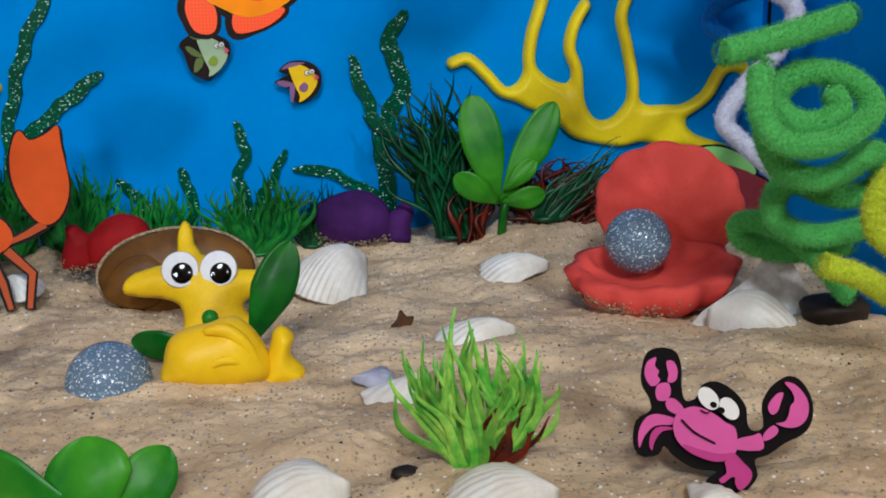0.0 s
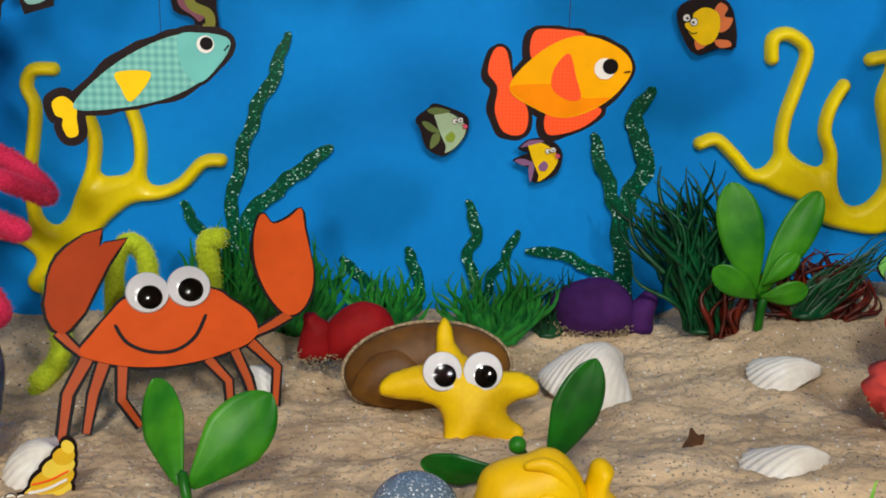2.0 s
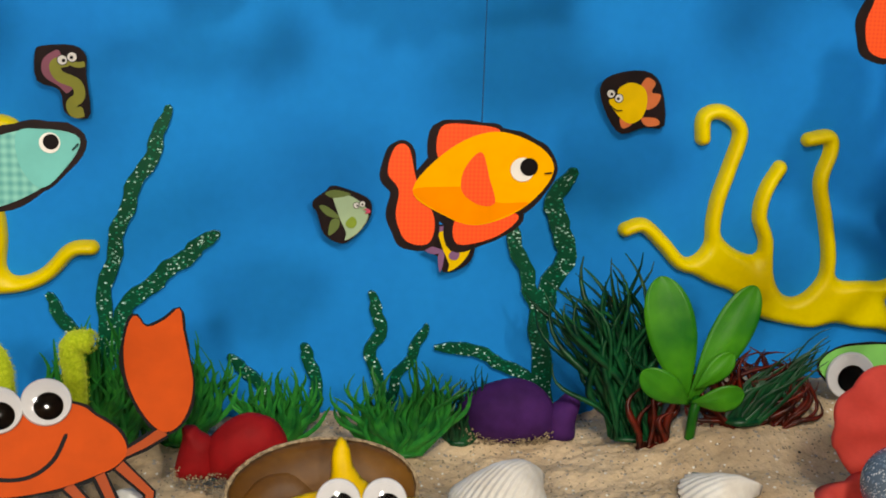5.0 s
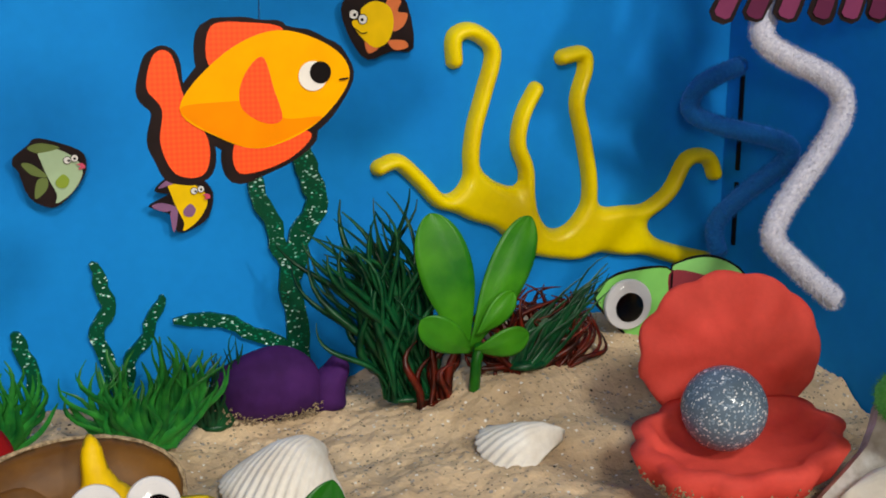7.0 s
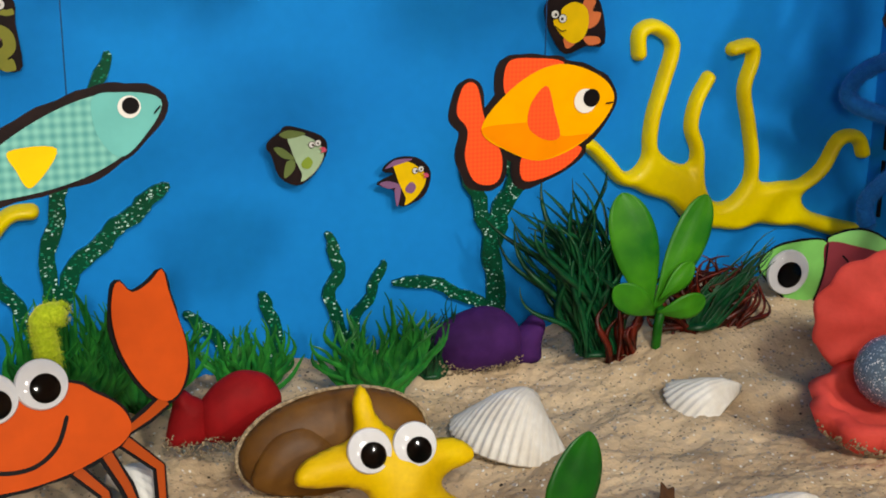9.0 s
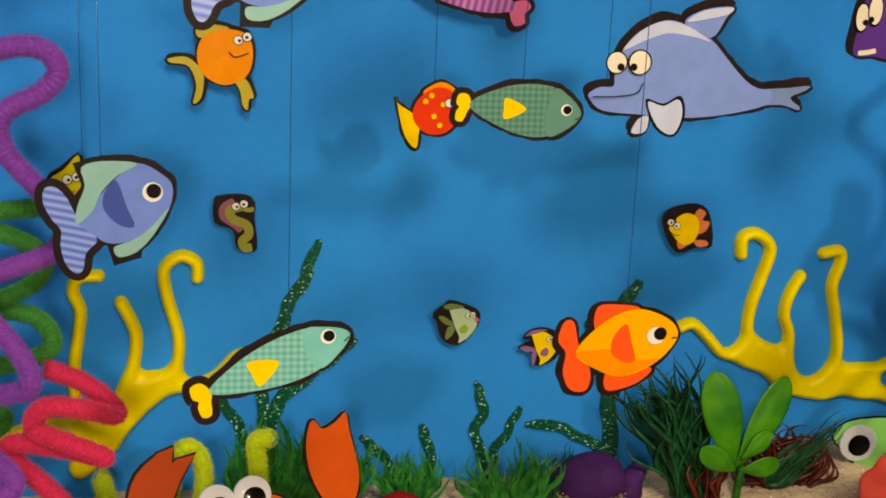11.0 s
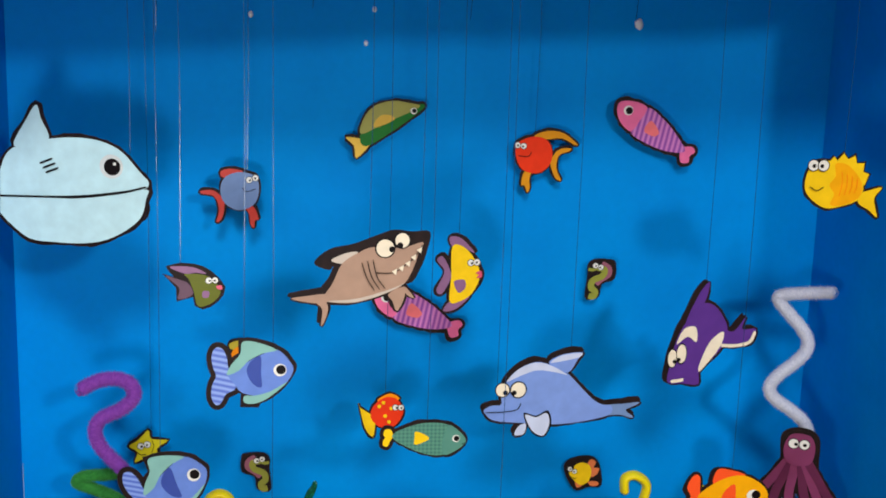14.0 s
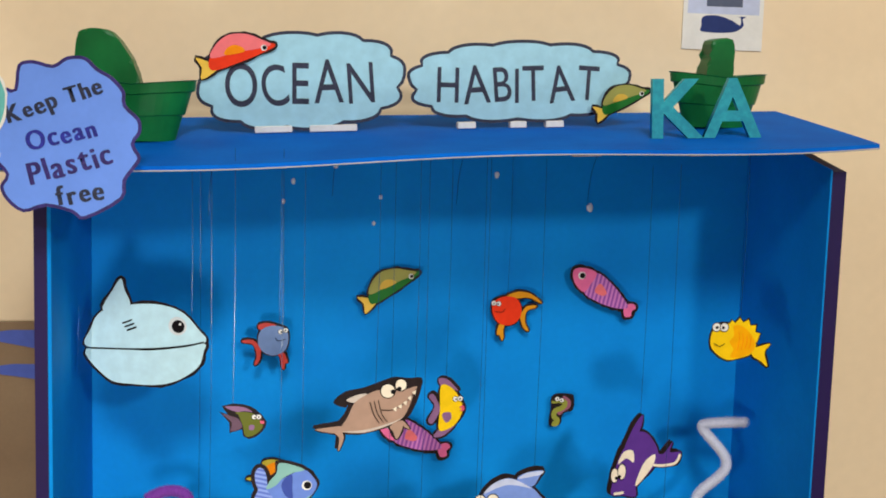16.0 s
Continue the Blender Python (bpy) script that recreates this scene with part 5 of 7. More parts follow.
stone = thing("white_stone", set_on(171, -133), "flat white triangular stone chip speckled with sand", "stone", rx=-34, rz=-10)
part("chip", join(card(S((-15, -1), (-2, 10), (4, 19), (8, 14), (13, 2), (16, -4), (0, -5), n=3), 2, 4)), paint("speckled_white", lin(240, 240, 240), 0.7, lin(186, 182, 174), 260, 0.9, 0.4, 900), stone)
stone.scale = (1.35, 1.1, 1.4)
pebble_mat = paint("dark_pebble", lin(44, 34, 30), 0.5, lin(28, 22, 20), 200, 0.7)
for at, r in (((58, -240), 3.4), ((192, -140), 11)):
    p = thing("pebble", set_on(*at, 0), "dark smooth pebble in the sand", "pebble", "pebbles")
    part("stone", ball((0, 0, r * 0.2), r, r * 0.7, r * 0.5, 18, 10, 0.2, r), pebble_mat, p, smooth=True)
dead = thing("dry_leaf", set_on(63, -122, -0.6), "curled dry brown leaf scrap on the sand", "leaf", rx=-30, rz=25)
part("blade", puff(S((-4, 0), (-1, 2.6), (1, 5.4), (2.6, 3), (5, 2.6), (3.4, -0.6), (4, -4), (1, -3), (-2, -4.4), n=3), 0.8, 4, 0.5), paint("dry_leaf_brown", lin(92, 62, 38), 0.8, lin(66, 42, 26), 300, 0.9, 0.5), dead)

# the red clam with its pearl
CLAM = paint("coral_red_clay", lin(226, 92, 82), 0.75, lin(204, 74, 66), 60, 0.6, 0.25, 600)
GLASS = glitter("blue_grey_glitter_resin", lin(112, 132, 152), lin(236, 242, 248), 0.20, (136, 158, 180), 2300.0)
sock(GLASS.node_tree.nodes["Principled BSDF"], "Roughness", 0.14)
clam = thing("clam", (144, -106, 8.5), "open coral-red clay clam holding a glittery ball", "toy clam")


def bowl(rx, ry, deep, thick, ribs, skew=0.0, amp=0.055):
    """A thick cupped half shell opening upwards, with a scalloped rim."""
    bm = bmesh.new()
    n, m = 72, 9
    outer, inner = [], []
    for j in range(m + 1):
        t = j / m
        a_row, b_row = [], []
        for i in range(n):
            a = 2 * math.pi * i / n
            rib = abs(math.cos(ribs * a / 2)) - 0.6
            k = t * (1 + amp * rib * min(1, 1.5 * t))
            x, y = rx * k * math.cos(a), ry * k * math.sin(a)
            z = -deep * math.sqrt(max(0, 1 - min(1, t) ** 2.4)) + skew * x
            a_row.append(bm.verts.new(V((x, y, z))))
            f = 1 - thick / rx * (0.55 + 0.45 * t)
            b_row.append(bm.verts.new(V((x * f, y * f, (z - skew * x) * 0.3 + skew * x + (1.2 if j == m else 0.5)))))
        outer.append(a_row), inner.append(b_row)
    for rows in (outer, inner):
        for a, b in zip(rows, rows[1:]):
            for i in range(n):
                bm.faces.new((a[i], a[(i + 1) % n], b[(i + 1) % n], b[i]))
    for i in range(n):
        bm.faces.new((outer[m][i], outer[m][(i + 1) % n], inner[m][(i + 1) % n], inner[m][i]))
    bmesh.ops.remove_doubles(bm, verts=bm.verts[:], dist=1e-6)
    return bm


edge = []
for i in range(120):
    a = 2 * math.pi * i / 120
    lobe = 1 + (0.05 * (abs(math.cos(5.5 * a)) - 0.5) if math.sin(a) > -0.35 else 0.0)
    edge.append((24 * lobe * math.cos(a), 20.5 * lobe * math.sin(a)))
valve = puff(edge, 5.0, 8, 1.2, 0.6)
for v in valve.verts:
    x, z = v.co.x / MM, v.co.z / MM
    out = math.hypot(x / 24, z / 20.5)
    v.co.y += MM * (0.7 * math.cos(11 * math.atan2(z, x)) * out ** 2 + 2.4 * math.exp(-((x + 2) / 11) ** 2 - ((z + 8) / 9) ** 2))
upper = part("upper_valve", valve, CLAM, clam, "plump fluted upper valve", smooth=True)
upper.matrix_local = pose(0.0085, 0.0135, 0.0295, -7, 0, -16)
lower = part("lower_valve", bowl(27, 20, 15, 5, 10, 0.0, 0.11), CLAM, clam, "plump fluted lower valve", smooth=True)
lower.matrix_local = pose(-0.001, -0.006, 0.0145, 12, -4, -8)
rnd = random.Random(21)
crust = bmesh.new()
for _ in range(420):
    a, t = radians(rnd.gauss(232, 26)), rnd.uniform(0.78, 1.0)
    z = -15 * math.sqrt(max(0, 1 - t ** 2.4)) * 0.98
    if z > -3 + rnd.uniform(-3, 2):
        continue
    p = (27.4 * t * math.cos(a), 20.4 * t * math.sin(a), z)
    r = rnd.uniform(0.25, 0.6)
    q = [crust.verts.new(V((p[0] + dx * r, p[1] + dy * r, p[2] + dz * r))) for dx, dy, dz in ((1, 0, -0.6), (-1, 0, -0.6), (0, -1, -0.2), (0, 0.2, 1))]
    for f in ((0, 1, 2), (0, 2, 3), (1, 3, 2), (0, 3, 1)):
        crust.faces.new([q[i] for i in f])
crumbs = part("sand_crust", crust, SANDY, clam, "sand grains stuck on the clam")
crumbs.matrix_local = pose(-0.001, -0.006, 0.0145, 12, -4, -8)
tagged(crumbs, kind="stuff")
pearl = thing("glitter_ball", (138, -112, 31), "blue-grey glittery resin ball resting in the clam", "ball", "glitter balls")
part("ball", ball((0, 0, 0), 10.4, u=32, v=20), GLASS, pearl, smooth=True)
half = thing("glitter_ball", (-17, -170, 10), "blue-grey glittery resin ball half buried in sand", "ball", "glitter balls")
part("ball", ball((0, 0, 0), 11.6, u=32, v=20), GLASS, half, smooth=True)

# yellow toy fish in front of the starfish
toy = thing("toy_fish", (13.5, -169, 15.5), "glossy yellow moulded toy fish half sunk in the sand", "toy fish", rz=8)
TOYY = paint("glossy_yellow_clay", lin(240, 202, 0), 0.45, lin(226, 184, 0), 80, 0.5, 0.1, 500)
part("body", puff(S((-14.6, -4), (-14.7, 1), (-13.2, 5.4), (-9, 7.8), (-3, 8.8), (1.5, 10), (6, 8.2), (10.2, 2.6), (11.4, -4), (0, -6.4), n=5), 8.6, 9, 0.8), TOYY, toy, smooth=True)
part("tail", puff(S((9, -3), (11, 2), (12.2, 6), (14.6, 7), (17.2, 4.8), (16.4, 0.6), (19.8, -3.4), (18, -6.2), (9, -6.2), n=5), 5.2, 7, 0.8), TOYY, toy, smooth=True)
part("back_fold", tube(smooth_line([(-4.6, -4.6, 8.2), (0, -5.4, 8.4), (4.4, -6.0, 5.6), (7.6, -6.0, 1.4)], False, 6), lambda t: 1.5 * math.sin(math.pi * (0.12 + 0.8 * t)) + 0.2, 10), TOYY, toy, smooth=True)
part("side_fin", tube(smooth_line([(-5, -7.4, 0.4), (-1, -8.2, 2.4), (3, -7.6, 1.6), (5, -6.6, -1)], False, 6), lambda t: 1.1 * math.sin(math.pi * (0.15 + 0.8 * t)), 8), TOYY, toy, smooth=True)
part("eye", join(ball((-11.4, -4.6, 1.6), 0.9, u=10, v=8), ball((-10.8, -4.8, 3.6), 0.9, u=10, v=8)), EYEBLACK, toy, "two black dot eyes", smooth=True)

toy.scale = (1.08, 1.05, 1.22)

# the pink paper crab
PINKC = ink("hot_pink_print", 212, 100, 162)
PINKD = ink("deep_pink_print", 186, 72, 134)
pink_crab = cutout("paper_crab", (130.6, -229, 19), "pink cartoon paper crab with black rim leaning on the sand", [
    ("claw", PINKC, S((-14.4, 13.4), (-12.4, 14.3), (-13.1, 12.3), (-12.5, 10.9), (-13.1, 9.9), (-12.7, 8.9), (-13.9, 7.7), (-15.1, 7.8), (-15.7, 9.8), (-15.4, 11.7), n=3)),
    ("claw", PINKC, S((-10.4, 13.2), (-9, 13), (-8.6, 11.3), (-9.1, 9.1), (-10.2, 8.1), (-11.3, 8.4), (-10.7, 10.1), (-10.7, 11.5), n=3)),
    ("arm", PINKC, S((-13.4, 7.8), (-11.2, 7.9), (-11.3, 5.5), (-12.7, 4), (-14.3, 4.2), (-14.4, 6.1), n=3)), ("arm", PINKC, S((-12.6, 4.1), (-10.8, 4.2), (-9.3, 1.6), (-10.5, 0.4), (-12.8, 1.9), n=3)),
    ("leg", PINKC, S((-11.6, -0.4), (-15.3, 1), (-17.9, 0.1), (-19.9, -2.9), (-20.4, -6.2), (-18.7, -3.6), (-16.1, -1.6), (-12.4, -1.6), n=3)),
    ("leg", PINKD, S((-12, -2.6), (-15, -3), (-17, -5), (-18, -7), (-18.3, -5.8), (-17.4, -3.3), (-15.3, -1.9), n=3)),
    ("arm", PINKC, S((-1, -6), (3.4, -5.2), (4.9, -4.9), (5, -7.4), (3.8, -8.6), (-1, -8), n=2)), ("arm", PINKC, S((5.7, -4.9), (8.1, -3.3), (8.8, -4.6), (7.3, -6), (5.1, -6.6), n=3)),
    ("claw", PINKC, S((13.1, 6.2), (14.9, 5.8), (16.3, 3.8), (16.8, 1.1), (15.6, -2.1), (13.3, -3.9), (10.8, -4.1), (8.7, -3), (10.6, -2.7), (11.9, -1.2), (12.8, 0.7), (14, 1.9), (14.1, 3.9), n=3)),
    ("claw", PINKC, S((9, 2.2), (10.8, 3.7), (12.1, 3.7), (10.9, 1.5), (9.7, -0.4), (8.3, -1), (7.9, 0.6), n=3)),
    ("leg", PINKD, S((-2, -8.8), (-0.4, -11.1), (0.8, -13.4), (-0.4, -15.6), (-2.6, -16.9), (-3.2, -15.4), (-2.9, -14.2), (-3.7, -14.1), (-5.6, -15.2), (-6.2, -14.3), (-4.3, -13), (-4, -10), n=3)),
    ("body", PINKC, S((-11, 0.6), (-8.6, 1.7), (-6.3, 1.5), (-3.7, -0.2), (-1.8, -2.2), (-0.2, -3.6), (-0.5, -6.7), (-1.6, -9.1), (-3.9, -10.5), (-6.8, -10.4), (-10.4, -8.5), (-12.5, -5.9), (-12.9, -3.4), (-12.3, -0.9), n=4)),
    ("belly", PINKD, S((-11.8, -6.4), (-10.4, -8.5), (-6.8, -10.4), (-3.9, -10.5), (-1.6, -9), (-5, -9), (-9, -7.6), n=3)),
    ("eye", WHITE, E(-4.1, 3.3, 2.0, 2.7, 16)), ("eye", WHITE, E(-0.4, 0.7, 1.9, 2.6, 10)), ("pupil", BLACK, E(-3.5, 1.7, 0.7)), ("pupil", BLACK, E(-2.2, 0.3, 0.7)),
    ("line", BLACK, LN(0.45, (-11, -1.2), (-8.9, -4.3), (-5.2, -7))), ("line", BLACK, LN(0.3, (-6.6, 0.6), (-5.6, -0.2), (-4.8, 0)))], 1.0, BLACK, category="paper crab", rims=False,
    extra=[S((-15.8, 12.4), (-13.9, 15.7), (-10.7, 16.6), (-7.9, 15.4), (-7.5, 11.9), (-8.6, 6.7), (-8.4, 3.8), (-5.9, 4.5), (-4.4, 7.1), (-1.1, 7.9), (2, 5.7), (3.8, 1.9), (3.1, -2.6), (4.3, -3.9), (6.4, -2.8), (7.5, 2.3), (10.6, 6.1), (14.9, 8.2), (17.5, 6.3),
             (18.2, 1.6), (16.6, -2.8), (14.1, -5.2), (10, -6.8), (5.9, -9.1), (2.6, -10.1), (2.2, -13.7), (-0.8, -16.5), (-3.7, -17.7), (-8.1, -15.7), (-8.2, -13.6), (-5.7, -11.9), (-9.9, -11), (-13.3, -8.3), (-15, -5.7), (-16.6, -7.5), (-20.1, -7.6), (-21.2, -4.7), (-19.6, 0.2), (-16.2, 2.2), (-15.8, 5.2), (-16.7, 8.5), n=3)])
pink_crab.matrix_world = pose(0.1275, -0.2445, 0.0262, -50, 0, 4) @ Matrix.Scale(1.06, 4)

# paper conch sticker
CONCHY, CONCHD = ink("cream_yellow_print", 240, 214, 92), ink("deep_yellow_print", 226, 186, 58)
cutout("paper_conch", (-112, -141, 7), "small yellow spiral paper conch with a lilac snail in the sand", [
    ("snail", ink("lilac_print", 166, 130, 190), S((-12, -9), (-9, -4), (-2, -5), (3, -9), (-6, -12)))]
    + [("shell", CONCHY if i % 2 == 0 else CONCHD, E(x, z, rx, rz, 24)) for i, (x, z, rx, rz) in enumerate(((-1.4, -3.4, 7.2, 3.6), (0.4, 0.6, 6.2, 3.2), (2.2, 4.2, 4.6, 2.8), (3.8, 7.4, 3.0, 2.4), (5.0, 10.0, 1.6, 2.0)))]
    + [("line", WHITE, LN(0.8, (-6, -3), (-1, -1.8), (4.4, 1))), ("line", DKORANGE, LN(0.5, (-5, -0.6), (0, 0.8), (5, 3.4)))] + cartoon_eyes(-9, -4.6, 1.5, 3.0), 0.8, category="paper conch")

# blue resin squid and orange toy
RESIN = paint("dark_blue_resin", lin(48, 86, 116), 0.16, lin(32, 64, 94), 240, 0.6, 0.8, 900, coat=0.5)
squid = thing("toy_squid", (-145, -111, 8), "glossy dark blue resin squid toy with black dot eyes", "toy squid", rx=-12, rz=8)
part("body", puff(S((-9, 3), (-10.4, 13), (-8.8, 23), (-4.4, 31), (0.2, 35.4), (4.4, 37), (7.8, 34.4), (10.6, 28), (12.8, 19.5), (12.2, 11), (10, 3), (0.7, 2.4)), 9, 8, 0.8), RESIN, squid, smooth=True)
for x, y in ((4.4, -8.6), (10.4, -6.0)):
    part("eye", ball((x, y, 17.4), 2.0, 1.2, 2.5, 14, 10), EYEBLACK, squid, "black dot eye", smooth=True)
base = puff(S((-17, -5), (-16.4, 3), (-13, 7.6), (-6, 9.6), (2, 9), (10, 7.4), (14.4, 3), (13.4, -5), (-1, -6)), 11.5, 10, 0.8)
rnd = random.Random(31)
for v in base.verts:
    v.co += Vector((rnd.uniform(-1, 1), rnd.uniform(-1, 1), rnd.uniform(-1, 1))) * (0.5 * MM)
part("clear_base", base, thin_clear("crinkled_clear_plastic", 0.14, 0.16), squid, "crinkled clear plastic base")
part("sandy_core", puff(S((-11, -4), (-10, 2), (-4, 4.6), (4, 4.2), (10, 2), (10, -4), (0, -5)), 8, 6, 0.8), paint("sandy_clear_resin", lin(206, 198, 178), 0.35, lin(150, 138, 112), 420, 0.9, 0.6, 900), squid, "pale sand in the clear base", smooth=True)
ofish = thing("toy_fish", (-153, -142, 10), "orange moulded toy fish half sunk in the sand", "toy fish", rz=5)
ORTOY = paint("orange_toy_clay", lin(238, 108, 20), 0.45, lin(222, 88, 14), 80, 0.5)
part("body", puff(S((-16, -4), (-12, 3), (-4, 6.4), (4, 5), (8, 0), (6, -5), (-8, -6)), 8, 7, 0.8), ORTOY, ofish, smooth=True)
part("tail", puff(S((8, -3), (10, 2), (14, 5.6), (17, 4.4), (15, 0), (17, -5), (11, -6)), 4, 5, 0.8), ORTOY, ofish, smooth=True)

# green-and-maroon card fish with a googly eye
gf = cutout("paper_fish", (172, -28, 36), "green and maroon card fish with a googly eye behind the clam", [
    ("fin", ink("pale_green_card", 150, 214, 130), S((3, 6.4), (10, 9.4), (18, 9), (26, 5), (30, -1), (20, 0), n=4)),
    ("head", ink("apple_green_card", 140, 210, 116), S((-22.4, -0.6), (-18.4, 4.8), (-9, 7), (2.6, 6), (1.8, -6), (-3.4, -20), (-10.4, -14), (-17.6, -7), n=5)),
    ("body", ink("maroon_card", 142, 62, 70), S((2.6, 6), (16, 3.4), (29, -1), (38, -8), (30, -20), (10, -26), (-1.4, -24), (-3.4, -20), (0.4, -11), (2.2, -4), n=5))]
    + [("line", BLACK, LN(0.7, (9 + dx, 1 + dz), (11.6 + dx, -2 + dz), (8.6 + dx, -4 + dz))) for dx, dz in ((0, 0), (-1.6, -8), (8, -2), (-4, -15), (6, -11))]
    + [("line", BLACK, LN(0.6, (2.6, 6), (1.8, -6), (-3.2, -20)))], 0.6, BLACK, rz=-4)
googly(gf, -12.4, -1.5, -3, 7.9, 0.3, -0.8)


# ---------- bent pipe cleaners ----------
BLUE_FUZZ = fuzz("blue_chenille", lin(22, 112, 180), lin(12, 98, 166))
chenille("pipe_cleaner", [(-177, -85, -1), (-168, -85, 16), (-161, -86, 27), (-168, -85, 34), (-185, -90, 40), (-177, -95, 47), (-162, -90, 54), (-162, -88, 59), (-175, -75, 64), (-192, -62, 69), (-187, -58, 72), (-162, -66, 78), (-157, -70, 83), (-161, -68, 93), (-178, -60, 111), (-179, -62, 115), (-169, -62, 117.5), (-156.5, -60, 121), (-149, -57, 124), (-146.5, -56, 130), (-148.5, -56, 137.5), (-157.5, -58, 149), (-163.5, -59, 157), (-165, -60, 165.4), (-161.7, -60, 170.7), (-152.4, -60, 175.2), (-146.3, -60, 181), (-147.3, -60, 187.2), (-153.7, -60, 190.4), (-162.8, -60, 189.5), (-170.5, -62, 186)],
         4.3, PURPLE_FUZZ, "fuzzy purple pipe cleaner bent in a tall zigzag", 1)
chenille("pipe_cleaner", [(-154, -50, 80), (-141, -52, 75), (-131, -54, 65), (-140, -72, 74), (-153, -72, 75), (-157, -70, 67), (-146, -76, 64), (-133, -78, 59), (-149, -72, 61), (-165, -66, 60), (-164, -66, 54), (-153, -68, 44), (-144, -70, 33), (-146, -72, 30), (-159, -74, 36), (-171, -76, 39)],
         4.3, PINK_FUZZ, "fuzzy pink pipe cleaner bent in tight zigzags", 2)
chenille("pipe_cleaner", [(-157, -95, 24), (-172, -80, 25), (-186, -78, 24), (-189, -82, 17), (-178, -92, 15), (-171, -90, 12)],
         4.3, PINK_FUZZ, "fuzzy pink pipe cleaner loop near the sand", 3)
chenille("pipe_cleaner", [(-199, -60, 10), (-196, -58, 19), (-182, -56, 23), (-174, -56, 26)],
         4.0, DKGREEN_FUZZ, "fuzzy dark green pipe cleaner end near the sand", 4)
chenille("pipe_cleaner", [(-193, -42, 38), (-193, -42, 45), (-184, -42, 50), (-170, -40, 58), (-180, -38, 65), (-187, -38, 72), (-173, -38, 77), (-157, -38, 81.5), (-153.5, -38, 87), (-158, -38, 94.5), (-167, -38, 97.3), (-181, -36, 96.6), (-189, -38, 97.4), (-187, -40, 99.8), (-176, -40, 100.6), (-163, -38, 105), (-156.5, -38, 110.5), (-155.5, -38, 116), (-160, -38, 121), (-171, -38, 126), (-178.5, -38, 129.4), (-174, -38, 132.2), (-165, -38, 133), (-156, -38, 134)],
         4.0, DKGREEN_FUZZ, "fuzzy dark green pipe cleaner winding behind the purple one", 5)
chenille("pipe_cleaner", [(-115, -45, 13), (-114, -45, 28), (-113, -45, 42), (-108, -45, 48), (-103, -45, 42), (-103, -45, 28), (-108, -45, 13)],
         4.2, LIME_FUZZ, "fuzzy lime pipe cleaner bent in an arch behind the crab", 7)
chenille("pipe_cleaner", [(-83, -40, 27), (-83, -40, 38), (-84, -40, 47), (-79, -40, 48)],
         4.4, LIME_FUZZ, "fuzzy lime pipe cleaner standing behind the crab", 8)
chenille("pipe_cleaner", [(-140, -25, 28), (-137, -30, 18), (-134, -40, 7), (-140, -50, 0)],
         4.6, LIME_FUZZ, "fuzzy lime pipe cleaner beside the blue squid", 9)
chenille("pipe_cleaner", [(142, -180, 97), (160, -176, 101), (177, -170, 105)],
         4.4, GREEN_FUZZ, "thick fuzzy green pipe cleaner coiled beside the clam", 10)
chenille("pipe_cleaner", [(151, -182, 93), (150, -186, 83), (156, -188, 75), (171, -184, 75), (185, -172, 81), (181, -164, 88), (167, -166, 90), (157, -174, 84), (164, -178, 78), (176, -172, 80), (175, -168, 85)],
         4.4, GREEN_FUZZ, "thick fuzzy green pipe cleaner coiled beside the clam", 11)
chenille("pipe_cleaner", [(154, -178, 77), (160, -176, 66), (174, -174, 63), (188, -168, 69), (194, -160, 58), (183, -156, 54), (168, -160, 60), (163, -162, 51), (174, -160, 44), (192, -156, 45), (206, -150, 50)],
         4.4, GREEN_FUZZ, "thick fuzzy green pipe cleaner coiled beside the clam", 12)
chenille("pipe_cleaner", [(194, -140, 36), (177, -140, 34), (163, -142, 38), (160, -144, 44), (169, -148, 44), (181, -152, 35), (191, -150, 24)],
         4.4, GREEN_FUZZ, "thick fuzzy green pipe cleaner coiled beside the clam", 13)
chenille("pipe_cleaner", [(162, -205, 48), (171, -205, 45), (182, -200, 38), (194, -195, 30)],
         3.9, LIME_FUZZ, "fuzzy lime pipe cleaner in front of the green coil", 20)
chenille("pipe_cleaner", [(190, -200, 77), (180, -200, 70), (175, -200, 61), (179, -200, 52), (192, -200, 50)],
         3.9, LIME_FUZZ, "fuzzy lime pipe cleaner in front of the green coil", 21)
chenille("pipe_cleaner", [(201, -52, 232), (178, -48, 230), (176, -48, 225), (191, -54, 204), (170, -54, 182), (192, -58, 163), (188, -60, 133), (171, -72, 115), (199, -74, 99), (175, -78, 68), (178, -80, 58), (193, -82, 45)],
         4.0, WHITE_FUZZ, "fuzzy white pipe cleaner zigzagging up the side panel", 22)
chenille("pipe_cleaner", [(201, -20, 103), (188, -20, 98), (184, -20, 90), (190, -28, 86), (200, -46, 83), (201, -46, 77), (196, -30, 63), (194, -22, 53), (196, -22, 45)],
         3.8, BLUE_FUZZ, "fuzzy blue pipe cleaner zigzag in the back corner", 23)


# ---------- plastic plants ----------
def grass_mat(name, a, b):
    m = paint(name, a, 0.34, b, 240, 0.9, 0.1, 600, specular=0.3)
    n, link = m.node_tree.nodes, m.node_tree.links
    g = n.new("ShaderNodeNewGeometry")
    mix = n.new("ShaderNodeMixRGB")
    mix.blend_type = "MULTIPLY"
    sock(mix, "Fac", 0.45)
    link.new(m.node_tree.nodes["Principled BSDF"].inputs["Base Color"].links[0].from_socket, mix.inputs["Color1"])
    link.new(g.outputs["Random Per Island"], mix.inputs["Color2"])
    link.new(mix.outputs["Color"], n["Principled BSDF"].inputs["Base Color"])
    return m


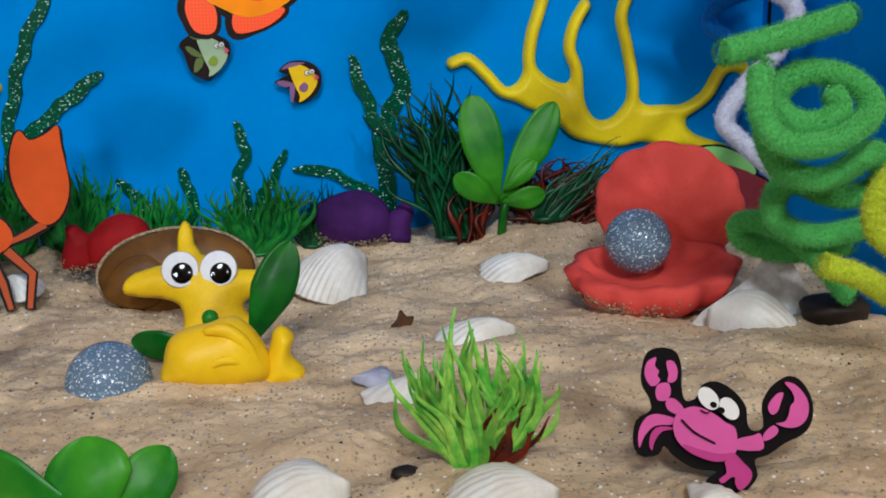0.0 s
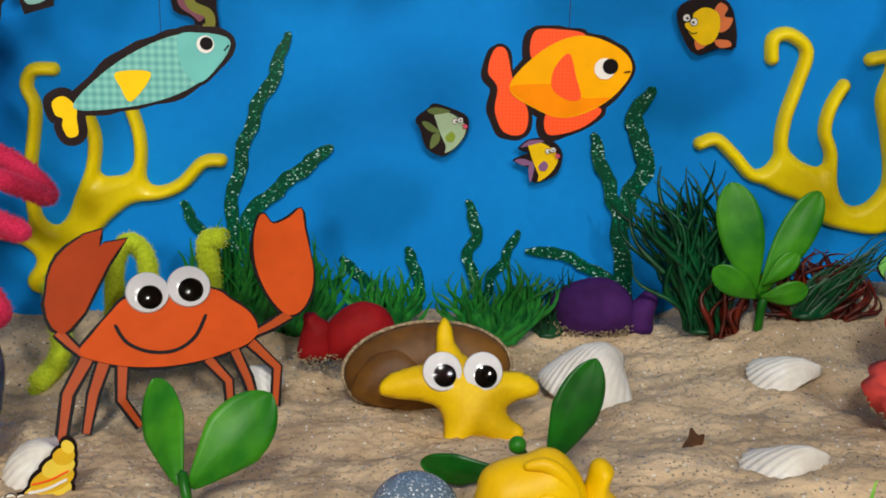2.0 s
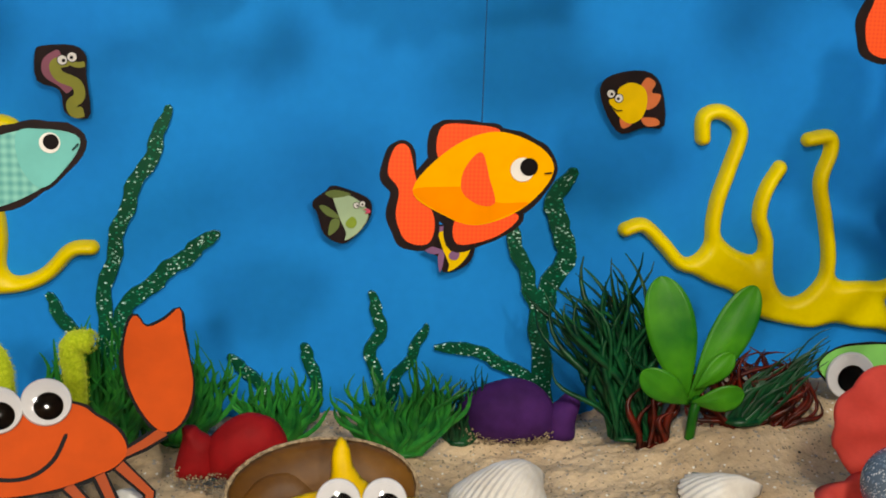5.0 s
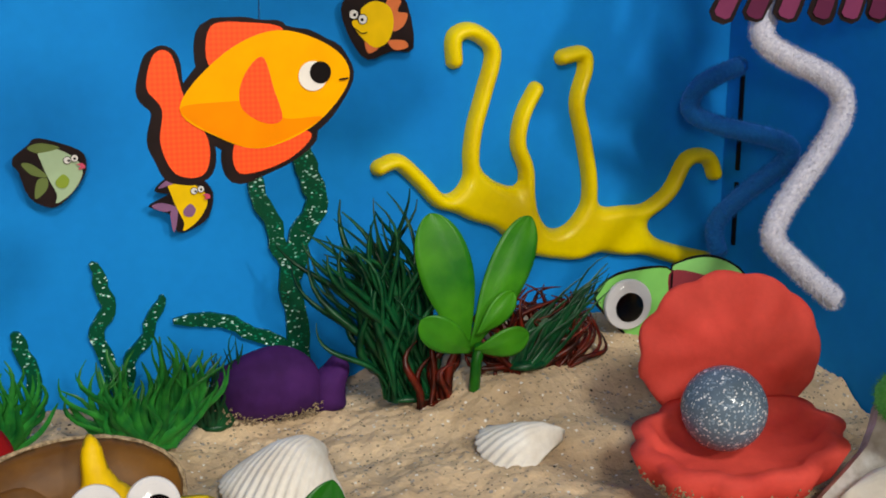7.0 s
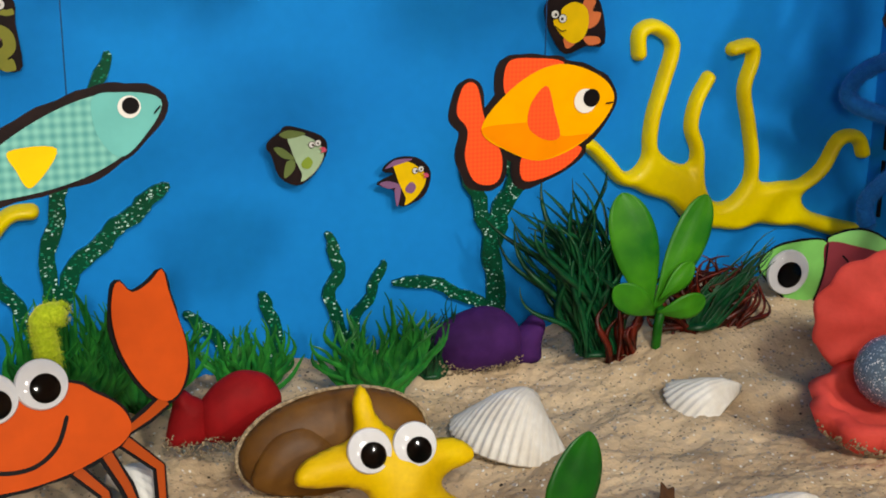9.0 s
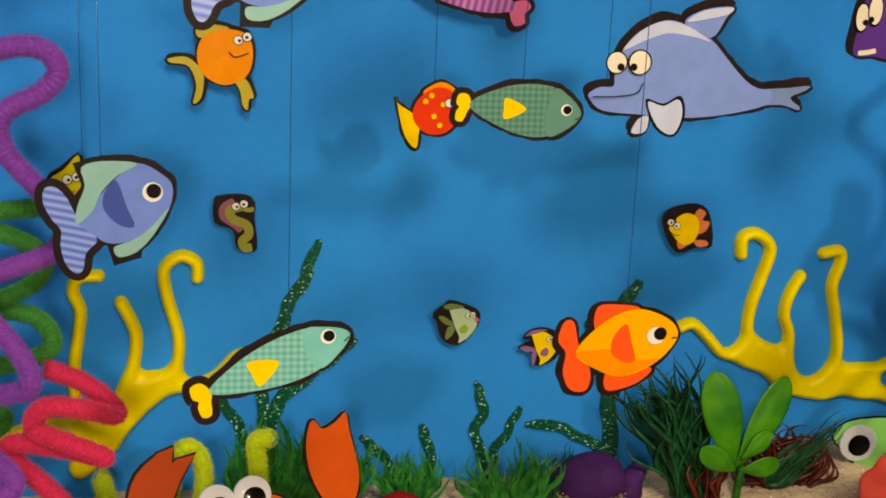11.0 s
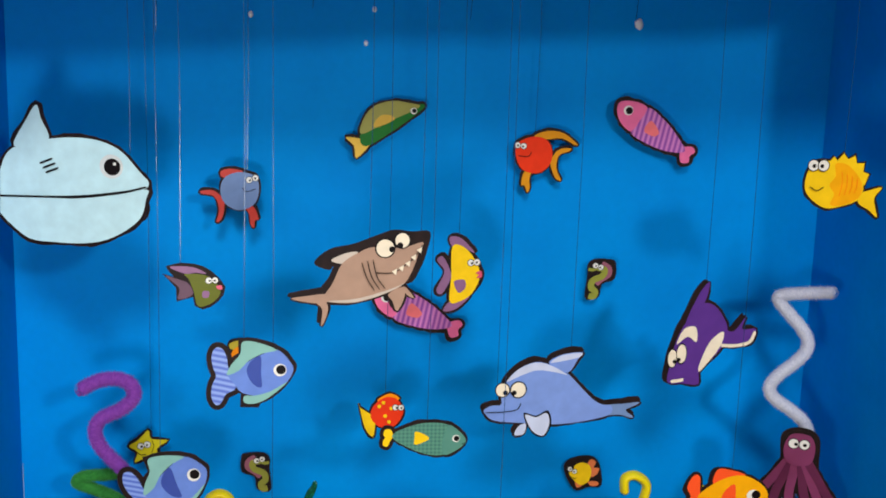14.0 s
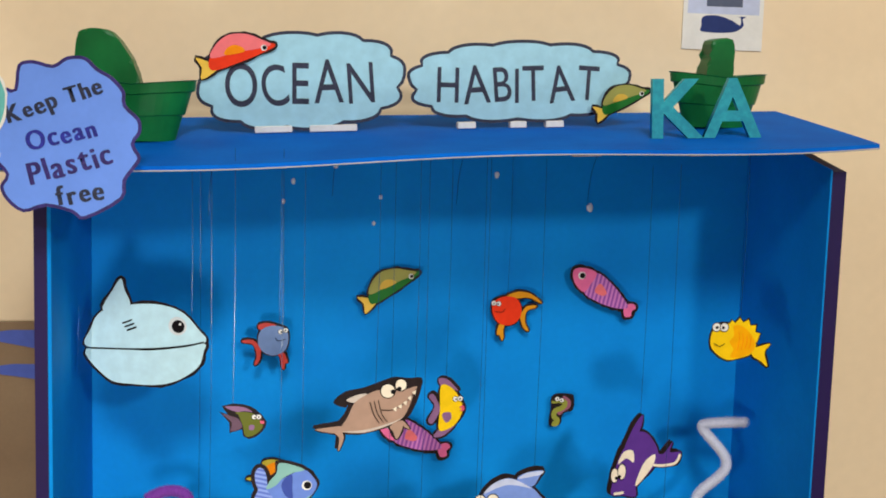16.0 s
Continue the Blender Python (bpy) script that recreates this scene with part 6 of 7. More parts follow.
GRASS = grass_mat("mid_green_plastic", lin(60, 158, 66), lin(22, 112, 54))
DKGRASS = grass_mat("dark_green_plastic", lin(22, 96, 56), lin(6, 56, 34))
LTGRASS = grass_mat("bright_green_plastic", lin(178, 226, 104), lin(92, 178, 66))
REDGRASS = grass_mat("red_brown_plastic", lin(124, 40, 24), lin(56, 26, 18))
LEAF = paint("glossy_green_leaf", lin(84, 160, 40), 0.38, lin(28, 108, 28), 48, 0.8, 0.15, 500)
DKLEAF = paint("dark_green_leaf", lin(36, 116, 30), 0.32, lin(14, 76, 24), 60, 0.8, 0.15, 500)


def blade(verts, faces, root, tip, bend, width, n=7, wave=0.0):
    """A slim folded blade from root to tip, bowed by bend."""
    root, tip, bend = Vector(root), Vector(tip), Vector(bend)
    d = tip - root
    side = d.cross(Vector((0.1, 1, 0.15))).normalized()
    fold = d.cross(side).normalized()
    k = len(verts)
    for i in range(n + 1):
        t = i / n
        p = root + d * t + bend * (4 * t * (1 - t)) + side * (wave * math.sin(7 * t + 40 * width))
        w = width * (1 - 0.85 * t ** 1.6)
        verts.extend(tuple(q * MM) for q in (p - side * w, p + fold * w * 0.6, p + side * w))
    for i in range(n):
        a = k + 3 * i
        faces.extend(((a, a + 1, a + 4, a + 3), (a + 1, a + 2, a + 5, a + 4)))


def tuft(name, at, n, high, spread, lean, width, material, label, seed, foot=3.0, sweep=(0, 0, 0), curl=0.06):
    ob = thing(name, at, label, "plastic plant", "plastic plants")
    rnd = random.Random(seed)
    verts, faces = [], []
    for _ in range(n):
        a = rnd.uniform(0, 6.283)
        r = rnd.random() ** 0.6
        h = high * rnd.uniform(0.55, 1.0) * (1 - 0.35 * r)
        root = (math.cos(a) * foot * rnd.random(), math.sin(a) * foot * 0.5 * rnd.random(), -1)
        tip = (math.cos(a) * spread * r + lean[0] * h / high, math.sin(a) * spread * 0.4 * r + lean[1] * h / high, h)
        bend = (math.cos(a) * spread * 0.18 + sweep[0] * rnd.uniform(0.5, 1.3), rnd.uniform(-1, 1) + sweep[1], h * 0.1 + sweep[2])
        blade(verts, faces, root, tip, bend, width * rnd.uniform(0.7, 1.2), 9, curl * high * rnd.uniform(-1, 1))
    me = bpy.data.meshes.new("foliage")
    me.from_pydata(verts, [], faces)
    for p in me.polygons:
        p.use_smooth = True
    me.materials.append(material)
    part("base", ball((0, 0, -0.5), foot, foot * 0.6, 1.6, 14, 8, 0.2, seed), material, ob, "moulded plastic foot", smooth=True)
    b = new("foliage", me)
    b.parent = ob
    tagged(b, kind="stuff")
    return ob


def tangle(name, at, n, length, fan, width, sway, foot, material, label, seed):
    """A bunch of limp straps that rise in a fan, bow outwards and curl at their ends."""
    ob = thing(name, at, label, "plastic plant", "plastic plants")
    rnd = random.Random(seed)
    verts, faces = [], []
    for _ in range(n):
        far, a = rnd.uniform(*length), radians(rnd.uniform(*fan))
        lean = rnd.uniform(-0.1, 0.45)
        way = Vector((math.cos(a), lean * 0.6, math.sin(a))).normalized()
        side = Vector((way.z, 0, -way.x))
        hang = side * (1 if math.cos(a) > 0 else -1)
        p0 = Vector((rnd.uniform(-1, 1) * foot, rnd.uniform(-0.4, 0.4) * foot, -1))
        turn, amp, bow = rnd.uniform(0, 6.3), sway * rnd.uniform(0.2, 0.55), rnd.uniform(-0.12, 0.14) * far
        line = []
        for i in range(13):
            t = i / 12
            p = p0 * (1 - 0.3 * t) + Vector((0, 0, 0.25 * far * t * (1 - t))) + way * (far * t) + side * (amp * (math.sin(turn + 5.5 * t) - math.sin(turn)) * t ** 0.6) + hang * (bow * t * t) - Vector((0, 0, abs(bow) * 0.6 * t ** 3))
            line.append((p.x, p.y + 0.4 * amp * math.sin(turn * 2 + 6 * t) * t, max(p.z, -1)))
        w0 = width * rnd.uniform(0.7, 1.25)
        roll = rnd.uniform(-0.7, 0.7)
        k = len(verts)
        for i, p in enumerate(line):
            d = (Vector(line[min(i + 1, 12)]) - Vector(line[max(i - 1, 0)])).normalized()
            flat = (d.cross(Vector((0, 1, 0))) + Vector((0, roll, 0))).normalized()
            out = d.cross(flat).normalized()
            w = w0 * (0.75 + 0.5 * math.sin(math.pi * i / 12)) * (1 - 0.75 * (i / 12) ** 3)
            c = Vector(p)
            verts.extend(tuple(q * MM) for q in (c - flat * w, c - out * (0.35 * w), c + flat * w, c + out * (0.35 * w)))
        for i in range(12):
            for m in range(4):
                u, v = k + 4 * i + m, k + 4 * i + (m + 1) % 4
                faces.append((u, v, v + 4, u + 4))
    me = bpy.data.meshes.new("foliage")
    me.from_pydata(verts, [], faces)
    for p in me.polygons:
        p.use_smooth = True
    me.materials.append(material)
    part("base", ball((0, 0, -0.5), foot, foot * 0.6, 1.6, 14, 8, 0.2, seed), material, ob, "moulded plastic foot", smooth=True)
    b = new("foliage", me)
    b.parent = ob
    tagged(b, kind="stuff")
    return ob


def add_leaf(parent, root, tip, width, curl, material, name="leaf", blunt=False):
    """A broad pointed leaf with a midrib fold and real thickness."""
    root, tip = Vector(root), Vector(tip)
    d = tip - root
    side = d.cross(Vector((0.05, 1, 0.1))).normalized()
    out = side.cross(d).normalized()
    if out.y > 0:
        out = -out
    bm = bmesh.new()
    n, m = 22, 8
    rows = {}
    for lay in (0, 1):
        for i in range(n + 1):
            t = 1 - (1 - i / n) ** 1.9
            w = width * (0.12 + 0.88 * min(1, t / 0.5) ** 0.9) * max(0.0, 1 - max(0.0, (t - 0.5) / 0.5) ** 2.6) ** 0.7 + 0.15
            if blunt:
                w = width * (0.14 + 0.86 * math.sin(math.pi / 2 * min(1, t / 0.62)) ** 1.3) * max(0.0, 1 - max(0.0, (t - 0.62) / 0.38) ** 2.4) ** 0.6 + 0.15
            for j in range(m + 1):
                u = j / m * 2 - 1
                p = root + d * t + side * (w * u) + out * (curl * 2.4 * t * (1 - t) - abs(u) * w * 0.05 + 0.25 * math.exp(-(u * 6) ** 2) + 0.35 * math.sin(5 * t + 2 * u))
                rows[lay, i, j] = bm.verts.new((p - out * (0.45 * lay)) * MM)
    for i in range(n):
        for j in range(m):
            for lay in (0, 1):
                q = [rows[lay, i, j], rows[lay, i, j + 1], rows[lay, i + 1, j + 1], rows[lay, i + 1, j]]
                bm.faces.new(q if lay == 0 else q[::-1])
    edge = [(i, 0) for i in range(n + 1)] + [(n, j) for j in range(1, m + 1)] + [(i, m) for i in range(n - 1, -1, -1)] + [(0, j) for j in range(m - 1, 0, -1)]
    for (a, b), (c, e) in zip(edge, edge[1:] + edge[:1]):
        bm.faces.new((rows[0, a, b], rows[1, a, b], rows[1, c, e], rows[0, c, e]))
    return part(name, bm, material, parent, smooth=True)


tuft("plastic_grass", (-78, -26, 8), 130, 50, 20, (2, -2), 1.2, GRASS, "mid-green plastic grass clump against the back panel", 1, 6)
tuft("plastic_grass", (-56, -20, 9), 100, 40, 21, (0, 0), 1.1, GRASS, "mid-green plastic grass clump against the back panel", 2, 6)
tuft("plastic_grass", (-24, -20, 9), 75, 28, 18, (0, 0), 1.1, GRASS, "low green plastic grass clump beside the clay fish", 3, 6)
tuft("plastic_grass", (14, -30, 9), 95, 34, 24, (0, 0), 1.15, GRASS, "spreading mid-green plastic grass clump", 4, 7)
tuft("plastic_grass", (34, -22, 9), 70, 28, 12, (5, 0), 0.6, DKGRASS, "thin dark green plastic grass clump", 5, 4)
tangle("plastic_weed", (88, -31, 14), 96, (30, 62), (88, 119), 0.95, 12, 7, DKGRASS, "tall dark green plastic water weed with curling straps", 6)
tangle("plastic_weed", (94, -36, 12), 9, (12, 24), (75, 112), 1.1, 8, 6, REDGRASS, "red-brown thin plastic stems in the sand", 7)
tangle("plastic_weed", (125, -36, 16), 110, (12, 30), (48, 128), 0.85, 16, 10, REDGRASS, "feathery red-brown plastic weed leaning over", 8)
tuft("plastic_weed", (121, -39, 22), 40, 31, 9, (30, 2), 0.85, DKGRASS, "dark green plastic needles above the red weed", 9, 6)
tuft("plastic_grass", (74, -240, 14), 84, 37, 21, (-3, 4), 1.15, LTGRASS, "bright yellow-green plastic needle tuft in the sand", 10, 4)
tuft("plastic_grass", (76, -240, 14), 14, 20, 8, (9, -3), 1.1, REDGRASS, "few red-brown needles in the bright tuft", 11, 3)
tuft("plastic_grass", (-186, -132, 6), 170, 36, 26, (0, 0), 0.9, LTGRASS, "bright green plastic grass bush at the box edge", 12, 12)
tuft("plastic_grass", (-200, -150, 6), 120, 34, 20, (0, 0), 0.9, LTGRASS, "bright green plastic grass bush at the box edge", 13, 10)

plant = thing("leafy_plant", (104, -40, 20), "glossy green plastic plant with broad leaves", "plastic plant", "plastic plants")
part("stem", tube([(0, 0, -4), (1, 1, 4), (2, 1, 9)], 1.6, 8), DKLEAF, plant, smooth=True)
for root, tip, w, c in (((-1, 3, 7), (-10.5, 8, 46.5), 7.6, 3), ((0, 3, 7), (20.5, 8, 43.5), 6.4, 3), ((-1, 0, 8), (-17.5, -3, 19), 4.8, 3), ((0, 0, 8), (15.5, -3, 12), 4.0, 3), ((1, 1, 12), (12.5, 1, 23.5), 3.4, 2)):
    add_leaf(plant, root, tip, w, c, LEAF, blunt=True)
sprig = thing("leafy_sprig", (12, -150, 10), "green plastic leaf sprig behind the yellow toy fish", "plastic plant", "plastic plants")
part("stem", tube([(-3, -8, 14), (0, -2, 8), (4, 4, 2)], 1.2, 8), DKLEAF, sprig, smooth=True)
part("bud", ball((-3, -8, 14), 2.3, u=14, v=10), LEAF, sprig, smooth=True)
add_leaf(sprig, (7, 6, 2), (19, 9, 31), 6.2, 3, DKLEAF)
add_leaf(sprig, (-6, -2, 4), (-27, 6, 3), 4.6, 3, DKLEAF)
front = thing("leafy_sprig", (-76, -152, 8), "bright green plastic leaf sprig in the sand before the crab", "plastic plant", "plastic plants")
part("stem", tube([(2, -4, -2), (0, 0, 6)], 1.4, 8), DKLEAF, front, smooth=True)
add_leaf(front, (-1, 0, 3), (-11, 26, 22), 6.5, 2, LEAF)
add_leaf(front, (2, 0, 2), (22, 12, 23), 8.5, 3, LEAF)
low = thing("leafy_sprig", (-6, -248, 6.5), "bright green plastic leaves lying low at the front", "plastic plant", "plastic plants")
part("stem", tube([(0, 0, -3), (1, 1, 4)], 1.4, 8), DKLEAF, low, smooth=True)
add_leaf(low, (-2, 0, 2), (-34, 16, 13), 7, 3, LEAF)
add_leaf(low, (0, 0, 1), (-4, 8, 18), 9.5, 4, LEAF)
add_leaf(low, (2, 1, 1), (14, 8, 15), 6, 4, LEAF)


# ---------- on top of the lid ----------
def text_mesh(body, size, bold=0.0, deep=0.0):
    """Words of the built-in font as a bmesh in the upright plane, centred."""
    cu = bpy.data.curves.new("words", "FONT")
    cu.body, cu.size, cu.offset, cu.extrude, cu.align_x, cu.align_y = body, size * MM, bold * MM, deep * MM, "CENTER", "CENTER"
    ob = bpy.data.objects.new("words", cu)
    scene.collection.objects.link(ob)
    bpy.context.view_layer.update()
    me = bpy.data.meshes.new_from_object(ob.evaluated_get(bpy.context.evaluated_depsgraph_get()))
    bpy.data.objects.remove(ob)
    bm = bmesh.new()
    bm.from_mesh(me)
    bpy.data.meshes.remove(me)
    bmesh.ops.transform(bm, matrix=Matrix.Rotation(radians(90), 4, "X"), verts=bm.verts[:])
    return bm


def moved(bm, dx, dy):
    """A copy set aside by dx, a hair further out."""
    c = bm.copy()
    bmesh.ops.translate(c, vec=Vector((dx * MM, -dy * MM, 0)), verts=c.verts[:])
    return c


def hand_text(words, size, bold, seed, squeeze=1.0, heavy=()):
    """A hand-written word: each letter a little turned, shifted and sized by itself."""
    rnd = random.Random(seed)
    made, x = [], 0.0
    for ch in words:
        if ch == " ":
            x += size * 0.3 * MM
            continue
        bm = text_mesh(ch, size * rnd.uniform(0.93, 1.07), bold)
        bm = join(bm, *[moved(bm, dx, 0.06 * k) for k, dx in enumerate(heavy, 1)])
        turn = Matrix.Rotation(radians(rnd.uniform(-6, 6)), 4, "Y")
        lo, hi = min(v.co.x for v in bm.verts), max(v.co.x for v in bm.verts)
        low = {"p": -0.21, "g": -0.21}.get(ch, 0.0) * size * MM
        bottom = min(v.co.z for v in bm.verts)
        up = low - bottom + rnd.uniform(-0.03, 0.03) * size * MM
        bmesh.ops.transform(bm, matrix=Matrix.Translation((x - lo * squeeze, 0, up)) @ turn @ Matrix.Diagonal((squeeze, 1, 1, 1)), verts=bm.verts[:])
        x += (hi - lo) * squeeze + size * 0.075 * MM
        made.append(bm)
    bm = join(*made)
    bmesh.ops.transform(bm, matrix=Matrix.Translation((-x / 2, 0, -0.34 * size * MM)), verts=bm.verts[:])
    return bm


MARKER = paint("dark_marker_ink", lin(52, 56, 78), 0.5, lin(36, 40, 60), 300, 0.9)
BLUEINK = paint("blue_marker_ink", lin(48, 54, 160), 0.5, lin(36, 36, 120), 300, 0.9)
VIOLETINK = paint("violet_marker_ink", lin(62, 48, 120), 0.5, lin(44, 34, 90), 300, 0.9)
SIGNBLUE = paint("cornflower_card", lin(112, 150, 232), 0.6, None, 40, 0.3)
FOAM = paint("white_foam", lin(236, 236, 236), 0.8)


def lobes(w, h, n, bump):
    """A cloud outline with n rounded lobes."""
    out = []
    for i in range(n * 7):
        a = 2 * math.pi * i / (n * 7)
        k = 1 + bump * (abs(math.sin(n * a / 2 + 0.9)) ** 0.8 - 0.6)
        c, s = math.cos(a), math.sin(a)
        out.append((w * k * math.copysign(abs(c) ** 0.9, c), h * k * math.copysign(abs(s) ** 0.75, s)))
    return out


def cloud(at, w, h, words, size, label, ry, n, squeeze=1.0):
    ob = thing("cloud_sign", at, label, "sign", "cloud signs", ry=ry)
    part("rim", card(lobes(w, h, n, 0.075), 0, 1.2), MARKER, ob, "dark marker rim")
    part("card", card(grow(lobes(w, h, n, 0.075), -1.9), -1.22, 0.2), SKY, ob)
    bm = hand_text(words, size, 0.1, n, squeeze)
    bmesh.ops.transform(bm, matrix=Matrix.Translation((0, -1.6 * MM, -1.5 * MM)), verts=bm.verts[:])
    part("lettering", bm, MARKER, ob, "hand-written dark capital letters")
    return ob


cloud((-82, -60, 438.5), 60, 28.5, "OCEAN", 36, "pale blue paper cloud sign lettered OCEAN", -4.4, 12, 0.7)
cloud((47, -60, 442), 66, 24, "HABITAT", 31, "pale blue paper cloud sign lettered HABITAT", -2.4, 13, 0.74)
for x, w in ((-98, 22), (-63, 28), (16, 11), (47, 10), (69, 11)):
    f = thing("foam_block", (x, -58, lid_top(x, -58)), "small white foam foot under the cloud sign", "foam block", "foam blocks", ry=-3)
    part("block", box(-w / 2, w / 2, -4, 4, 0, 4, 0.6), FOAM, f)
leaf_fish((-120, -63, 452), 12, 1.12, "red and pink paper fish on the cloud sign", SALMON, RED, ORANGE, group="paper fish on the lid")
leaf_fish((108, -66, 432), 18, 0.86, "green and olive paper fish beside the letters", KHAKI, GREEN, SANDYP, group="paper fish on the lid")

sign = thing("cloud_sign", (-202, -168, 407), "cornflower blue paper cloud with hand-written slogan", "sign", ry=2)
outline = smooth_line([(-19.2, 34.7), (-12.0, 37.4), (-2.5, 35.8), (4.1, 40.2), (13.0, 40.7), (19.4, 35.5), (26.4, 31.8), (32.7, 25.0), (33.5, 18.2), (40.5, 11.7), (41.3, 4.9), (38.1, -1.0), (41.7, -7.7), (38.5, -13.7), (34.7, -19.7), (33.3, -29.1),
                       (15.4, -40.0), (8.5, -36.9), (-4.0, -34.6), (-14.7, -38.1), (-23.3, -32.3), (-26.3, -25.5), (-23.6, -19.6), (-29.3, -13.0), (-30.1, -5.1), (-28.7, 8.7), (-25.6, 22.5), (-20.6, 22.8)], True, 3)
part("rim", card(outline, 0, 1.0), VIOLETINK, sign, "dark violet marker rim")
part("card", card(grow(outline, -1.7), -1.02, 0.2), SIGNBLUE, sign)
for words, x, z, size, turn, mat in (("Keep The", -1, 18.5, 11.8, 22, MARKER), ("Ocean", 3, 1.5, 12.8, 16, BLUEINK), ("Plastic", 7.5, -12, 16.2, 18, VIOLETINK), ("free", 13, -27, 13, 12, MARKER)):
    bm = hand_text(words, size, 0.02, int(size * 7 + turn), 0.86, (-0.6, -0.3, 0.3, 0.6))
    bmesh.ops.transform(bm, matrix=Matrix.Translation((x * MM, -1.5 * MM, z * MM)) @ Matrix.Rotation(radians(-turn), 4, "Y"), verts=bm.verts[:])
    part("lettering", bm, mat, sign)
part("support_strip", box(20, 30, 0.2, 34, -16, -13), SIGNBLUE, sign)

PAD = paint("cream_foam_pad", lin(214, 196, 168), 0.85, None, 200, 0.6)
for x, w in ((-77.5, 9), (71.8, 16), (132.4, 8), (-120, 6)):
    f = thing("foam_pad", (x, -143, lid_top(x, -143) - 5.4), "small cream foam pad stuck under the lid", "foam pad", "foam pads", ry=-3)
    part("pad", box(-w / 2, w / 2, -3, 3, 0, 2.4, 0.5), PAD, f)

BOATG = paint("green_plastic", lin(20, 112, 60), 0.35, lin(14, 92, 48), 40, 0.5, 0.08, 300)


def boat(at, size, rz, label, funnel):
    ob = thing("toy_boat", at, label, "toy boat", "toy boats", rz=rz)
    bm = bmesh.new()
    n, rows = 40, []
    prof = ((0.0, 0.62), (0.0, 0.66), (0.42, 0.78), (0.44, 0.82), (0.80, 0.92), (0.82, 0.98), (0.98, 1.0), (1.0, 1.04), (1.0, 0.96), (0.9, 0.93), (0.3, 0.7))
    for z, r in prof:
        rows.append([bm.verts.new(V((31 * r * math.cos(a) * (1 + 0.12 * max(0, math.cos(a))), 15 * r * math.sin(a), 32 * z + 3 * z * abs(math.cos(a)))))
                     for a in (2 * math.pi * i / n for i in range(n))])
    for a, b in zip(rows, rows[1:]):
        for i in range(n):
            bm.faces.new((a[i], a[(i + 1) % n], b[(i + 1) % n], b[i]))
    bm.faces.new(rows[0][::-1]), bm.faces.new(rows[-1])
    for v in bm.verts:
        v.co *= size
    part("hull", bm, BOATG, ob, "ribbed green plastic hull", smooth=False)
    cabin = card(smooth_line(funnel, True, 3), 8, 16)
    bmesh.ops.bevel(cabin, geom=[e for e in cabin.edges if abs(e.verts[0].co.y - e.verts[1].co.y) < 1e-6], offset=2.2 * MM, segments=2, affect="EDGES", profile=0.5)
    for v in cabin.verts:
        v.co *= size
    part("cabin", cabin, BOATG, ob, "green plastic funnel")
    return ob


boat((-176, -78, lid_top(-176, -78)), 1.0, 0, "green plastic toy boat on the blue lid", [(-29, 28), (-30.5, 56), (-27, 61), (-20, 62), (-11, 60), (-2, 48), (1, 42), (2.4, 28)])
boat((164, -68, lid_top(164, -68)), 0.93, 8, "green plastic toy boat behind the letters", [(-9, 24), (-9.4, 38), (-6.6, 46), (-6.4, 55), (8, 56), (8.4, 42), (7.4, 24)])
TEALG = paint("teal_glitter_foam", lin(40, 160, 172), 0.45, lin(24, 138, 156), 300, 0.6, 0.3, 1200)
for ch, x in (("K", 127), ("A", 161)):
    ob = thing("letter", (x, -113, lid_top(x, -113)), "teal foam capital letter standing on the lid", "letter", "letters", ry=-2)
    bm = text_mesh(ch, 46, 1.0, 2.2)
    lowest = min(v.co.z for v in bm.verts)
    for v in bm.verts:
        v.co.z -= lowest
    part("foam_letter", bm, TEALG, ob)

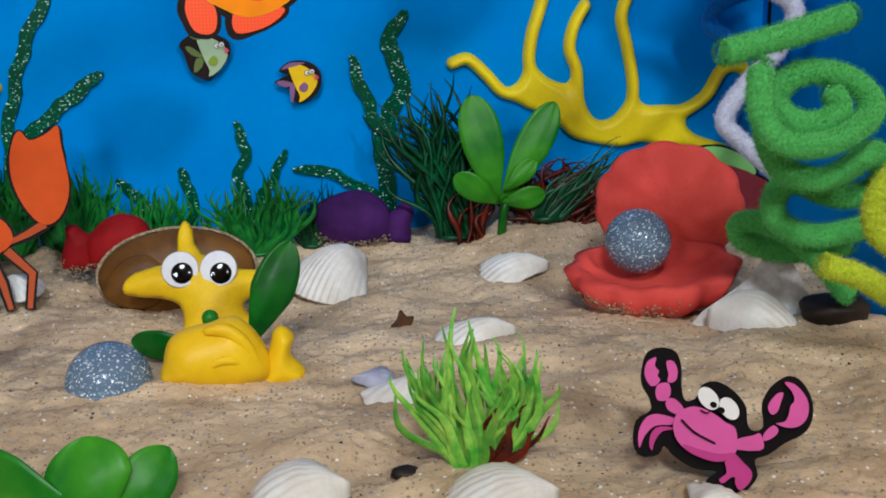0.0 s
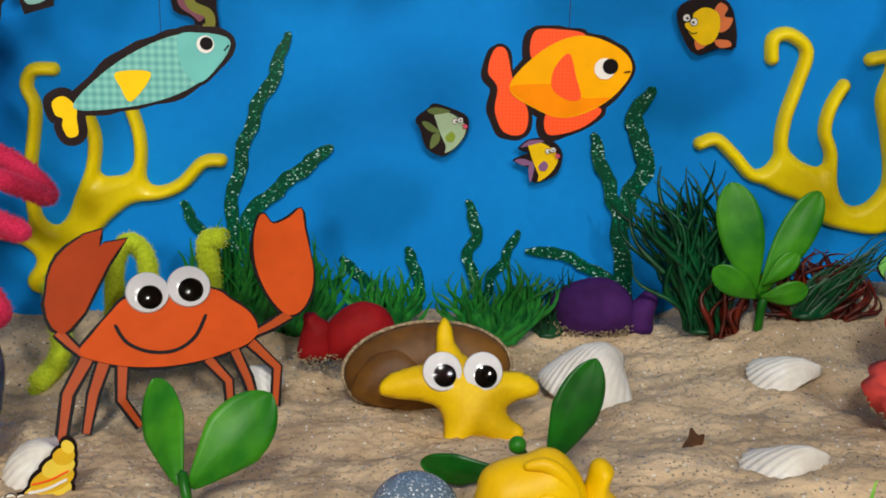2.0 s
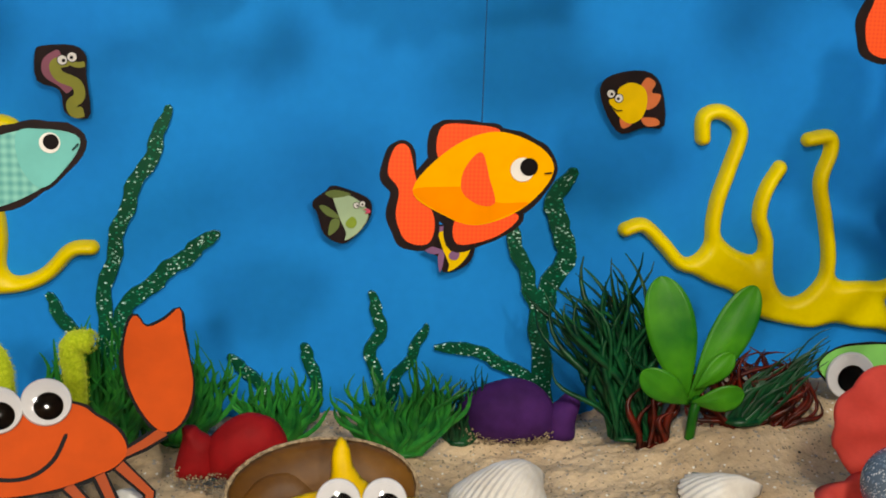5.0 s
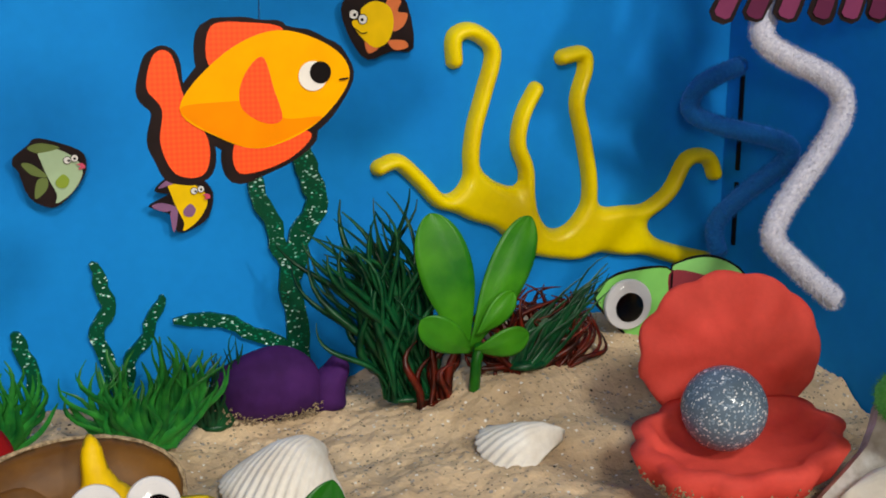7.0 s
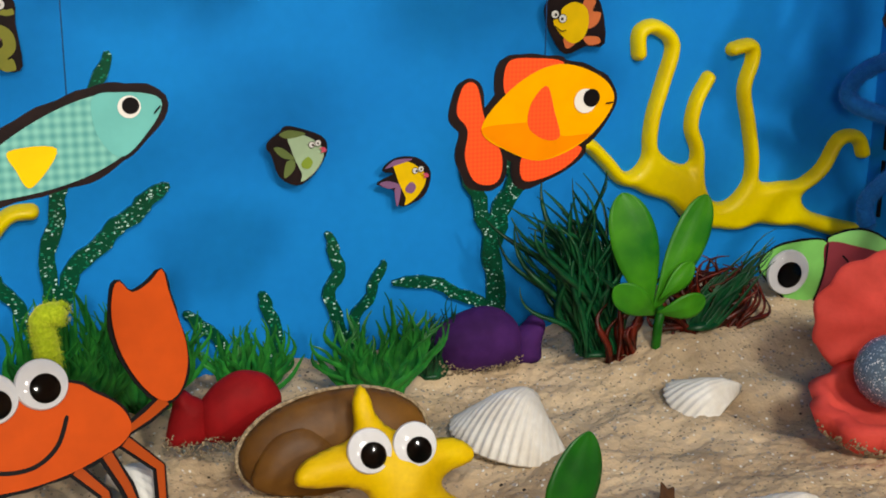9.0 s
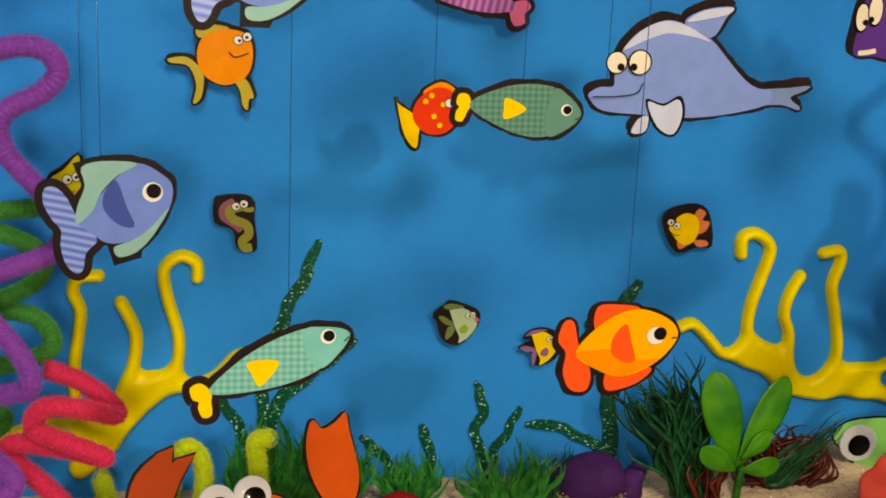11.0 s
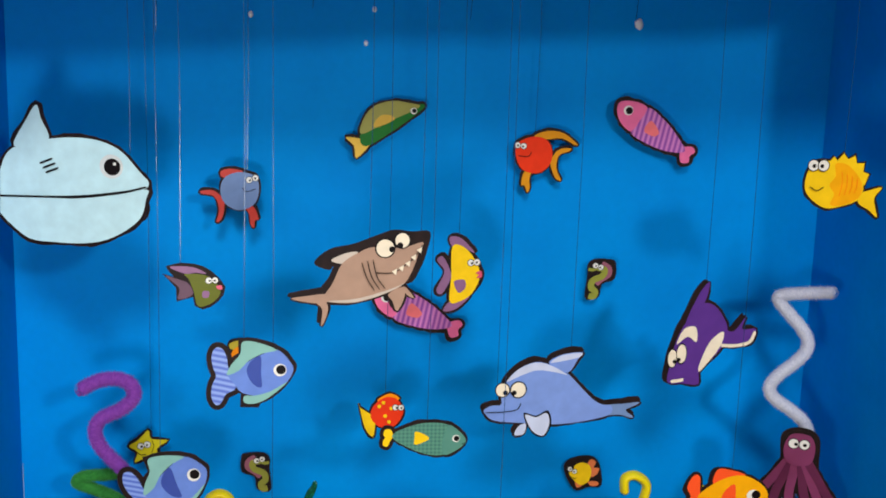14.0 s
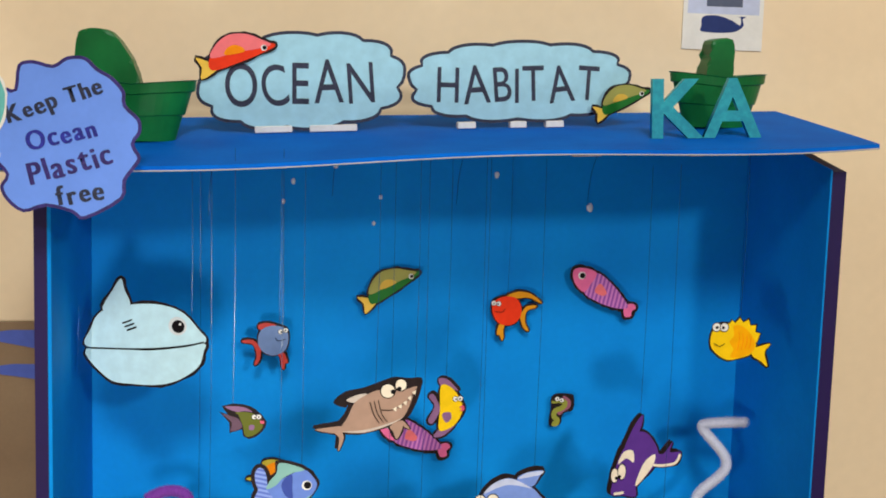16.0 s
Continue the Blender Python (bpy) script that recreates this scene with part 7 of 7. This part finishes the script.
# card on the wall, and the brown sheet beside the box
note = thing("wall_card", (201, 39.4, 504), "white and blue card with a dark whale, stuck on the wall", "card")
part("backing", card([(-28, -36), (28, -36), (28, 36), (-28, 36)], 0, 0.6), WHITE, note)
part("panel", card([(-25, -12), (25, -12), (25, 34), (-25, 34)], -0.62, 0.1), PALE, note)
part("name_bar", card([(-12, -7), (13, -7), (13, -1), (-12, -1)], -0.74, 0.1), ink("grey_ink", 90, 98, 120), note)
part("whale", card(S((-15, -20), (-14, -14), (-4, -13), (6, -16), (12, -19), (12, -14), (9, -13.4), (16, -13.4), (13.6, -15), (14, -20), (6, -24), (-14, -24), n=5), -0.62, 0.2), ink("navy_ink", 34, 52, 110), note)
# The sheet's brown paints the shadow that falls on the wall here.
board = thing("wall_shadow_board", (-330, 37, 100), "brown sheet for the shadowed wall beside the box, with blue paper points", "board")
part("sheet", card([(-120, -115), (112, -115), (112, 176), (-120, 172)], 0, 3), paint("wall_shadow_brown", lin(150, 128, 104), 0.8, lin(138, 116, 94), 20, 0.5), board)
for z in (158, 135):
    part("paper_point", card([(30, z + 8), (112, z - 7 if z > 140 else z - 3), (112, z + 12), (60, z + 12)], -3.2, 0.4), ink("blue_paper", 92, 110, 190), board)

# teal paper fish taped behind the slogan cloud, and small bits inside the box
side_fish = slim_fish((-233, -169.8, 419.3), TEAL, TEAL, 80, "teal paper fish with white rim stuck beside the slogan cloud", [], 0.92, 0.8)
for child in side_fish.children:
    if child.name.startswith("backing"):
        child.data.materials[0] = WHITE
small_fish((-141.5, -79, 276), "small olive paper fish half hidden behind the whale", LTGREEN, OLIVE, MAUVE, 0.8, True, [(-2, 5, 116)])
part("tape", card([(-41, -23), (-33, -22), (-32, 14), (-40, 17)], -1.4, 0.12), thin_clear("clear_sticky_tape", 0.15), whale, "shiny clear sticky tape")
GLUE = paint("white_glue", lin(226, 232, 238), 0.2, None, 300, 0.3, specular=0.6)
for x, z, r in ((-93, 362, 1.3), (-35, 349, 1.1), (-31, 366, 1.2), (106, 362, 2.3), (-87, 375, 1.4), (44, 382, 1.6), (-60, 386, 1.8)):
    g = thing("glue_drop", (x, -0.4, z), "small white dried glue drop on the back panel", "glue drop", "glue drops")
    part("drop", ball((0, 0, 0), r, 0.8, r * 1.3, 12, 8, 0.3, x), GLUE, g, smooth=True)
for x0, x1, z in ((-140, -112, 352), (18, 40, 362), (104, 130, 360), (-62, -30, 366)):
    loose = thing("loose_thread", (x0, -2, z), "thin clear thread looped up to the lid", "thread", "loose threads")
    top = lid_top(x1, -60) - 3 - z
    part("loop", tube(smooth_line([(0, 1.6, 0), (2, -4, top * 0.55), ((x1 - x0) * 0.35, -26, top * 0.9), (x1 - x0, -58, top)], False, 8), 0.14, 5), THREAD, loose)
